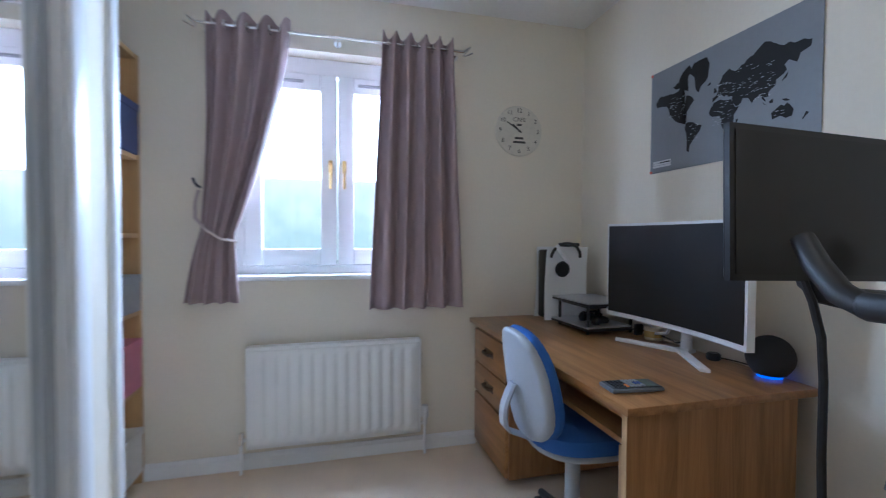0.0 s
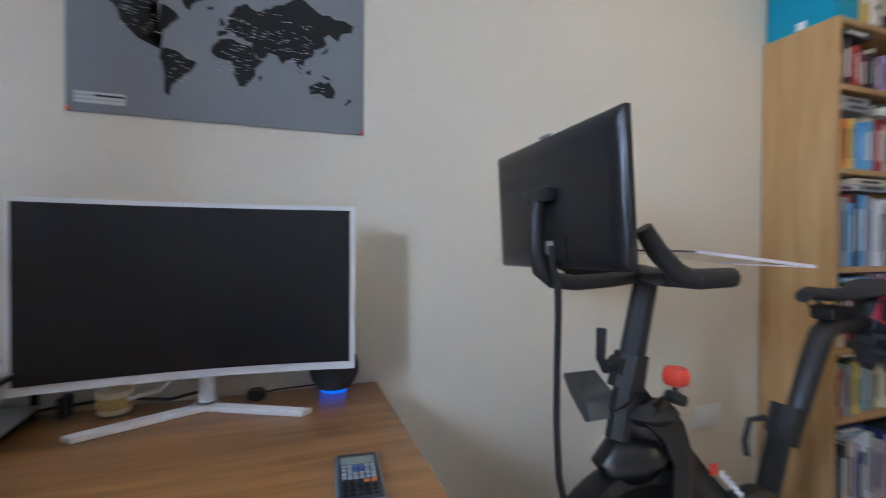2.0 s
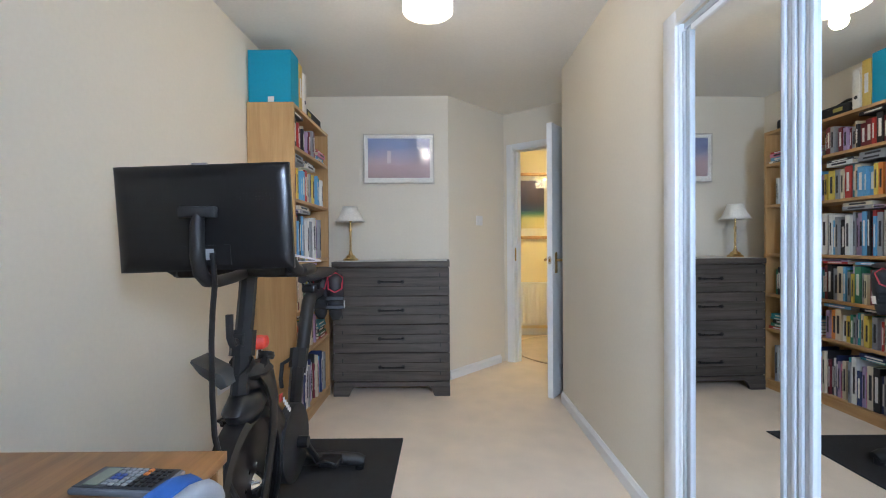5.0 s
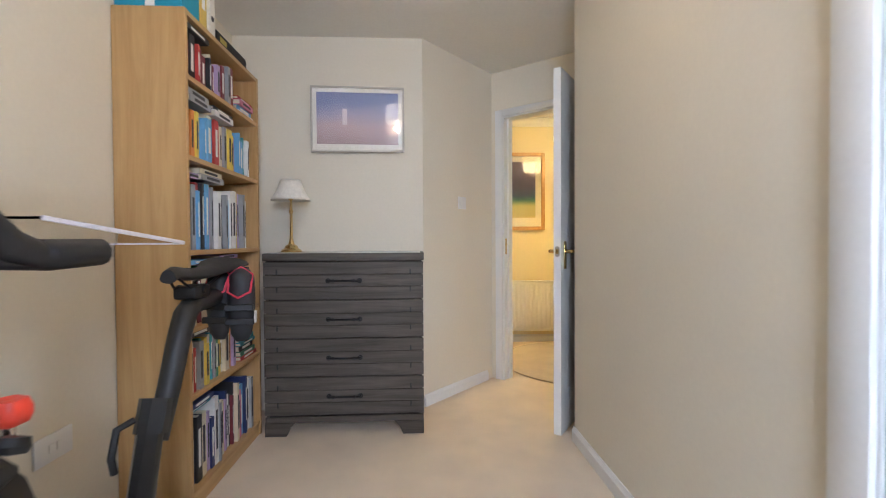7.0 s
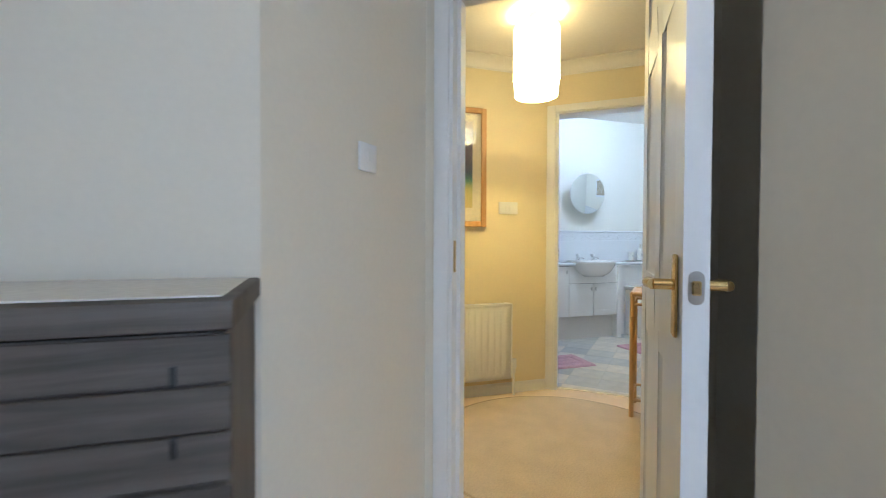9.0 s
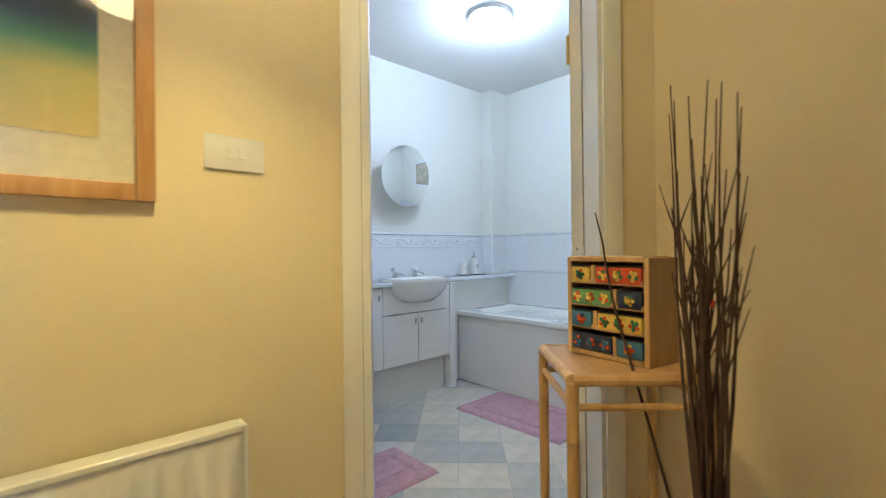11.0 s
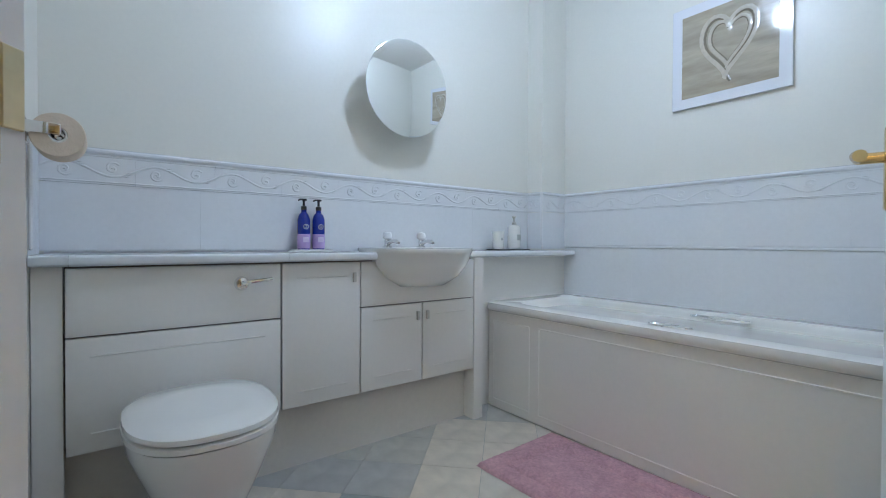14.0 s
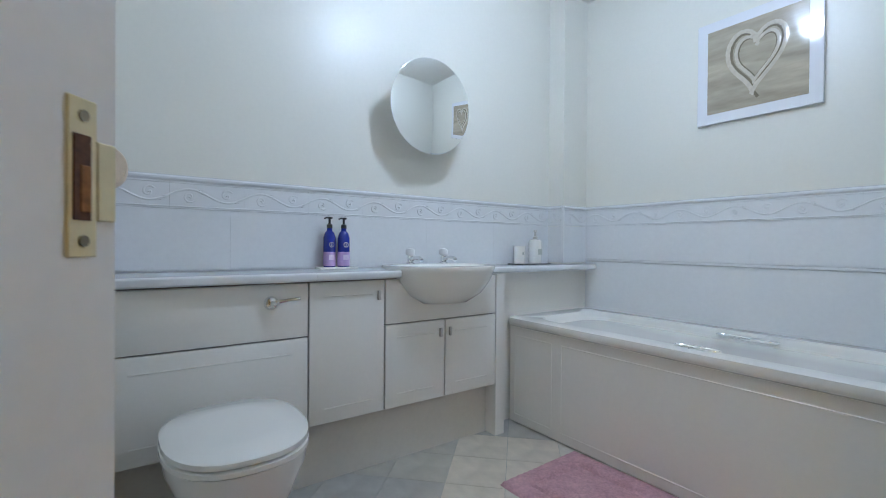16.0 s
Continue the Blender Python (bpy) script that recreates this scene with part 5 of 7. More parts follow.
for k in range(1, 13):
    a = math.radians(90 - 30 * k)
    letters(str(k), 0.034, Matrix.Translation((0.112 * math.cos(a), 0.112 * math.sin(a), 0.0125)), INK, clock, name="numeral")
letters("CAFE", 0.032, Matrix.Translation((0, 0.062, 0.0125)), INK, clock)
for y, w in ((0.034, 0.03), (-0.04, 0.05), (-0.062, 0.075)):
    part("printed_line", box(bmesh.new(), -w / 2, w / 2, y - 0.006, y + 0.006, 0.0122, 0.0128), INK, clock)
for ang, L, w in ((math.radians(90 - 30 * 10 - 2), 0.088, 0.003), (math.radians(90 - 30 * 11 + 20), 0.055, 0.004)):
    bm = bmesh.new()
    box(bm, -0.015, L, -w, w, 0.016, 0.0175)
    bmesh.ops.transform(bm, matrix=Matrix.Rotation(ang, 4, "Z"), verts=bm.verts)
    part("clock_hand", bm, INK, clock)
part("hub", cyl(bmesh.new(), (0, 0, 0.012), (0, 0, 0.02), 0.006, seg=14), INK, clock)


# ---------------------------------------------------------------- exercise bike on its mat
matt = single("exercise_mat", box(bmesh.new(), 1.715, 2.52, 0.35, 1.95, 0.0, 0.007, 0.002), material("black_rubber_mat", (0.018, 0.018, 0.019), 0.75, vary=0.15, bump=0.3, bump_scale=300), pose(0, 0, 0.0005), "black rubber mat under the exercise bike", "mat")
bike = thing("exercise_bike", pose(2.132, 0, 0.0075), "black exercise bike with a tilted screen", "exercise bike")
GLB = material("bike_gloss_black", (0.010, 0.010, 0.011), 0.28, vary=0.05)
SAT = material("bike_satin_black", (0.014, 0.014, 0.015), 0.5, vary=0.1)
for y, w, z in ((1.66, 0.26, 0.045), (0.69, 0.25, 0.045)):
    bm = bmesh.new()
    tube(bm, [(-w, y, z - 0.012), (-w + 0.03, y, z), (0, y, z + 0.012), (w - 0.03, y, z), (w, y, z - 0.012)], 0.032, 12, radii=[0.028, 0.032, 0.035, 0.032, 0.028])
    foot = part("floor_bar", bm, SAT, bike)
    for x in (-w + 0.02, w - 0.02):
        part("levelling_foot", cyl(bmesh.new(), (x, y, 0), (x, y, 0.03), 0.022, seg=14), BLACK, foot)


def beam(bm, pts, wx, hs):
    """A rectangular beam in the plane x = 0 through points (y, z), half width wx, half depths hs."""
    cols = []
    P = [Vector((0, y, z)) for y, z in pts]
    for i, p in enumerate(P):
        d = (P[min(i + 1, len(P) - 1)] - P[max(i - 1, 0)]).normalized()
        n = Vector((0, -d.z, d.y))
        w = wx[i] if isinstance(wx, (list, tuple)) else wx
        k = 0.35
        ring = []
        for a, b in ((-1, -k), (-1, k), (-k, 1), (k, 1), (1, k), (1, -k), (k, -1), (-k, -1)):
            ring.append(bm.verts.new(p + Vector((a * w, 0, 0)) + b * hs[i] * n))
        cols.append(ring)
    for a, b in zip(cols, cols[1:]):
        for i in range(8):
            bm.faces.new((a[i], a[(i + 1) % 8], b[(i + 1) % 8], b[i]))
    bm.faces.new(cols[0][::-1]), bm.faces.new(cols[-1])
    return bm


part("main_frame", beam(bmesh.new(), [(1.46, 0.74), (1.36, 0.62), (1.20, 0.45), (1.05, 0.30), (0.90, 0.16), (0.72, 0.07)], 0.032, [0.05, 0.055, 0.05, 0.055, 0.04, 0.03]), GLB, bike)
for sx in (-1, 1):
    bm = beam(bmesh.new(), [(1.42, 0.72), (1.36, 0.66), (1.325, 0.58), (1.335, 0.47), (1.40, 0.30), (1.50, 0.15), (1.63, 0.055)], 0.011, [0.040, 0.034, 0.030, 0.028, 0.026, 0.024, 0.024])
    bmesh.ops.translate(bm, verts=bm.verts, vec=(sx * 0.052, 0, 0))
    part("fork_blade", bm, GLB, bike, smooth=50)
part("seat_tube", beam(bmesh.new(), [(1.03, 0.24), (0.96, 0.42), (0.905, 0.62)], 0.028, [0.045, 0.038, 0.034]), GLB, bike)
part("flywheel", lathe(bmesh.new(), [(0.02, -0.022), (0.10, -0.012), (0.21, -0.012), (0.222, -0.018), (0.222, 0.018), (0.21, 0.012), (0.10, 0.012), (0.02, 0.022)], 48, pose(0.0, 1.43, 0.33, 0, 90, 0)), material("flywheel_dark", (0.02, 0.018, 0.018), 0.3, 0.6), bike, "dark metal flywheel")
bm = bmesh.new()
lathe(bm, [(0.205, -0.035), (0.24, -0.032), (0.248, 0.0), (0.24, 0.032), (0.205, 0.035), (0.212, 0.030), (0.236, 0.0), (0.212, -0.030), (0.205, -0.035)], 48, pose(0.0, 1.43, 0.33, 0, 90, 0), caps=False)
part("flywheel_guard", bm, GLB, bike, smooth=50)
for sx in (-1, 1):
    part("flywheel_hub", lathe(bmesh.new(), [(0.034, 0.0), (0.034, 0.010), (0.026, 0.018), (0.012, 0.030), (0.0, 0.031)], 24, pose(sx * 0.018, 1.43, 0.33, 0, sx * 90, 0)), CHROME, bike, "bright flywheel hub")
    for q in range(6):
        a = q * math.pi / 3
        part("flywheel_bolt", cyl(bmesh.new(), (sx * 0.010, 1.43 + 0.055 * math.cos(a), 0.33 + 0.055 * math.sin(a)), (sx * 0.021, 1.43 + 0.055 * math.cos(a), 0.33 + 0.055 * math.sin(a)), 0.007, seg=8), CHROME, bike)
bm = bmesh.new()
lathe(bm, [(0.0, -0.05), (0.05, -0.045), (0.075, 0.0), (0.05, 0.045), (0.0, 0.05)], 24, Matrix.Translation((0, 1.435, 0.59)) @ Matrix.Diagonal((0.8, 1.45, 1.05, 1)))
part("brake_housing", bm, GLB, bike, smooth=60)
bm = bmesh.new()
lathe(bm, [(0.0, 0.049), (0.14, 0.049), (0.155, 0.04), (0.155, 0.0)], 40, pose(0.0, 1.06, 0.30, 0, -90, 0))
part("belt_cover", bm, SAT, bike, smooth=40)
part("handlebar_post", beam(bmesh.new(), [(1.475, 0.64), (1.44, 0.82), (1.395, 1.02)], 0.026, [0.034, 0.032, 0.030]), SAT, bike)
part("post_collar", beam(bmesh.new(), [(1.455, 0.76), (1.437, 0.84)], 0.036, [0.046, 0.042]), SAT, bike)
bm = bmesh.new()
tube(bm, [(0.0, 1.46, 0.815), (0.0, 1.515, 0.812), (0.004, 1.526, 0.835), (0.006, 1.522, 0.905)], 0.010, 10, radii=[0.014, 0.014, 0.011, 0.012])
cyl(bm, (-0.02, 1.475, 0.815), (0.02, 1.475, 0.815), 0.022, seg=14)
part("clamp_lever", bm, SAT, bike)
for sx in (-1, 1):
    bm = bmesh.new()
    tube(bm, [(0, 1.41, 1.035), (sx * 0.10, 1.47, 1.035), (sx * 0.165, 1.50, 1.038), (sx * 0.20, 1.46, 1.036), (sx * 0.205, 1.375, 1.038)], 0.018, 12, radii=[0.02, 0.019, 0.02, 0.021, 0.02])
    bar = part("handlebar", bm, SAT, bike)
    bm = bmesh.new()
    tube(bm, [(sx * 0.195, 1.47, 1.036), (sx * 0.190, 1.505, 1.050), (sx * 0.182, 1.545, 1.09), (sx * 0.175, 1.575, 1.135)], 0.018, 12, radii=[0.018, 0.02, 0.02, 0.018])
    part("bar_horn", bm, SAT, bar)
bm = bmesh.new()
box(bm, -0.05, 0.05, 1.36, 1.42, 1.012, 1.045, 0.012, 2)
part("stem_clamp", bm, SAT, bike)
# screen and its arm
SX, SZ, SYY, SH = 0.241, 1.196, 1.666, 0.146
tilt = pose(0, SYY, SZ, -3, 1.4, 0)
bm = bmesh.new()
prism(bm, [(-SX, -SH), (SX, -SH), (SX, SH), (-SX, SH)], -0.003, 0.010, tilt @ Matrix.Rotation(math.pi / 2, 4, "X"))
scr = part("display", bm, GLB, bike, "black tablet screen")
bm = bmesh.new()
rings = []
for y, s in ((0.003, 1.0), (0.007, 0.985), (0.014, 0.93), (0.018, 0.86)):
    rings.append([bm.verts.new(tilt @ Vector((a * SX * (1 - (1 - s) * 0.9), y, b * SH * (1 - (1 - s) * 1.6)))) for a, b in ((-1, -1), (1, -1), (1, 1), (-1, 1))])
for a, b in zip(rings, rings[1:]):
    for i in range(4):
        bm.faces.new((a[i], a[(i + 1) % 4], b[(i + 1) % 4], b[i]))
bm.faces.new(rings[-1]), bm.faces.new(rings[0][::-1])
bmesh.ops.bevel(bm, geom=list(bm.edges), offset=0.006, segments=2, affect="EDGES", profile=0.5)
part("display_back", bm, GLB, scr, "tapered black plastic back")
bm = bmesh.new()
box(bm, -SX + 0.012, SX - 0.012, -0.012, -0.0095, -SH + 0.012, SH - 0.012)
bmesh.ops.transform(bm, matrix=tilt, verts=bm.verts)
part("glass_front", bm, SCREEN, scr)
for x in (-0.15, 0.15):
    bm = bmesh.new()
    for q in range(12):
        for r in range(3):
            box(bm, x - 0.05 + q * 0.009, x - 0.046 + q * 0.009, 0.016, 0.0188, 0.045 + r * 0.008, 0.049 + r * 0.008)
    bmesh.ops.transform(bm, matrix=tilt, verts=bm.verts)
    part("vent_grille", bm, BLACK, scr)
for nm, b6, mt in (("socket_panel", (-0.075, 0.06, 0.014, 0.021, -0.13, -0.075), BLACK), ("rating_label", (-0.03, 0.015, 0.0211, 0.022, -0.115, -0.085), material("label_grey", (0.35, 0.35, 0.36), 0.6)), ("badge", (-0.02, 0.02, 0.004, 0.012, SH - 0.001, SH + 0.004), material("badge_grey", (0.30, 0.30, 0.31), 0.5))):
    bm = box(bmesh.new(), *b6)
    bmesh.ops.transform(bm, matrix=tilt, verts=bm.verts)
    part(nm, bm, mt, scr)
bm = bmesh.new()
tube(bm, [(0, 1.655, 1.205), (0, 1.682, 1.204), (0.0, 1.698, 1.20), (0.0, 1.705, 1.17), (0.0, 1.705, 1.09), (0.0, 1.692, 1.045), (0.0, 1.66, 1.022), (0.0, 1.60, 1.015), (0.0, 1.50, 1.02), (0.0, 1.41, 1.03)], 0.02, 12, radii=[0.014, 0.014, 0.016, 0.018, 0.019, 0.019, 0.019, 0.018, 0.018, 0.018])
part("screen_arm", bm, SAT, bike)
part("arm_bracket", box(bmesh.new(), -0.05, 0.05, 1.688, 1.712, 1.195, 1.225, 0.005, 2), SAT, bike)
bm = bmesh.new()
tube(bm, [(-0.030, 1.684, 1.10), (-0.030, 1.682, 1.06), (-0.024, 1.664, 1.01), (-0.012, 1.654, 0.94), (-0.006, 1.652, 0.85), (-0.006, 1.652, 0.70), (-0.008, 1.646, 0.58), (-0.018, 1.62, 0.46), (-0.04, 1.57, 0.34), (-0.05, 1.52, 0.25)], 0.008, 8)
part("power_lead", bm, BLACK, bike, "thick black power lead")
# weights tray, bottle and knob
bm = bmesh.new()
lathe(bm, [(0.0, 0.0), (0.035, 0.004), (0.05, 0.03), (0.035, 0.06), (0.0, 0.065)], 18, Matrix.Translation((-0.02, 1.40, 0.675)) @ Matrix.Diagonal((1.1, 1.5, 0.8, 1)))
part("bottle_cage", bm, SAT, bike, smooth=60)
part("side_cup", prism(bmesh.new(), [(0.0, 0.69), (0.012, 0.725), (0.05, 0.738), (0.085, 0.752), (0.110, 0.772), (0.113, 0.764), (0.085, 0.728), (0.045, 0.70), (0.02, 0.68)], -1.555, -1.455, Matrix.Rotation(math.pi / 2, 4, "X"), 0.003), material("grey_cup", (0.07, 0.07, 0.065), 0.4), bike, smooth=50)
part("dial", lathe(bmesh.new(), [(0.0, 0), (0.024, 0.003), (0.028, 0.014), (0.024, 0.028), (0.0, 0.032)], 20, pose(-0.03, 1.335, 0.715, 20, 0, 0)), BLACK, bike)
# saddle and post
part("seat_post", tube(bmesh.new(), [(0, 0.89, 0.54), (0, 0.83, 0.66), (0, 0.768, 0.80), (0, 0.742, 0.842), (0, 0.70, 0.868), (0, 0.56, 0.872)], 0.03, 14, radii=[0.027, 0.029, 0.031, 0.032, 0.031, 0.028]), SAT, bike)
part("seat_clamp", beam(bmesh.new(), [(0.915, 0.57), (0.888, 0.65)], 0.036, [0.042, 0.040]), SAT, bike)
part("seat_lever", tube(bmesh.new(), [(0.03, 0.93, 0.61), (0.05, 0.965, 0.60), (0.05, 0.985, 0.54), (0.05, 0.975, 0.50)], 0.009, 8), SAT, bike)
bm = bmesh.new()
cols = []
for f in [q / 14 for q in range(15)]:
    y = 0.828 - 0.34 * f
    w = 0.022 + 0.05 * max(0, (f - 0.25) / 0.75) ** 1.6 * 1.3
    zt = 0.992 + 0.012 * f - 0.02 * math.sin(f * 3.1) + (0.0 if f > 0.05 else -0.012)
    cols.append([bm.verts.new((math.cos(a) * w, y, zt - 0.028 + math.sin(a) * 0.026 if math.sin(a) > 0 else zt - 0.028 + math.sin(a) * 0.012)) for a in [2 * math.pi * k / 14 for k in range(14)]])
for a, b in zip(cols, cols[1:]):
    for k in range(14):
        bm.faces.new((a[k], a[(k + 1) % 14], b[(k + 1) % 14], b[k]))
bm.faces.new(cols[0][::-1]), bm.faces.new(cols[-1])
part("saddle", bm, material("saddle_vinyl", (0.020, 0.020, 0.022), 0.55, bump=0.2), bike, "black padded saddle", smooth=60)
for sx in (-0.022, 0.022):
    part("saddle_rail", tube(bmesh.new(), [(sx * 0.6, 0.80, 0.952), (sx, 0.76, 0.922), (sx, 0.66, 0.917), (sx * 1.4, 0.56, 0.957)], 0.004, 6), IRON, bike)
    part("clamp_bolt", cyl(bmesh.new(), (sx * 1.5, 0.70, 0.912), (sx * 1.9, 0.70, 0.912), 0.013, seg=12), IRON, bike)
part("saddle_clamp", box(bmesh.new(), -0.033, 0.033, 0.65, 0.75, 0.885, 0.925, 0.010, 2), IRON, bike)
# cranks and pedals
for sx, yy, zz in ((-1, 0.93, 0.155), (1, 1.19, 0.445)):
    bm = bmesh.new()
    tube(bm, [(sx * 0.075, 1.06, 0.30), (sx * 0.085, (1.06 + yy) / 2, (0.30 + zz) / 2), (sx * 0.09, yy, zz)], 0.014, 10)
    cyl(bm, (sx * 0.03, 1.06, 0.30), (sx * 0.09, 1.06, 0.30), 0.024, seg=16)
    crank = part("crank", bm, material("crank_dark", (0.03, 0.03, 0.032), 0.35, 0.7), bike)
    bm = bmesh.new()
    box(bm, min(sx * 0.10, sx * 0.19), max(sx * 0.10, sx * 0.19), yy - 0.045, yy + 0.045, zz - 0.012, zz + 0.012, 0.006, 2)
    cyl(bm, (sx * 0.09, yy, zz), (sx * 0.20, yy, zz), 0.010, seg=10)
    pedal = part("pedal", bm, IRON, crank)
    part("toe_cage", tube(bmesh.new(), [(sx * 0.11, yy + 0.04, zz), (sx * 0.115, yy + 0.085, zz + 0.03), (sx * 0.145, yy + 0.09, zz + 0.045), (sx * 0.175, yy + 0.085, zz + 0.03), (sx * 0.18, yy + 0.04, zz)], 0.005, 6), BLACK, pedal)
part("red_mark", box(bmesh.new(), -0.0338, -0.030, 1.190, 1.218, 0.520, 0.550, 0.001), material("red_mark", (0.6, 0.05, 0.03), 0.4), bike, "small red mark on the frame")
for q in range(6):
    part("white_mark", box(bmesh.new(), -0.0338, -0.030, 1.085 + q * 0.0165, 1.096 + q * 0.0165, 0.425 + q * 0.0165, 0.443 + q * 0.0165), WHITEP, bike)
# red lobed knob on a chrome stem
part("knob_stem", lathe(bmesh.new(), [(0.012, 0), (0.014, 0.004), (0.011, 0.03), (0.009, 0.055)], 18, pose(0.013, 1.285, 0.70)), CHROME, bike, "chrome knob stem")
bm = bmesh.new()
lathe(bm, [(0.016, 0.043), (0.026, 0.047), (0.031, 0.060), (0.031, 0.074), (0.026, 0.088), (0.012, 0.090), (0.0, 0.086)], 30, pose(0.013, 1.285, 0.70))
for v in bm.verts:
    a = math.atan2(v.co.y - 1.285, v.co.x - 0.013)
    k = 1 + 0.09 * math.cos(5 * a)
    v.co.x, v.co.y = 0.013 + (v.co.x - 0.013) * k, 1.285 + (v.co.y - 1.285) * k
part("resistance_knob", bm, material("orange_red_plastic", (0.75, 0.06, 0.03), 0.4), bike, "orange-red lobed resistance knob", smooth=50)
# shoes strapped behind the saddle
RED = material("red_piping", (0.55, 0.03, 0.06), 0.5)
for k, (x, y, tw) in enumerate(((2.050, 0.525, 8), (2.128, 0.490, -8))):
    shoe = thing("cycling_shoe", pose(x, y, 0.845, -80, 0, tw), "black cycling shoe with red piping hung behind the saddle", "shoe", "cycling shoes")
    bm = bmesh.new()
    cols = []
    for f in [q / 10 for q in range(11)]:
        yy = -0.12 + 0.24 * f
        w = 0.030 + 0.014 * math.sin(f * math.pi * 0.9 + 0.4)
        h = 0.085 - 0.05 * f ** 1.3
        if f in (0.0, 1.0):
            w, h = w * 0.6, h * 0.7
        cols.append([bm.verts.new((math.cos(a) * w, yy, h * (0.5 + 0.5 * math.sin(a)))) for a in [2 * math.pi * q / 14 for q in range(14)]])
    for a, b in zip(cols, cols[1:]):
        for q in range(14):
            bm.faces.new((a[q], a[(q + 1) % 14], b[(q + 1) % 14], b[q]))
    bm.faces.new(cols[0][::-1]), bm.faces.new(cols[-1])
    part("upper", bm, material("shoe_black", (0.016, 0.016, 0.018), 0.55, bump=0.2), shoe, smooth=60)
    part("piping", tube(bmesh.new(), [(0.036, -0.10, 0.05), (0.035, -0.04, 0.07), (0.0, -0.02, 0.082), (-0.035, -0.04, 0.07), (-0.036, -0.10, 0.05), (0.0, -0.125, 0.055)], 0.004, 6, closed=True), RED, shoe, "red piping")
    for q in range(2):
        part("strap", box(bmesh.new(), -0.045, 0.045, 0.0 + q * 0.045, 0.022 + q * 0.045, 0.055 - q * 0.012, 0.068 - q * 0.012, 0.003), BLACK, shoe)
    part("side_flash", box(bmesh.new(), -0.0475, -0.043, 0.02, 0.06, 0.02, 0.045, 0.001), WHITEP, shoe, "white flash on the side")
# clear tray behind the handlebar
tray = thing("acrylic_tray", pose(2.14, 1.20, 1.076, 5.5, 0, 0), "clear acrylic tray with a white rim on the handlebar", "tray")
part("sheet", box(bmesh.new(), -0.14, 0.14, -0.20, 0.19, 0, 0.004), glass("clear_acrylic", (0.96, 0.97, 0.98)), tray).visible_shadow = False
bm = bmesh.new()
box(bm, -0.142, 0.142, -0.204, -0.20, -0.002, 0.006, 0.001)
part("rim", bm, material("frosted_rim", (0.75, 0.72, 0.78), 0.3), tray)
part("rim", box(bmesh.new(), -0.144, -0.14, -0.20, 0.19, -0.002, 0.006, 0.001), material("frosted_rim_side", (0.75, 0.72, 0.78), 0.3), tray)


# ---------------------------------------------------------------- alcove shelf unit, ceiling light, switches
alc = thing("alcove_bookcase", pose(0, 0, 0), "beech shelf unit in the alcove beside the wardrobe", "bookcase")
part("side_panel", box(bmesh.new(), 0.03, 0.345, WY - 0.025, WY - 0.006, 0, 1.95), BEECHZ, alc)
part("side_panel", box(bmesh.new(), 0.03, 0.345, 2.42, 2.44, 0, 1.95), BEECHZ, alc)
for z in (0.06, 0.45, 0.80, 1.15, 1.50, 1.95):
    part("shelf", box(bmesh.new(), 0.03, 0.34, 2.44, WY - 0.025, z - 0.02, z), BEECHY, alc)
for z, h, c, w in ((0.06, 0.20, 0, 0.30), (0.45, 0.22, 12, 0.28), (0.80, 0.16, 9, 0.25), (1.50, 0.22, 1, 0.25)):
    bx = thing("storage_box", pose(0.07, WY - 0.03 - w, z + 0.0005), NAMES[c] + " box on the alcove shelf", "box")
    part("body", box(bmesh.new(), 0, 0.28, 0, w, 0, h, 0.004), BOOKC[c], bx)
    part("lid", box(bmesh.new(), -0.004, 0.284, -0.003, w + 0.001, h - 0.03, h + 0.004, 0.002), BOOKC[c], bx)

cl = thing("ceiling_light", pose(1.535, 0.87, CEIL), "white drum ceiling light, switched on", "ceiling light")
part("ceiling_rose", cyl(bmesh.new(), (0, 0, -0.02), (0, 0, 0), 0.045, seg=24), WHITEP, cl)
part("shade", lathe(bmesh.new(), [(0.112, -0.165), (0.114, -0.163), (0.114, -0.012), (0.110, -0.012), (0.110, -0.163)], 40), glow("lit_shade", (1.0, 0.86, 0.66), 2.2), cl, "glowing white drum shade")
part("diffuser", cyl(bmesh.new(), (0, 0, -0.162), (0, 0, -0.157), 0.110, seg=40), glow("lit_diffuser", (1.0, 0.9, 0.75), 5.0), cl, "glowing diffuser")
part("shade_band", lathe(bmesh.new(), [(0.1145, -0.128), (0.1155, -0.127), (0.1155, -0.119), (0.1145, -0.118)], 40), WHITEP, cl)


def switch_plate(name, m, w, h, label, gangs=1):
    ob = thing(name, m, label, "light switch")
    part("plate", box(bmesh.new(), -w / 2, w / 2, -0.009, 0, -h / 2, h / 2, 0.003, 2), WHITEP, ob)
    for g in range(gangs):
        x = (g - (gangs - 1) / 2) * 0.03
        part("rocker", box(bmesh.new(), x - 0.008, x + 0.008, -0.012, -0.008, -0.014, 0.014, 0.001), WHITEP, ob)
    return ob


dq = (Vector((0.895, -1.34)) - Vector((1.43, SY))).normalized()
sp = Vector((1.43, SY)) + dq * 0.40
switch_plate("light_switch", along(sp, sp + dq, 1.33), 0.086, 0.086, "white single light switch on the diagonal wall")
switch_plate("light_switch", Matrix.Translation((-0.035, HY, 1.31)) @ Matrix.Rotation(math.pi, 4, "Z"), 0.146, 0.086, "white double light switch on the hall wall", 2)
sk = switch_plate("wall_socket", Matrix.Translation((EX, 0.62, 0.42)) @ Matrix.Rotation(-math.pi / 2, 4, "Z"), 0.146, 0.086, "white double socket on the wall behind the bike", 2)


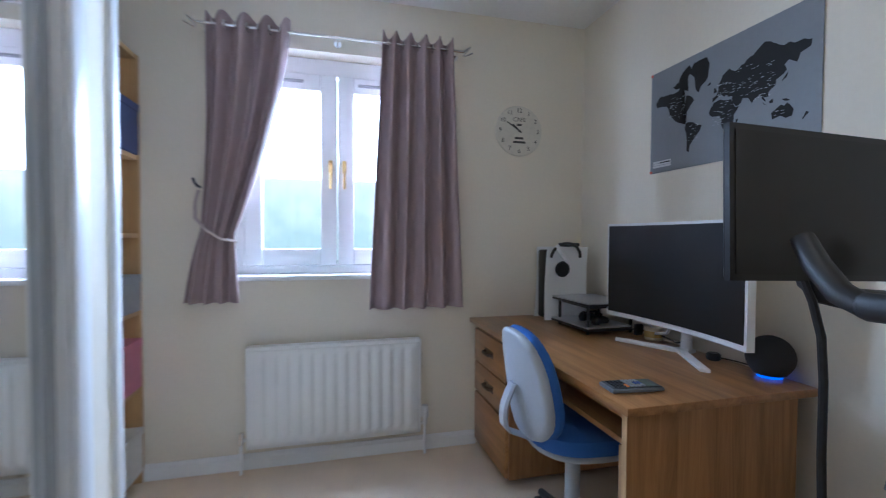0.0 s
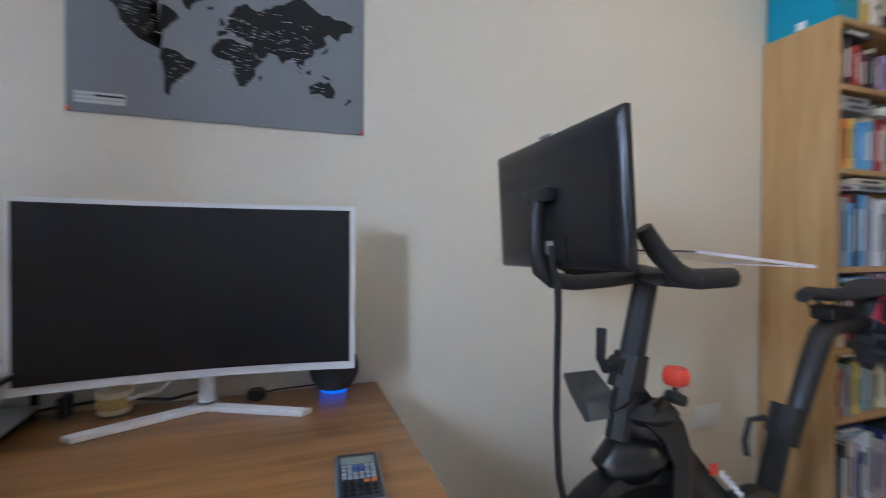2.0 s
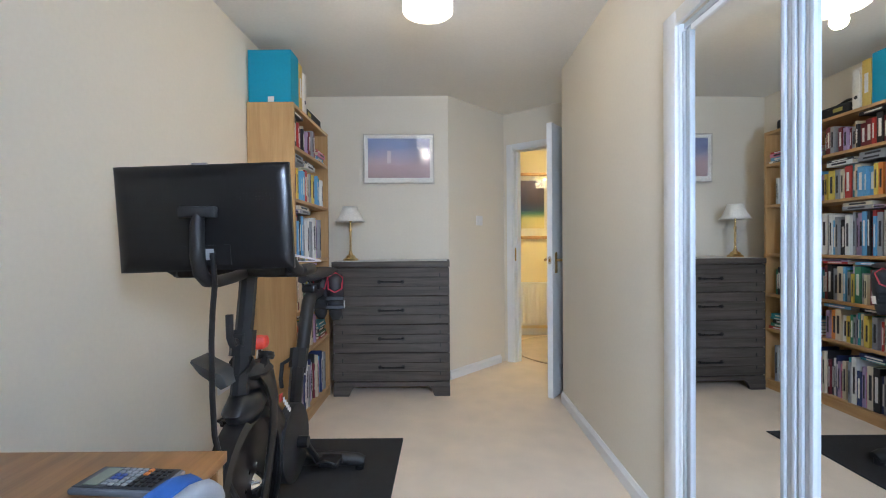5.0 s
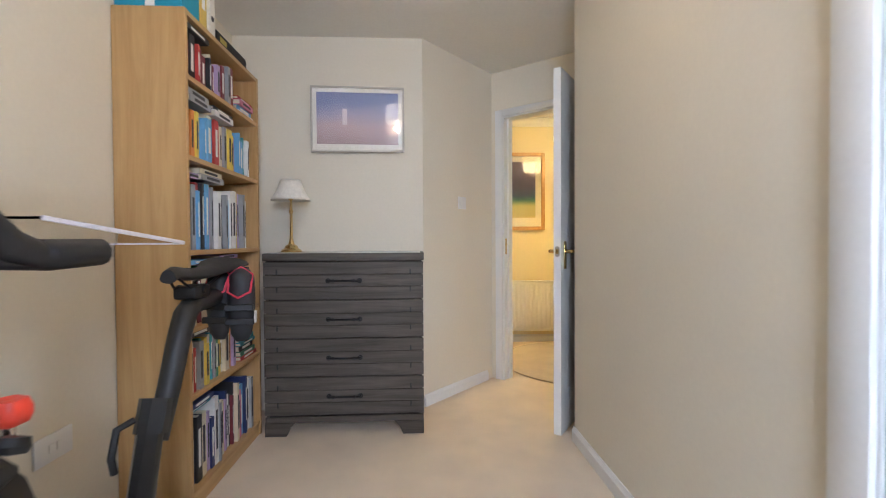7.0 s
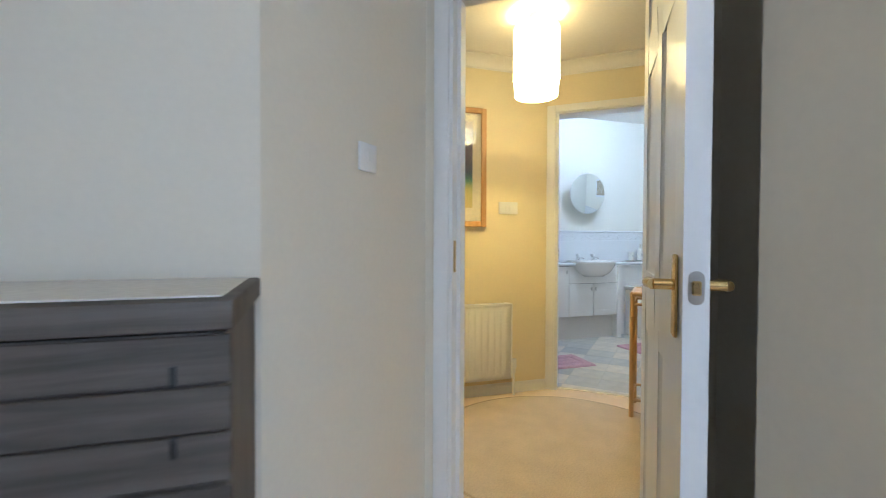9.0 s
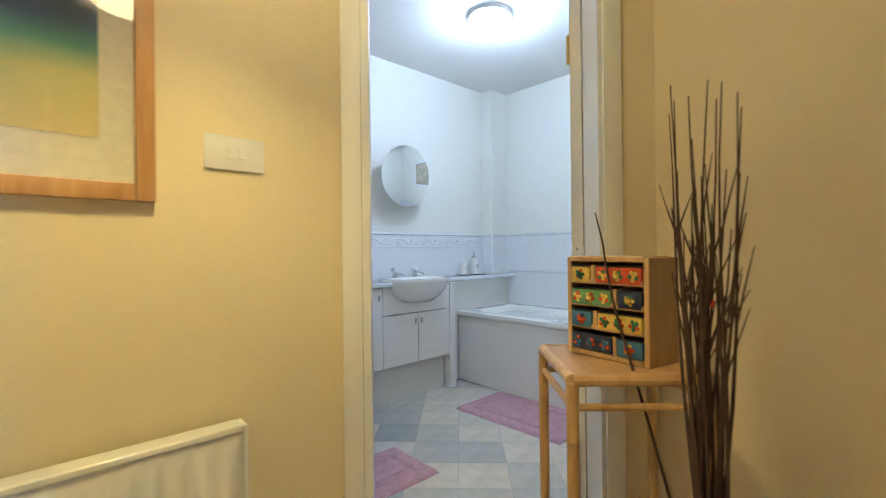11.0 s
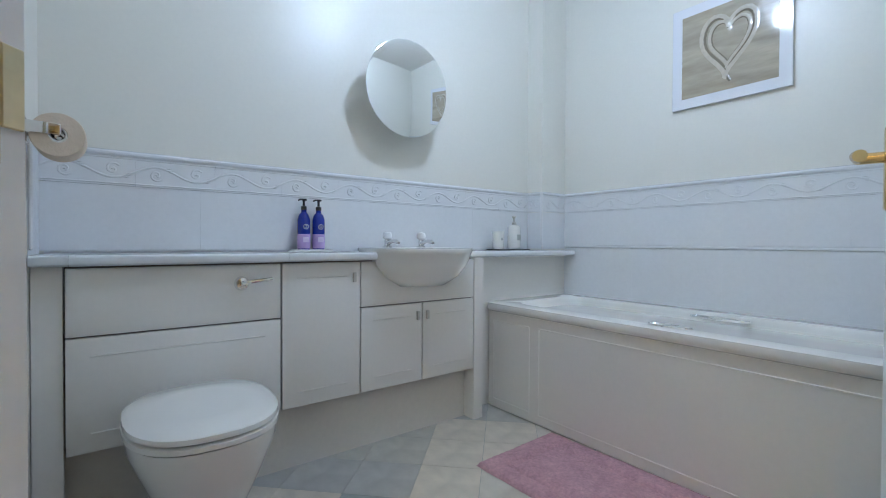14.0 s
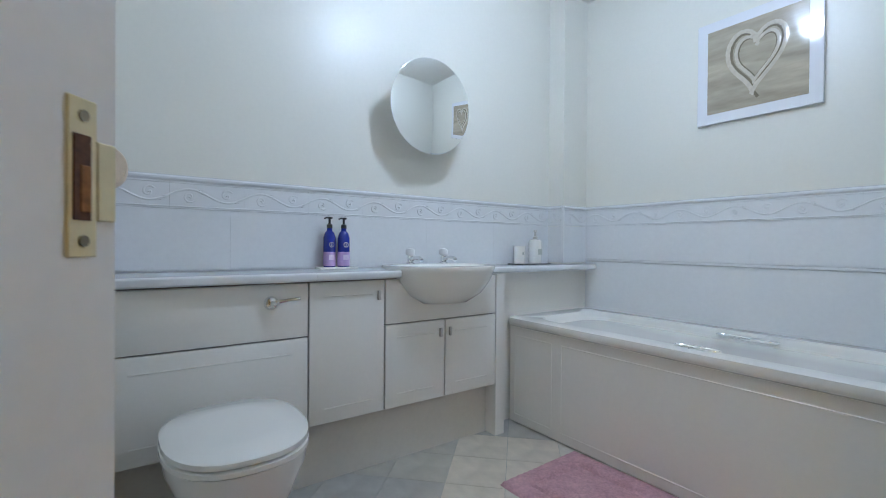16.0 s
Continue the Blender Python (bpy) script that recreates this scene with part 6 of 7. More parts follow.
# ---------------------------------------------------------------- hall
def coving(name, p0, p1, mat=CEILW):
    L = (Vector(p1) - Vector(p0)).length
    bm = bmesh.new()
    prof = [(0, 0), (-0.075, 0), (-0.075, -0.010)] + [(-0.075 + 0.065 * math.sin(q * math.pi / 12), -0.010 - 0.065 * (1 - math.cos(q * math.pi / 12))) for q in range(1, 6)] + [(-0.010, -0.075), (0, -0.085)]
    prism(bm, prof, 0, L)
    m = along(p0, p1, CEIL - 0.001) @ Matrix(((0, 0, 1, 0), (1, 0, 0, 0), (0, 1, 0, 0), (0, 0, 0, 1)))
    return structure(name, bm, mat, "white plaster coving along the hall ceiling", m)


coving("trim", (D0.x + 0.06, HY + 0.001), (B0.x, HY + 0.001))
coving("trim", (B0.x + 0.001, B0.y + 0.001), (B1.x + 0.001, B1.y + 0.001))
coving("trim", (B1.x + 0.001, B1.y), (B1.x + 0.001, -0.3))

pend = thing("pendant_light", pose(0.10, -1.92, 0), "cream paper pendant shade glowing warm in the hall", "pendant light")
PAPER = glow("lit_paper", (1.0, 0.72, 0.28), 3.8, (0.8, 0.7, 0.5))
part("shade", lathe(bmesh.new(), [(0.127, 1.972), (0.128, 1.985), (0.128, 2.255), (0.125, 2.262)], 40, caps=False), PAPER, pend, "glowing cream paper shade", smooth=40)
part("lower_shade", lathe(bmesh.new(), [(0.116, 1.887), (0.118, 1.892), (0.124, 1.966)], 40, caps=False), glow("lit_paper_low", (1.0, 0.82, 0.46), 6.0, (0.8, 0.7, 0.5)), pend, "brighter lower tier of the shade", smooth=40)
for q in range(7):
    part("paper_fold", lathe(bmesh.new(), [(0.1282, 1.975 + q * 0.007), (0.1292, 1.9765 + q * 0.007), (0.1282, 1.978 + q * 0.007)], 40, caps=False), PAPER, pend)
part("flex", cyl(bmesh.new(), (0, 0, 2.24), (0, 0, CEIL - 0.03), 0.004, seg=8), WHITEP, pend)
part("lamp_holder", cyl(bmesh.new(), (0, 0, 2.13), (0, 0, 2.24), 0.02, seg=14), WHITEP, pend)
part("shade_ring", tube(bmesh.new(), [(0.10 * math.cos(q * math.pi / 3), 0.02 * math.sin(q * math.pi / 3), 2.215) for q in range(6)], 0.003, 6, closed=True), WHITEP, pend)
part("ceiling_rose", cyl(bmesh.new(), (0, 0, CEIL - 0.03), (0, 0, CEIL - 0.001), 0.04, seg=24), WHITEP, pend)

PINE = wood("pine_frame", (0.44, 0.24, 0.08), (0.58, 0.35, 0.14), 2, 0.4)
hp = thing("framed_picture", Matrix.Translation((0.47, HY, 1.58)) @ Matrix.Rotation(math.pi, 4, "Z"), "pine-framed abstract landscape on the hall wall", "picture")
HW2, HH2 = 0.33, 0.405
for nm, x0, x1, z0, z1 in (("frame_side", -HW2, -HW2 + 0.038, -HH2, HH2), ("frame_side", HW2 - 0.038, HW2, -HH2, HH2), ("frame_rail", -HW2 + 0.038, HW2 - 0.038, HH2 - 0.038, HH2), ("frame_rail", -HW2 + 0.038, HW2 - 0.038, -HH2, -HH2 + 0.038)):
    part(nm, box(bmesh.new(), x0, x1, -0.026, 0, z0, z1, 0.004, 2), PINE, hp)
part("mount", box(bmesh.new(), -HW2 + 0.03, HW2 - 0.03, -0.012, -0.004, -HH2 + 0.03, HH2 - 0.03), material("cream_mount", (0.72, 0.66, 0.52), 0.8), hp)
part("painting", box(bmesh.new(), -HW2 + 0.10, HW2 - 0.10, -0.0135, -0.012, -HH2 + 0.13, HH2 - 0.095), painted("abstract_landscape", [(0.0, (0.62, 0.50, 0.22)), (0.26, (0.56, 0.52, 0.20)), (0.36, (0.10, 0.26, 0.20)), (0.44, (0.06, 0.10, 0.18)), (0.62, (0.10, 0.085, 0.13)), (1.0, (0.16, 0.13, 0.18))], 2, -0.29, 0.30, wob=0.05), hp)
part("glazing", box(bmesh.new(), -HW2 + 0.036, HW2 - 0.036, -0.0185, -0.017, -HH2 + 0.036, HH2 - 0.036), glass("picture_glass_hall"), hp).visible_shadow = False

bm = bmesh.new()
lathe(bm, [(0.0, 0.0), (0.70, 0.0), (0.71, 0.006), (0.70, 0.013), (0.66, 0.016), (0.0, 0.016)], 72)
RUGM = material("cream_wool_rug", (0.60, 0.50, 0.38), 0.95, vary=0.10, grain=120, bump=0.9, bump_scale=220, blotch=6)
rug = thing("round_rug", pose(0.03, -1.72, 0.0005), "round cream wool rug on the hall carpet", "rug")
part("rug_top", bm, RUGM, rug)
part("binding", tube(bmesh.new(), [(0.712 * math.cos(2 * math.pi * q / 72), 0.712 * math.sin(2 * math.pi * q / 72), 0.007) for q in range(72)], 0.006, 6, closed=True), material("rug_binding", (0.46, 0.37, 0.27), 0.9), rug, "bound edge")

# bamboo table with painted drawers
TC, TU, TV = Vector((-0.775, -2.135, 0)), Vector((-0.72, 0.694, 0)), Vector((0.694, 0.72, 0))
tm = Matrix(((TU.x, TV.x, 0, TC.x), (TU.y, TV.y, 0, TC.y), (0, 0, 1, 0), (0, 0, 0, 1)))
BAMB = wood("bamboo", (0.46, 0.28, 0.10), (0.62, 0.41, 0.18), 2, 0.35)
tab = thing("bamboo_table", tm, "tall square bamboo side table in the hall", "side table")
TS, TZ = 0.32, 0.775
part("tabletop", box(bmesh.new(), 0.01, TS - 0.01, 0.01, TS - 0.01, TZ - 0.016, TZ - 0.004), wood("bamboo_top", (0.44, 0.26, 0.10), (0.56, 0.36, 0.16), 1, 0.4), tab)
for a, b in (((0, 0), (TS, 0)), ((TS, 0), (TS, TS)), ((TS, TS), (0, TS)), ((0, TS), (0, 0))):
    bm = bmesh.new()
    tube(bm, [(a[0] + (b[0] - a[0]) * q / 6, a[1] + (b[1] - a[1]) * q / 6, TZ - 0.014) for q in range(7)], 0.014, 10, radii=[0.015, 0.0135, 0.0145, 0.0135, 0.0145, 0.0135, 0.015])
    part("edge_pole", bm, BAMB, tab)
    for z in (0.70, 0.12):
        part("stretcher", tube(bmesh.new(), [(a[0], a[1], z), (b[0], b[1], z)], 0.009, 8), BAMB, tab)
for x, y in ((0, 0), (TS, 0), (TS, TS), (0, TS)):
    bm = bmesh.new()
    tube(bm, [(x, y, z) for z in (0, 0.18, 0.185, 0.19, 0.40, 0.405, 0.41, 0.62, 0.625, 0.63, TZ - 0.02)], 0.014, 10, radii=[0.0145, 0.014, 0.016, 0.014, 0.014, 0.016, 0.014, 0.014, 0.016, 0.014, 0.0145])
    part("leg", bm, BAMB, tab)

MINI = wood("mini_chest_wood", (0.40, 0.25, 0.10), (0.54, 0.36, 0.16), 2, 0.5)
mini = thing("mini_drawers", Matrix.Translation((-0.765, -2.045, TZ - 0.003)) @ Matrix.Rotation(math.radians(-9), 4, "Z"), "small wooden chest with painted ceramic drawers on the bamboo table", "mini drawers")
ML, MHH, MD = 0.245, 0.265, 0.13
part("back", box(bmesh.new(), -MD, -MD + 0.008, 0, ML, 0, MHH), MINI, mini)
for y0 in (0, ML - 0.014):
    part("side", box(bmesh.new(), -MD + 0.008, 0, y0, y0 + 0.014, 0, MHH, 0.002), MINI, mini)
rowz = [0.012 + q * 0.0605 for q in range(5)]
for z in (0.0, *[r for r in rowz[1:4]], MHH - 0.012):
    part("shelf", box(bmesh.new(), -MD + 0.008, 0.002, 0.014, ML - 0.014, z, z + 0.014, 0.002), MINI, mini)
CER = {k: material("glazed_" + k, c, 0.18, vary=0.12, grain=80) for k, c in (("yellow", (0.62, 0.44, 0.07)), ("red", (0.50, 0.07, 0.02)), ("green", (0.12, 0.28, 0.11)), ("navy", (0.02, 0.03, 0.09)), ("blue", (0.06, 0.17, 0.33)), ("leaf", (0.04, 0.16, 0.07)))}
for r, cells in enumerate(((("navy", 0.0, 0.60, "blue", "red"), ("blue", 0.66, 1.0, "red", "yellow")), (("blue", 0.0, 0.32, "red", "navy"), ("yellow", 0.40, 1.0, "leaf", "red")), (("green", 0.0, 0.60, "yellow", "red"), ("navy", 0.68, 1.0, "yellow", "leaf")), (("yellow", 0.0, 0.30, "leaf", "red"), ("red", 0.38, 1.0, "yellow", "leaf")))):
    for c, f0, f1, k1, k2 in cells:
        y0, y1 = 0.016 + f0 * (ML - 0.032), 0.016 + f1 * (ML - 0.032)
        z0 = rowz[r] + 0.004
        dr = part("drawer", box(bmesh.new(), -MD + 0.012, 0.004, y0 + 0.002, y1 - 0.002, z0, z0 + 0.042, 0.003, 2), CER[c], mini, "painted ceramic drawer front")
        if f0 == 0.0:
            part("divider", box(bmesh.new(), -MD + 0.008, 0.002, y1 + 0.001, y1 + (0.06 if f1 < 0.4 or f1 > 0.59 else 0.04) * (ML - 0.032), z0 - 0.003, z0 + 0.047, 0.002), MINI, mini)
        n = 1 if f1 - f0 < 0.4 else 3
        for q in range(n):
            yc, zc = y0 + (y1 - y0) * (q + 0.5) / n, z0 + 0.021
            for p in range(5):
                a = 2 * math.pi * p / 5 + q
                part("painted_petal", lathe(bmesh.new(), [(0.0055, 0.0), (0.005, 0.0015), (0.0, 0.002)], 8, Matrix.Translation((0.004, yc + 0.010 * math.cos(a), zc + 0.010 * math.sin(a))) @ Matrix.Rotation(math.pi / 2, 4, "Y")), CER[k2 if (p + q) % 2 else k1], dr)
            part("knob" if q == n // 2 else "painted_dot", lathe(bmesh.new(), [(0.006, 0.0), (0.009, 0.006), (0.005, 0.011), (0.0, 0.012)] if q == n // 2 else [(0.006, 0), (0.004, 0.002), (0.0, 0.0025)], 12, Matrix.Translation((0.004, yc, zc)) @ Matrix.Rotation(math.pi / 2, 4, "Y")), CER[k1], dr)
        # black strip stands in for the shade in the slit above the drawer
        part("drawer_gap_shade", box(bmesh.new(), -0.03, 0.0005, y0, y1, z0 + 0.043, z0 + 0.0455), BLACK, mini)

vase = thing("terracotta_vase", pose(-0.66, -1.66, 0.0), "brown terracotta floor vase in the hall corner", "vase")
part("body", lathe(bmesh.new(), [(0.05, 0), (0.06, 0.01), (0.085, 0.08), (0.095, 0.16), (0.088, 0.24), (0.06, 0.30), (0.05, 0.325), (0.062, 0.345), (0.066, 0.35), (0.058, 0.35), (0.045, 0.33), (0.0, 0.30)], 32), material("terracotta", (0.26, 0.105, 0.05), 0.55, vary=0.15, grain=30, bump=0.3, bump_scale=60), vase)
for z, r in ((0.20, 0.0945), (0.265, 0.079)):
    part("incised_ring", tube(bmesh.new(), [(r * math.cos(2 * math.pi * q / 32), r * math.sin(2 * math.pi * q / 32), z) for q in range(32)], 0.004, 6, closed=True), material("pale_slip", (0.42, 0.22, 0.12), 0.6), vase)
TWIG = material("dark_twig", (0.055, 0.028, 0.018), 0.8, vary=0.25)
rnd = random.Random(8)
tw = thing("dried_twigs", pose(-0.66, -1.66, 0.305), "bundle of dark dried twigs standing in the vase", "twigs")
part("twig", tube(bmesh.new(), [(0.01, -0.01, 0.0), (-0.02, -0.12, 0.33), (-0.045, -0.215, 0.60), (-0.06, -0.245, 0.70), (-0.075, -0.262, 0.77), (-0.09, -0.29, 0.85)], 0.003, 6, radii=[0.0038, 0.0034, 0.0030, 0.0027, 0.0023, 0.0014]), TWIG, tw)
for k in range(26):
    a, lean = rnd.uniform(0, 2 * math.pi), rnd.uniform(0.01, 0.10)
    if k < 9:
        a, lean = math.radians(rnd.uniform(190, 260)), rnd.uniform(0.08, 0.20)
    L = rnd.uniform(0.75, 1.12)
    pts, rad = [], []
    for q in range(8):
        f = q / 7
        pts.append((0.02 * math.cos(a * 3) + lean * f ** 1.3 * math.cos(a) + 0.010 * math.sin(7 * f + k), 0.02 * math.sin(a * 3) + lean * f ** 1.3 * math.sin(a) + 0.010 * math.cos(6 * f + k), L * f))
        rad.append(0.0052 * (1 - 0.75 * f))
    br = part("twig", tube(bmesh.new(), pts, 0.005, 5, radii=rad), TWIG, tw)
    for b in range(2):
        p = Vector(pts[4 + b])
        d = Vector((rnd.uniform(-0.05, 0.05), rnd.uniform(-0.05, 0.05), rnd.uniform(0.10, 0.18)))
        part("side_shoot", tube(bmesh.new(), [p, p + d * 0.5 + Vector((0.005, 0, 0)), p + d], 0.002, 4, radii=[0.0025, 0.002, 0.001]), TWIG, br)
    if k in (2, 5, 7):
        part("red_berry", lathe(bmesh.new(), [(0.0, -0.012), (0.006, -0.004), (0.006, 0.004), (0.0, 0.012)], 8, Matrix.Translation(pts[5])), material("red_berry", (0.55, 0.05, 0.02), 0.4), br)


# ---------------------------------------------------------------- bathroom walls
TILEW = material("white_wall_tile", (0.80, 0.81, 0.82), 0.16, vary=0.015, bump=0.02, bump_scale=8)
BORD = material("white_border_tile", (0.80, 0.81, 0.82), 0.12, vary=0.0)
TT = 0.007


def tile_field(parent, p0, p1, z0, z1, w, h):
    """Wall tiles with recessed joints along the inner face p0 to p1; the room lies to the right of that way."""
    L = (Vector(p1) - Vector(p0)).length
    m = along(p0, p1)
    nx, nz = max(1, round(L / w)), max(1, round((z1 - z0) / h))
    sx, sz = L / nx, (z1 - z0) / nz
    bm = box(bmesh.new(), 0.0001, sx - 0.0001, -TT, -0.0005, 0.0001, sz - 0.0001)
    me = mesh_of("tile", bm, TILEW)
    for i in range(nx):
        for j in range(nz):
            ob = new("tile", me)
            ob.parent = parent
            ob.matrix_world = m @ Matrix.Translation((i * sx, 0, z0 + j * sz))


def border(parent, p0, p1, z0, z1, w=0.25):
    """Border tiles with a raised scroll, and a bead above."""
    L = (Vector(p1) - Vector(p0)).length
    m = along(p0, p1)
    n = max(1, round(L / w))
    sx, hh = L / n, z1 - z0
    bm = box(bmesh.new(), 0.0001, sx - 0.0001, -TT, -0.0005, 0, hh)
    for zz in (0.008, hh - 0.006):
        tube(bm, [(0.001, -TT, zz), (sx - 0.001, -TT, zz)], 0.0028, 6)
    amp, zc = hh * 0.22, hh * 0.5
    tube(bm, [(sx * q / 24, -TT + 0.0005, zc + amp * math.sin(2 * math.pi * q / 24)) for q in range(25)], 0.0042, 6)
    for cx, sg in ((0.25, -1), (0.75, 1)):
        tube(bm, [(sx * cx + (0.022 - 0.0013 * q) * math.cos(sg * (0.5 * q + 0.6)), -TT + 0.0005, zc + sg * 0.006 + (0.022 - 0.0013 * q) * math.sin(sg * (0.5 * q + 0.6))) for q in range(15)], 0.004, 5)
        lathe(bm, [(0.0, -0.003), (0.006, 0.0), (0.0, 0.003)], 8, Matrix.Translation((sx * cx, -TT, zc + sg * 0.006)))
        for q in range(3):
            lathe(bm, [(0.0, -0.002), (0.005, 0.0), (0.0, 0.002)], 6, Matrix.Translation((sx * (cx + 0.14) + 0.006 * q, -TT, zc - sg * (0.02 - 0.007 * q))) @ Matrix.Diagonal((1.8, 1, 0.8, 1)))
    me = mesh_of("border_tile", bm, BORD, 50)
    for i in range(n):
        ob = new("border_tile", me)
        ob.parent = parent
        ob.matrix_world = m @ Matrix.Translation((i * sx, 0, z0))
    bm = bmesh.new()
    prism(bm, [(0, 0), (-TT - 0.001, 0), (-TT - 0.009, 0.006), (-TT - 0.010, 0.012), (-TT - 0.005, 0.019), (0, 0.022)], 0, L)
    ob = part("bead_tile", bm, BORD, parent)
    ob.matrix_world = m @ Matrix.Translation((0, 0, z1)) @ Matrix(((0, 0, 1, 0), (1, 0, 0, 0), (0, 1, 0, 0), (0, 0, 0, 1)))


wt1 = structure("tiling_basin_wall", box(bmesh.new(), QX + 0.002, BX1 - 0.012, BY0, BY0 + 0.0015, 0.50, 1.195), material("tile_grout", (0.79, 0.80, 0.81), 0.4), "white tiled splashback with a scroll border")
for p0, p1 in (((BX1 - 0.001, BY0 + 0.001), (QX + 0.008, BY0 + 0.001)), ((QX + 0.001, BY0 + 0.009), (QX + 0.001, QY)), ((QX, QY + 0.001), (BX0 + 0.009, QY + 0.001))):
    tile_field(wt1, p0, p1, 0.855, 1.075, 0.45, 0.22)
    border(wt1, p0, p1, 1.078, 1.178)
part("trim_strip", box(bmesh.new(), QX - 0.004, QX + 0.012, QY - 0.004, QY + 0.012, 0.853, 1.20, 0.006, 2), WHITEP, wt1, "white plastic tile trim")
part("corner_sealant", box(bmesh.new(), BX0 + 0.001, BX0 + 0.011, QY + 0.001, QY + 0.011, 0.56, 1.19, 0.004), WHITEP, wt1, "white corner sealant")
wt2 = structure("tiling_bath_wall", box(bmesh.new(), BX0, BX0 + 0.0015, QY + 0.002, BY1 - 0.012, 0.50, 1.195), material("tile_grout_bath", (0.79, 0.80, 0.81), 0.4), "white tiled wall above the bath with a scroll border")
tile_field(wt2, (BX0 + 0.001, QY + 0.01), (BX0 + 0.001, BY1 - 0.01), 0.535, 0.86, 0.45, 0.33)
tile_field(wt2, (BX0 + 0.001, QY + 0.01), (BX0 + 0.001, BY1 - 0.01), 0.880, 1.075, 0.45, 0.20)
border(wt2, (BX0 + 0.001, QY + 0.01), (BX0 + 0.001, BY1 - 0.01), 1.078, 1.178)
part("dado_bead", box(bmesh.new(), BX0 + 0.001, BX0 + 0.014, QY + 0.01, BY1 - 0.01, 0.862, 0.878, 0.005, 2), BORD, wt2)
wt3 = structure("tiling_side_wall", box(bmesh.new(), BX1 - 0.0015, BX1, BY0 + 0.012, -3.80, 0.80, 1.195), material("tile_grout_side", (0.79, 0.80, 0.81), 0.4), "white tiled return beside the toilet")
part("trim_strip", box(bmesh.new(), BX1 - 0.012, BX1 - 0.0015, -3.815, -3.80, 0.86, 1.20, 0.004), WHITEP, wt3)

# floor tiles, laid diagonally
poly = [Vector(p) for p in ((BX0 + 0.002, BY0 + 0.002), (BX1 - 0.002, BY0 + 0.002), (BX1 - 0.002, -2.60), (-0.42, -2.555), (-1.00, -2.095), (-1.06, BY1 - 0.002), (BX0 + 0.002, BY1 - 0.002))]


def clip(pts, poly):
    for a, b in zip(poly, poly[1:] + poly[:1]):
        d = b - a
        inside = lambda p: d.x * (p.y - a.y) - d.y * (p.x - a.x) >= -1e-9
        out = []
        for p, q in zip(pts, pts[1:] + pts[:1]):
            if inside(p):
                out.append(p)
            if inside(p) != inside(q):
                e = q - p
                k = (d.x * (a.y - p.y) - d.y * (a.x - p.x)) / (d.x * e.y - d.y * e.x)
                out.append(p + e * k)
        pts = out
        if len(pts) < 3:
            return []
    return pts


FT = [material("vinyl_tile_%s" % n, c, 0.35, vary=0.10, grain=14, bump=0.04, bump_scale=40, blotch=5) for n, c in (("cream", (0.66, 0.60, 0.50)), ("pale", (0.60, 0.565, 0.49)), ("grey", (0.47, 0.46, 0.43)), ("slate", (0.36, 0.37, 0.36)), ("sage", (0.52, 0.50, 0.44)))]
rnd = random.Random(21)
S = 0.238
ux, uy = Vector((0.7071, 0.7071)), Vector((-0.7071, 0.7071))
for i in range(-16, 17):
    for j in range(-16, 17):
        c = Vector((-1.7, -3.1)) + ux * (i * S + (j % 2) * 0.0) + uy * (j * S)
        q = [c + ux * a + uy * b for a, b in ((0.001, 0.001), (S - 0.001, 0.001), (S - 0.001, S - 0.001), (0.001, S - 0.001))]
        q = clip(q, poly)
        if len(q) < 3:
            continue
        cx, cy = sum(p.x for p in q) / len(q), sum(p.y for p in q) / len(q)
        bm = bmesh.new()
        prism(bm, [(p.x - cx, p.y - cy) for p in q], 0.0, 0.0035)
        t = part("floor_tile", bm, FT[rnd.choice((0, 0, 1, 2, 2, 3, 4))], bath_floor)
        t.location = (cx, cy, 0.003)
structure("door_threshold", box(bmesh.new(), BS0 + 0.02, BS1 - 0.02, 0.028, 0.062, 0.0, 0.010, 0.003), material("brass_threshold", (0.62, 0.55, 0.40), 0.3, 0.9), "metal threshold strip in the bathroom doorway", along(B0, B1))


# ---------------------------------------------------------------- fitted units
FY = -3.82
PLZ = 0.262


def shaker(bm, x0, x1, z0, z1, y=0.0, t=0.018):
    """A moulded door front with a routed frame, face at y + t."""
    box(bm, x0, x1, y, y + t, z0, z1, 0.002, 2)
    e = 0.055
    for a0, a1, b0, b1 in ((x0 + e, x1 - e, z1 - e - 0.0025, z1 - e + 0.0025), (x0 + e, x1 - e, z0 + e - 0.0025, z0 + e + 0.0025)):
        box(bm, a0, a1, y + t - 0.001, y + t + 0.0022, b0, b1, 0.001)
    return bm


# carcass darkened to paint in the shade of the gaps between fronts
CARC = material("gap_shade_grey", (0.20, 0.18, 0.16), 0.7)


def unit(x0, x1, label):
    ob = thing("bathroom_cabinet", pose(0, FY - 0.018, 0), label, "bathroom cabinet", "fitted bathroom units")
    part("carcass", box(bmesh.new(), x0 + 0.001, x1 - 0.001, -0.22, -0.004, PLZ, 0.812), CARC, ob)
    return ob


GRIPM = material("satin_nickel", (0.62, 0.60, 0.56), 0.3, 1.0, vary=0.0)


def tab_handle(parent, x, z):
    bm = bmesh.new()
    box(bm, x - 0.007, x + 0.007, 0.018, 0.030, z - 0.020, z + 0.020, 0.003, 2)
    part("handle", bm, GRIPM, parent, "small satin nickel tab handle")


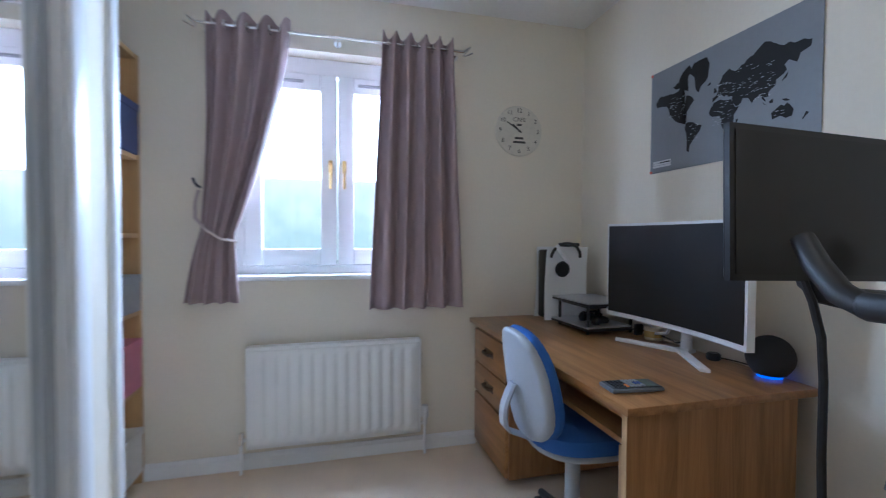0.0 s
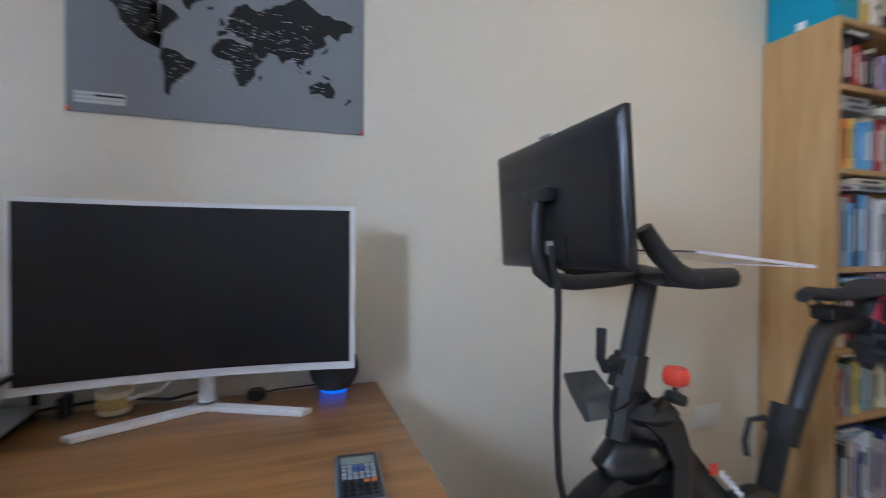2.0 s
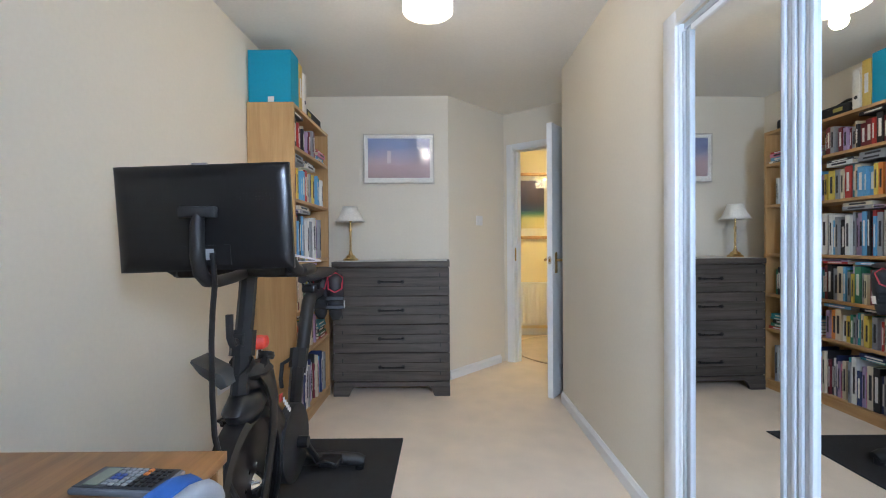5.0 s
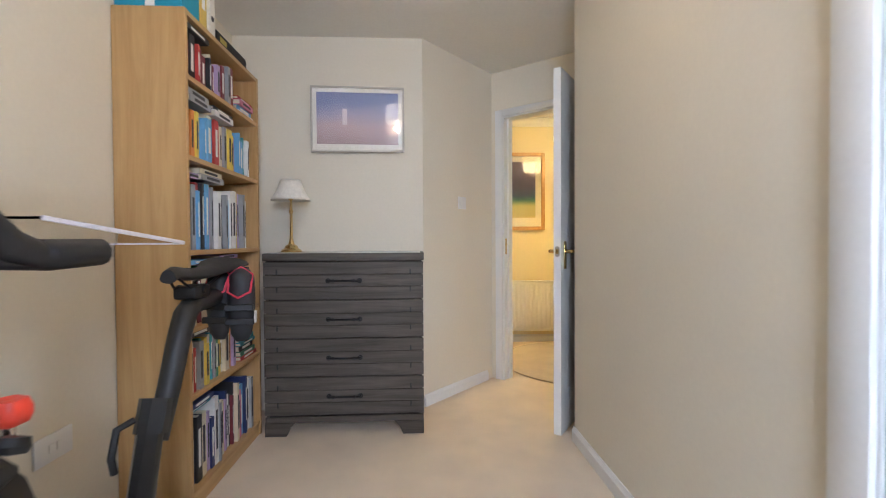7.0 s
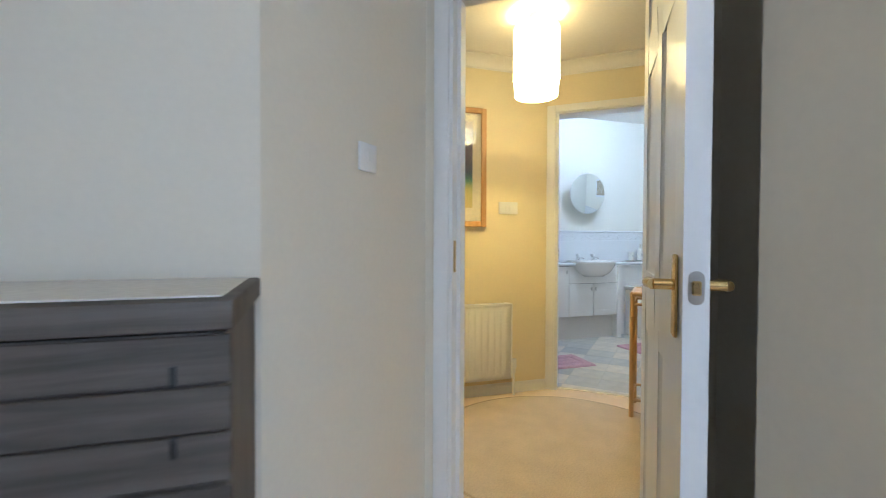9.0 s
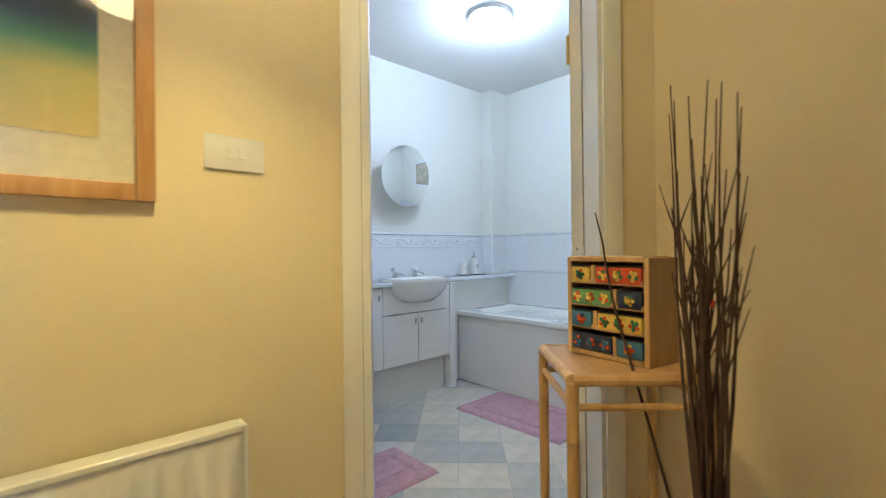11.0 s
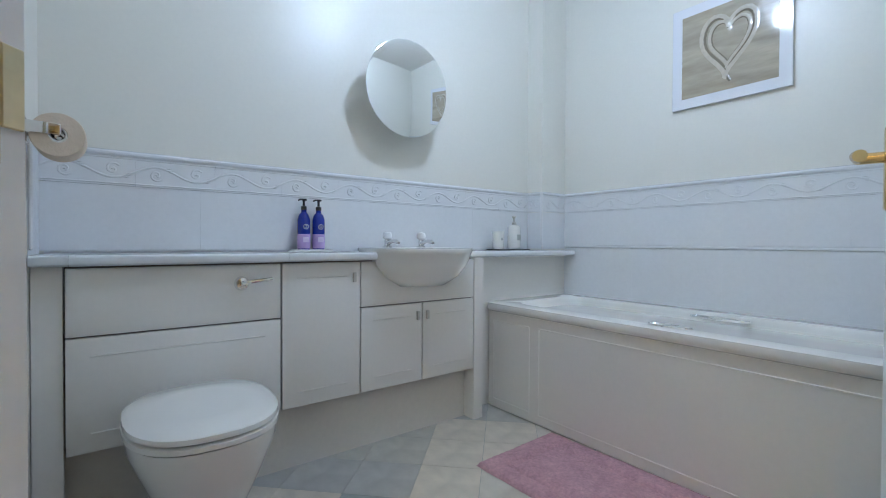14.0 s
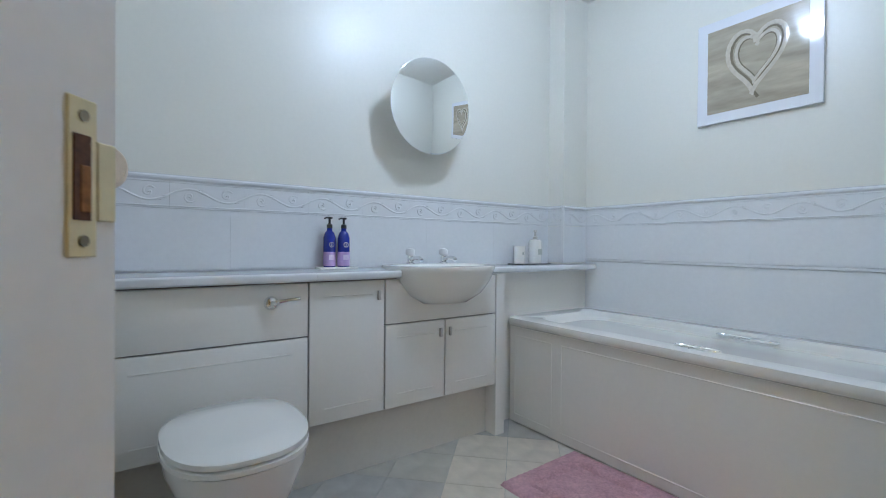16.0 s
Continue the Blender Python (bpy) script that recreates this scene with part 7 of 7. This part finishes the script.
u1 = unit(-1.053, -0.443, "cream panelled cistern unit behind the toilet")
part("top_panel", box(bmesh.new(), -1.050, -0.446, 0, 0.018, 0.608, 0.807, 0.002, 2), BATHW, u1)
part("lower_panel", shaker(bmesh.new(), -1.050, -0.446, 0.265, 0.603), BATHW, u1)
lev = part("flush_lever", lathe(bmesh.new(), [(0.024, 0.0), (0.025, 0.006), (0.019, 0.016), (0.008, 0.020), (0.0, 0.020)], 24, pose(-0.915, 0.018, 0.742, -90, 0, 0)), CHROME, u1, "chrome flush lever")
part("lever_arm", tube(bmesh.new(), [(-0.915, 0.036, 0.742), (-0.95, 0.050, 0.750), (-1.01, 0.056, 0.757)], 0.006, 8, radii=[0.009, 0.007, 0.005]), CHROME, lev)
u2 = unit(-1.373, -1.053, "narrow cream bathroom cabinet with one door")
d = part("door", shaker(bmesh.new(), -1.370, -1.056, 0.265, 0.807), BATHW, u2)
tab_handle(d, -1.343, 0.745)
u3 = unit(-1.99, -1.373, "cream vanity cabinet under the basin")
part("basin_panel", box(bmesh.new(), -1.987, -1.376, 0, 0.018, 0.620, 0.807, 0.002, 2), BATHW, u3)
for a, b, hx2 in ((-1.679, -1.376, -1.655), (-1.987, -1.684, -1.707)):
    d = part("door", shaker(bmesh.new(), a, b, 0.265, 0.615), BATHW, u3)
    tab_handle(d, hx2, 0.560)
fil = single("filler_panel", box(bmesh.new(), -0.441, BX1 + 0.0 - 0.002, FY - 0.03, FY - 0.012, 0.10, 0.812, 0.001), BATHW, pose(0, 0, 0), "narrow cream filler panel beside the wall", "panel")
fil2 = single("end_panel", box(bmesh.new(), -2.052, -1.992, BY0 + 0.02, FY + 0.002, 0.006, 0.812, 0.002), BATHW, pose(0, 0, 0), "cream end panel of the fitted units", "panel")
kick = single("plinth", box(bmesh.new(), -1.991, BX1 - 0.003, FY - 0.085, FY - 0.07, 0.0066, PLZ - 0.001, 0.001), material("plinth_beige", (0.74, 0.70, 0.63), 0.35, vary=0.02), pose(0, 0, 0), "pale recessed plinth below the bathroom units", "plinth")
boxing = single("boxing_panel", box(bmesh.new(), BX0 + 0.002, -2.054, -3.95, -3.937, 0.008, 0.812, 0.002), BATHW, pose(0, 0, 0), "cream boxing panel below the worktop at the bath end", "panel")
MARB = material("pale_marbled_laminate", (0.76, 0.77, 0.78), 0.18, vary=0.03, grain=14)
wtop = thing("worktop", pose(0, 0, 0.814), "pale marbled worktop with a rounded front edge", "worktop")
prof = [(BY0 + 0.009, 0.0), (FY + 0.028, 0.0), (FY + 0.036, 0.006), (FY + 0.039, 0.016), (FY + 0.036, 0.026), (FY + 0.028, 0.032), (BY0 + 0.009, 0.032)]
rot = Matrix(((0, 0, 1, 0), (1, 0, 0, 0), (0, 1, 0, 0), (0, 0, 0, 1)))
for x0, x1 in ((-0.4555, BX1 - 0.003), (-1.07, -0.4565), (-1.43, -1.071)):
    bm = bmesh.new()
    prism(bm, prof, x0, x1, rot)
    part("top_section", bm, MARB, wtop)
bm = bmesh.new()
prism(bm, [(y - (0.0 if y < -4 else 0.06), z) for y, z in prof], BX0 + 0.03, -1.93, rot)
part("top_section", bm, MARB, wtop)
bm = bmesh.new()
box(bm, -1.93, -1.43, BY0 + 0.009, FY - 0.05, 0.0, 0.03)
part("top_section", bm, MARB, wtop)

# semi-recessed basin
bas = thing("basin", pose(-1.68, FY, 0.0), "white semi-recessed ceramic basin set into the worktop", "basin")
bm = bmesh.new()
segs = 40


def basin_ring(rx, front, backy, z):
    ring = []
    for i in range(segs):
        a = 2 * math.pi * i / segs
        x = rx * math.copysign(abs(math.cos(a)) ** 0.8, math.cos(a))
        y = (front if math.sin(a) > 0 else -backy) * abs(math.sin(a)) ** (0.9 if math.sin(a) > 0 else 0.35) - 0.02
        ring.append(bm.verts.new((x, y, z)))
    return ring


rings = [basin_ring(*q) for q in ((0.02, 0.02, 0.02, 0.690), (0.12, 0.09, 0.05, 0.695), (0.19, 0.135, 0.08, 0.735), (0.235, 0.165, 0.10, 0.79), (0.252, 0.18, 0.12, 0.838), (0.258, 0.187, 0.195, 0.850), (0.256, 0.185, 0.195, 0.862), (0.235, 0.165, 0.10, 0.864), (0.22, 0.15, 0.085, 0.852), (0.16, 0.10, 0.06, 0.77), (0.04, 0.03, 0.03, 0.745))]
for a, b in zip(rings, rings[1:]):
    for i in range(segs):
        bm.faces.new((a[i], a[(i + 1) % segs], b[(i + 1) % segs], b[i]))
bm.faces.new(rings[0][::-1]), bm.faces.new(rings[-1])
part("bowl", bm, ACRYL, bas, smooth=55)
part("waste", cyl(bmesh.new(), (0, -0.02, 0.744), (0, -0.02, 0.748), 0.022, seg=18), CHROME, bas)
for x in (0.088, -0.105):
    tap = thing("tap", pose(-1.68 + x, FY - 0.165, 0.862), "chrome pillar tap with a white top", "tap", "basin taps")
    bm = bmesh.new()
    lathe(bm, [(0.022, 0), (0.022, 0.006), (0.015, 0.012), (0.014, 0.035), (0.010, 0.042)], 18)
    tube(bm, [(0, 0.0, 0.022), (0, 0.04, 0.032), (0, 0.085, 0.030), (0, 0.10, 0.020)], 0.010, 10, radii=[0.013, 0.011, 0.010, 0.010])
    part("spout", bm, CHROME, tap)
    part("tap_head", lathe(bmesh.new(), [(0.012, 0.040), (0.021, 0.046), (0.023, 0.060), (0.019, 0.072), (0.0, 0.076)], 18), WHITEP, tap, "white tap head")

# toilet
wc = thing("toilet", pose(-0.755, FY - 0.0, 0.0065), "white back-to-wall toilet with a closed lid", "toilet")


def oval(z, w, f, back=0.0, n=36, p=0.8):
    out = []
    for i in range(n):
        a = 2 * math.pi * i / n
        s, c = math.sin(a), math.cos(a)
        out.append((w * math.copysign(abs(c) ** p, c), (f if s > 0 else back) * abs(s) ** p + 0.0, z))
    return out


def loft(bm, rings, caps=True):
    vs = [[bm.verts.new(p) for p in r] for r in rings]
    for a, b in zip(vs, vs[1:]):
        for i in range(len(a)):
            bm.faces.new((a[i], a[(i + 1) % len(a)], b[(i + 1) % len(a)], b[i]))
    if caps:
        bm.faces.new(vs[0][::-1]), bm.faces.new(vs[-1])
    return bm


def shifted(ring, dy):
    return [(x, y + dy, z) for x, y, z in ring]


bm = loft(bmesh.new(), [shifted(oval(0.0, 0.105, 0.16, -0.24), 0.25), shifted(oval(0.05, 0.10, 0.15, -0.24), 0.25), shifted(oval(0.16, 0.105, 0.16, -0.24), 0.25), shifted(oval(0.27, 0.15, 0.215, -0.24), 0.25), shifted(oval(0.35, 0.18, 0.245, -0.24), 0.25), shifted(oval(0.385, 0.183, 0.25, -0.24), 0.25)])
part("pan", bm, ACRYL, wc, smooth=50)
bm = loft(bmesh.new(), [shifted(oval(0.387, 0.182, 0.25, -0.19), 0.25), shifted(oval(0.39, 0.188, 0.256, -0.195), 0.25), shifted(oval(0.402, 0.188, 0.256, -0.195), 0.25), shifted(oval(0.405, 0.184, 0.252, -0.19), 0.25)])
part("seat", bm, ACRYL, wc, smooth=50)
bm = loft(bmesh.new(), [shifted(oval(0.408, 0.182, 0.25, -0.19), 0.25), shifted(oval(0.411, 0.187, 0.255, -0.195), 0.25), shifted(oval(0.424, 0.186, 0.254, -0.195), 0.25), shifted(oval(0.432, 0.172, 0.24, -0.18), 0.25), shifted(oval(0.435, 0.10, 0.15, -0.10), 0.25)])
part("lid", bm, ACRYL, wc, "white closed lid", smooth=50)
for x in (-0.07, 0.07):
    part("lid_hinge", cyl(bmesh.new(), (x - 0.015, 0.045, 0.412), (x + 0.015, 0.045, 0.412), 0.010, seg=12), CHROME, wc)

# bath
bath = thing("bathtub", pose(BX0 + 0.012, -3.935, 0.027), "white acrylic bath with a moulded cream side panel", "bathtub")
BW, BLn = -2.188 - BX0 - 0.012, 1.705


def rrect(x0, x1, y0, y1, r, z, n=5):
    out = []
    for cx, cy, a0 in ((x1 - r, y1 - r, 0), (x0 + r, y1 - r, 90), (x0 + r, y0 + r, 180), (x1 - r, y0 + r, 270)):
        out += [(cx + r * math.cos(math.radians(a0 + 90 * q / n)), cy + r * math.sin(math.radians(a0 + 90 * q / n)), z) for q in range(n + 1)]
    return out


bm = loft(bmesh.new(), [rrect(0, BW, 0, BLn, 0.02, 0.498), rrect(0, BW + 0.010, -0.0, BLn, 0.025, 0.503), rrect(0, BW + 0.016, 0, BLn, 0.03, 0.520), rrect(0, BW + 0.012, 0.0, BLn, 0.03, 0.540), rrect(0.01, BW - 0.012, 0.01, BLn - 0.01, 0.04, 0.545),
                        rrect(0.07, BW - 0.075, 0.10, BLn - 0.07, 0.13, 0.543), rrect(0.08, BW - 0.085, 0.115, BLn - 0.08, 0.13, 0.525), rrect(0.12, BW - 0.12, 0.25, BLn - 0.13, 0.15, 0.22), rrect(0.16, BW - 0.16, 0.34, BLn - 0.18, 0.12, 0.14)])
part("tub", bm, ACRYL, bath, smooth=45)
bm = bmesh.new()
box(bm, BW - 0.018, BW - 0.002, 0.012, BLn, -0.014, 0.497, 0.002)
panel = part("side_panel", bm, BATHW, bath, "moulded cream bath panel")
for y0, y1, z in ((0.05, 0.30, 0.448), (0.36, BLn - 0.05, 0.448), (0.05, 0.30, 0.03), (0.36, BLn - 0.05, 0.03)):
    part("panel_bead", box(bmesh.new(), BW - 0.003, BW + 0.0008, y0, y1, z - 0.003, z + 0.003, 0.001), BATHW, panel)
for y in (0.05, 0.30, 0.36):
    part("panel_bead", box(bmesh.new(), BW - 0.003, BW + 0.0006, y - 0.003, y + 0.003, 0.033, 0.445, 0.001), BATHW, panel)
part("side_base", box(bmesh.new(), BW - 0.04, BW - 0.02, 0.012, BLn, -0.020, 0.00), BLACK, bath)
part("end_panel", box(bmesh.new(), 0.0, BW - 0.02, 0.002, 0.012, -0.020, 0.498), BATHW, bath)
for x, y, L, zr in ((0.098, 0.93, 0.24, 0.522), (BW - 0.062, 0.95, 0.16, 0.5455)):
    bm = bmesh.new()
    tube(bm, [(x + 0.020 * math.cos(2 * math.pi * q / 24), y + L / 2 * math.sin(2 * math.pi * q / 24), zr) for q in range(24)], 0.006, 8, closed=True)
    part("grip_ring", bm, CHROME, bath, "chrome grip inset")

# mirror, bottles, accessories
mir = thing("round_mirror", pose(-1.672, BY0, 1.607), "round frameless mirror on a wall bracket above the basin", "mirror")
part("glass_disc", lathe(bmesh.new(), [(0.219, 0.0), (0.223, 0.0015), (0.2225, 0.004), (0.216, 0.0055), (0.0, 0.0055)], 64, pose(0, 0.13, 0, -93, 0, 0)), MIRROR, mir, smooth=20)
part("wall_bracket", cyl(bmesh.new(), (0, 0, 0), (0, 0.128, 0), 0.022, seg=20), CHROME, mir)
soap = thing("soap_tray", pose(-1.235, -4.005, 0.846), "white ceramic tray on the worktop", "tray")
part("plate", box(bmesh.new(), -0.085, 0.085, -0.035, 0.035, 0, 0.010, 0.004, 2), ACRYL, soap)
COB = material("cobalt_bottle", (0.012, 0.025, 0.30), 0.12, vary=0.0, coat=0.5)
LIL = material("lilac_label", (0.50, 0.36, 0.66), 0.5)
for x in (-1.202, -1.266):
    b = thing("pump_bottle", pose(x, -4.005, 0.8565), "cobalt blue pump bottle with a lilac label", "bottle", "pump bottles")
    part("bottle", lathe(bmesh.new(), [(0.024, 0), (0.026, 0.004), (0.026, 0.125), (0.020, 0.145), (0.011, 0.155), (0.011, 0.168)], 28), COB, b)
    part("label_band", lathe(bmesh.new(), [(0.0262, 0.004), (0.0265, 0.006), (0.0265, 0.062), (0.0262, 0.064)], 28), LIL, b)
    part("label_text", box(bmesh.new(), -0.012, 0.012, 0.0255, 0.0272, 0.03, 0.052, 0.0005), material("pale_label_text", (0.72, 0.62, 0.80), 0.5), b)
    ring = [(0.010 * math.cos(2 * math.pi * q / 16), 0.0268, 0.095 + 0.010 * math.sin(2 * math.pi * q / 16)) for q in range(16)]
    em = part("emblem", tube(bmesh.new(), ring, 0.0012, 5, closed=True), WHITEP, b, "white ring emblem")
    part("emblem_bar", box(bmesh.new(), -0.0012, 0.0012, 0.0262, 0.0275, 0.089, 0.101), WHITEP, em)
    bm = bmesh.new()
    lathe(bm, [(0.012, 0.165), (0.012, 0.180), (0.005, 0.184), (0.005, 0.208)], 14)
    box(bm, -0.012, 0.008, -0.006, 0.006, 0.205, 0.213, 0.002)
    tube(bm, [(0.0, 0.0, 0.209), (0.016, 0.006, 0.209), (0.026, 0.010, 0.204)], 0.0035, 6)
    part("pump", bm, BLACK, b, "black pump head")
gt = single("glass_tray", box(bmesh.new(), -0.13, 0.13, -0.05, 0.05, 0, 0.006, 0.002), glass("tray_glass", (0.92, 0.97, 0.95)), pose(-2.40, -3.985, 0.8465), "clear glass tray on the worktop", "tray")
tum = thing("tumbler", pose(-2.317, -3.985, 0.853), "white ceramic bathroom tumbler", "tumbler")
part("cup", lathe(bmesh.new(), [(0.028, 0), (0.031, 0.003), (0.034, 0.10), (0.031, 0.10), (0.028, 0.01), (0.0, 0.008)], 24), ACRYL, tum)
part("motif", box(bmesh.new(), -0.004, 0.008, 0.030, 0.0335, 0.05, 0.065, 0.001), material("grey_motif", (0.45, 0.47, 0.44), 0.4), tum)
dis = thing("soap_dispenser", pose(-2.445, -3.985, 0.853), "white ceramic soap dispenser with a grey pump", "soap dispenser")
part("body", lathe(bmesh.new(), [(0.034, 0), (0.037, 0.004), (0.037, 0.125), (0.030, 0.138), (0.013, 0.142)], 24), ACRYL, dis)
bm = bmesh.new()
lathe(bm, [(0.014, 0.14), (0.014, 0.155), (0.006, 0.158), (0.006, 0.18), (0.012, 0.182), (0.010, 0.192), (0.0, 0.194)], 16)
tube(bm, [(0, 0, 0.187), (0.02, 0.02, 0.186), (0.03, 0.03, 0.18)], 0.004, 6)
part("pump", bm, GRIPM, dis)
part("motif", box(bmesh.new(), -0.02, 0.012, 0.0335, 0.0375, 0.05, 0.085, 0.002), material("grey_flower_motif", (0.50, 0.52, 0.48), 0.4), dis)

# toilet roll on the side wall
tr = thing("toilet_roll_holder", pose(BX1, -3.70, 1.165), "chrome toilet roll holder on the side wall", "toilet roll holder")
part("wall_plate", box(bmesh.new(), -0.012, 0.0, -0.05, 0.05, -0.028, 0.035, 0.004, 2), CHROME, tr)
part("arm", tube(bmesh.new(), [(-0.01, -0.045, 0.0), (-0.06, -0.05, 0.0), (-0.075, -0.045, 0.0), (-0.075, 0.045, 0.0)], 0.008, 8), CHROME, tr)
part("roll_core", lathe(bmesh.new(), [(0.0, 0.030), (0.012, 0.034), (0.0185, 0.046), (0.0185, 0.052), (0.014, 0.050)], 24, Matrix.Translation((-0.075, 0, -0.010)) @ pose(0, 0, 0, -90, 0, 0), caps=False), CHROME, tr, "chrome end of the roll spindle")
part("front_arm", box(bmesh.new(), -0.082, -0.006, 0.052, 0.060, -0.012, 0.018, 0.003, 2), CHROME, tr, "flat chrome arm")
roll = single("toilet_roll", lathe(bmesh.new(), [(0.020, -0.05), (0.054, -0.05), (0.056, -0.045), (0.056, 0.045), (0.054, 0.05), (0.020, 0.05), (0.019, 0.04), (0.019, -0.04), (0.020, -0.05)], 32, pose(0, 0, 0, 90, 0, 0), caps=False), material("cream_paper_roll", (0.72, 0.60, 0.46), 0.95, vary=0.04, bump=0.3), pose(BX1 - 0.075, -3.70, 1.155), "cream toilet roll hung on the holder", "toilet roll")

# heart picture
ht = thing("heart_picture", pose(BX0, -3.02, 1.808), "white-bordered print of a heart drawn in sand", "picture")
part("board", box(bmesh.new(), 0.001, 0.020, -0.249, 0.249, -0.249, 0.249, 0.002), material("white_gloss_board", (0.82, 0.83, 0.86), 0.08, vary=0.0), ht)
SAND = material("sand_print", (0.42, 0.37, 0.28), 0.10, vary=0.16, grain=3, blotch=9, stretch=(1, 1, 5))
part("print", box(bmesh.new(), 0.0195, 0.0215, -0.201, 0.201, -0.201, 0.201), SAND, ht)
RIDGE, TROUGH = material("sand_ridge", (0.56, 0.51, 0.42), 0.12, vary=0.10, grain=60), material("sand_trough", (0.20, 0.17, 0.12), 0.12, vary=0.10, grain=60)
for size, off, rr, mt in ((1.0, 0.0, 0.011, RIDGE), (0.90, 0.004, 0.007, TROUGH), (0.74, 0.010, 0.008, RIDGE), (0.67, 0.013, 0.004, TROUGH)):
    pts = []
    for q in range(40):
        a = 2 * math.pi * q / 40
        y = -0.0074 * size * 16 * math.sin(a) ** 3
        z = 0.0103 * size * (13 * math.cos(a) - 5 * math.cos(2 * a) - 2 * math.cos(3 * a) - math.cos(4 * a)) + 0.032
        pts.append((0.0215, y + 0.06 * z + off * 0.5 + 0.003 * math.sin(5 * a), z + 0.003 * math.sin(3 * a + 1)))
    bm = tube(bmesh.new(), pts, rr, 6, closed=True)
    for v in bm.verts:
        v.co.x = 0.0215 + max(0.0, v.co.x - 0.0215) * 0.12
    part("heart_line", bm, mt, ht, smooth=70)
bm = tube(bmesh.new(), [(0.0215, 0.015, -0.165), (0.0215, -0.03, -0.09), (0.0215, -0.065, -0.03), (0.0215, -0.10, 0.03)], 0.007, 6)
for v in bm.verts:
    v.co.x = 0.0215 + max(0.0, v.co.x - 0.0215) * 0.12
part("heart_tail", bm, TROUGH, ht, smooth=70)

# bath mats
PINK = material("pink_mat_pile", (0.55, 0.33, 0.37), 0.95, vary=0.14, grain=90, bump=1.0, bump_scale=160, blotch=18)


def bath_mat(name, m, w, l, label):
    ob = thing(name, m, label, "bath mat")
    bm = bmesh.new()
    nx, ny = 44, 66
    grid = []
    for i in range(nx + 1):
        for j in range(ny + 1):
            x, y = (i / nx - 0.5) * w, (j / ny - 0.5) * l
            e = min(w / 2 - abs(x), l / 2 - abs(y))
            z = 0.016 * min(1, (e / 0.012)) ** 0.5 if e > 0 else 0.0
            z += 0.003 * noise.noise(Vector((x * 60, y * 60, 3))) * (e > 0.005)
            if 0.075 < e < 0.092 or 0.105 < e < 0.114:
                z -= 0.008
            wob = 0.004 * noise.noise(Vector((x * 12, y * 12, 0)))
            grid.append(bm.verts.new((x + wob, y + wob, max(0.0005, z))))
    for i in range(nx):
        for j in range(ny):
            a = i * (ny + 1) + j
            bm.faces.new((grid[a], grid[a + ny + 1], grid[a + ny + 2], grid[a + 1]))
    part("mat_body", bm, PINK, ob, smooth=60)
    part("backing", box(bmesh.new(), -w / 2 + 0.006, w / 2 - 0.006, -l / 2 + 0.006, l / 2 - 0.006, 0, 0.0015), material("mat_backing", (0.45, 0.30, 0.32), 0.9), ob)
    return ob


bath_mat("bath_mat", pose(-1.945, -3.085, 0.007, 0, 0, 1.5), 0.47, 0.78, "fluffy pink bath mat beside the bath")
bath_mat("pedestal_mat", pose(-0.83, -3.10, 0.007), 0.46, 0.36, "small pink mat in front of the toilet")

# bathroom ceiling light
bl = thing("bathroom_ceiling_light", pose(-1.69, -3.12, BCEIL), "round white glass ceiling light, switched on", "ceiling light")
part("base", cyl(bmesh.new(), (0, 0, -0.025), (0, 0, -0.001), 0.13, seg=40), WHITEP, bl)
part("dome", lathe(bmesh.new(), [(0.125, -0.026), (0.122, -0.05), (0.10, -0.075), (0.06, -0.092), (0.0, -0.098)], 40), glow("lit_dome", (0.90, 0.95, 1.0), 12.0), bl, "glowing opal dome")


# ---------------------------------------------------------------- outside the window
ground = structure("ground", box(bmesh.new(), -400, 400, WY + 0.5, 600, -3.2, -3.0), material("grass_ground", (0.07, 0.11, 0.04), 0.95, vary=0.2, grain=2), "grass ground outside the window")
def backdrop_material():
    """Bright overcast sky above greenery; pale haze is painted in and the sheet glows."""
    m = bpy.data.materials.new("painted_haze_glow")
    m.use_nodes = True
    nt = m.node_tree
    nt.nodes.remove(nt.nodes["Principled BSDF"])
    co = nt.nodes.new("ShaderNodeTexCoord")
    sep = nt.nodes.new("ShaderNodeSeparateXYZ")
    nt.links.new(co.outputs["Object"], sep.inputs[0])
    t = nt.nodes.new("ShaderNodeTexNoise")
    t.inputs["Scale"].default_value, t.inputs["Detail"].default_value = 0.22, 8
    nt.links.new(co.outputs["Object"], t.inputs["Vector"])
    k = nt.nodes.new("ShaderNodeMath")
    k.operation, k.inputs[1].default_value = "MULTIPLY_ADD", 16.0
    nt.links.new(t.outputs["Fac"], k.inputs[0]), nt.links.new(sep.outputs[2], k.inputs[2])
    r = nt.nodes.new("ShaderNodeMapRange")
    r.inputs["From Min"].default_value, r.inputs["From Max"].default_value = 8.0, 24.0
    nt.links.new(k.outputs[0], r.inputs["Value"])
    # ramp washes the green out towards white, as haze and glare would
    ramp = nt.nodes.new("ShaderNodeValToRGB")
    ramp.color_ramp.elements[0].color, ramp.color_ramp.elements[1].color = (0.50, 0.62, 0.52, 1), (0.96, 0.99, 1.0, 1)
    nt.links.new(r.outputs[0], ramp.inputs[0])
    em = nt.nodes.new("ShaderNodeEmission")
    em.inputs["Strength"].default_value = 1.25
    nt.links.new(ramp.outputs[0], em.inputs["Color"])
    nt.links.new(em.outputs[0], nt.nodes["Material Output"].inputs["Surface"])
    return m


structure("backdrop", box(bmesh.new(), -120, 120, 80, 80.5, -3, 70), backdrop_material(), "glowing backdrop of greenery with painted-in haze under a bright overcast sky")
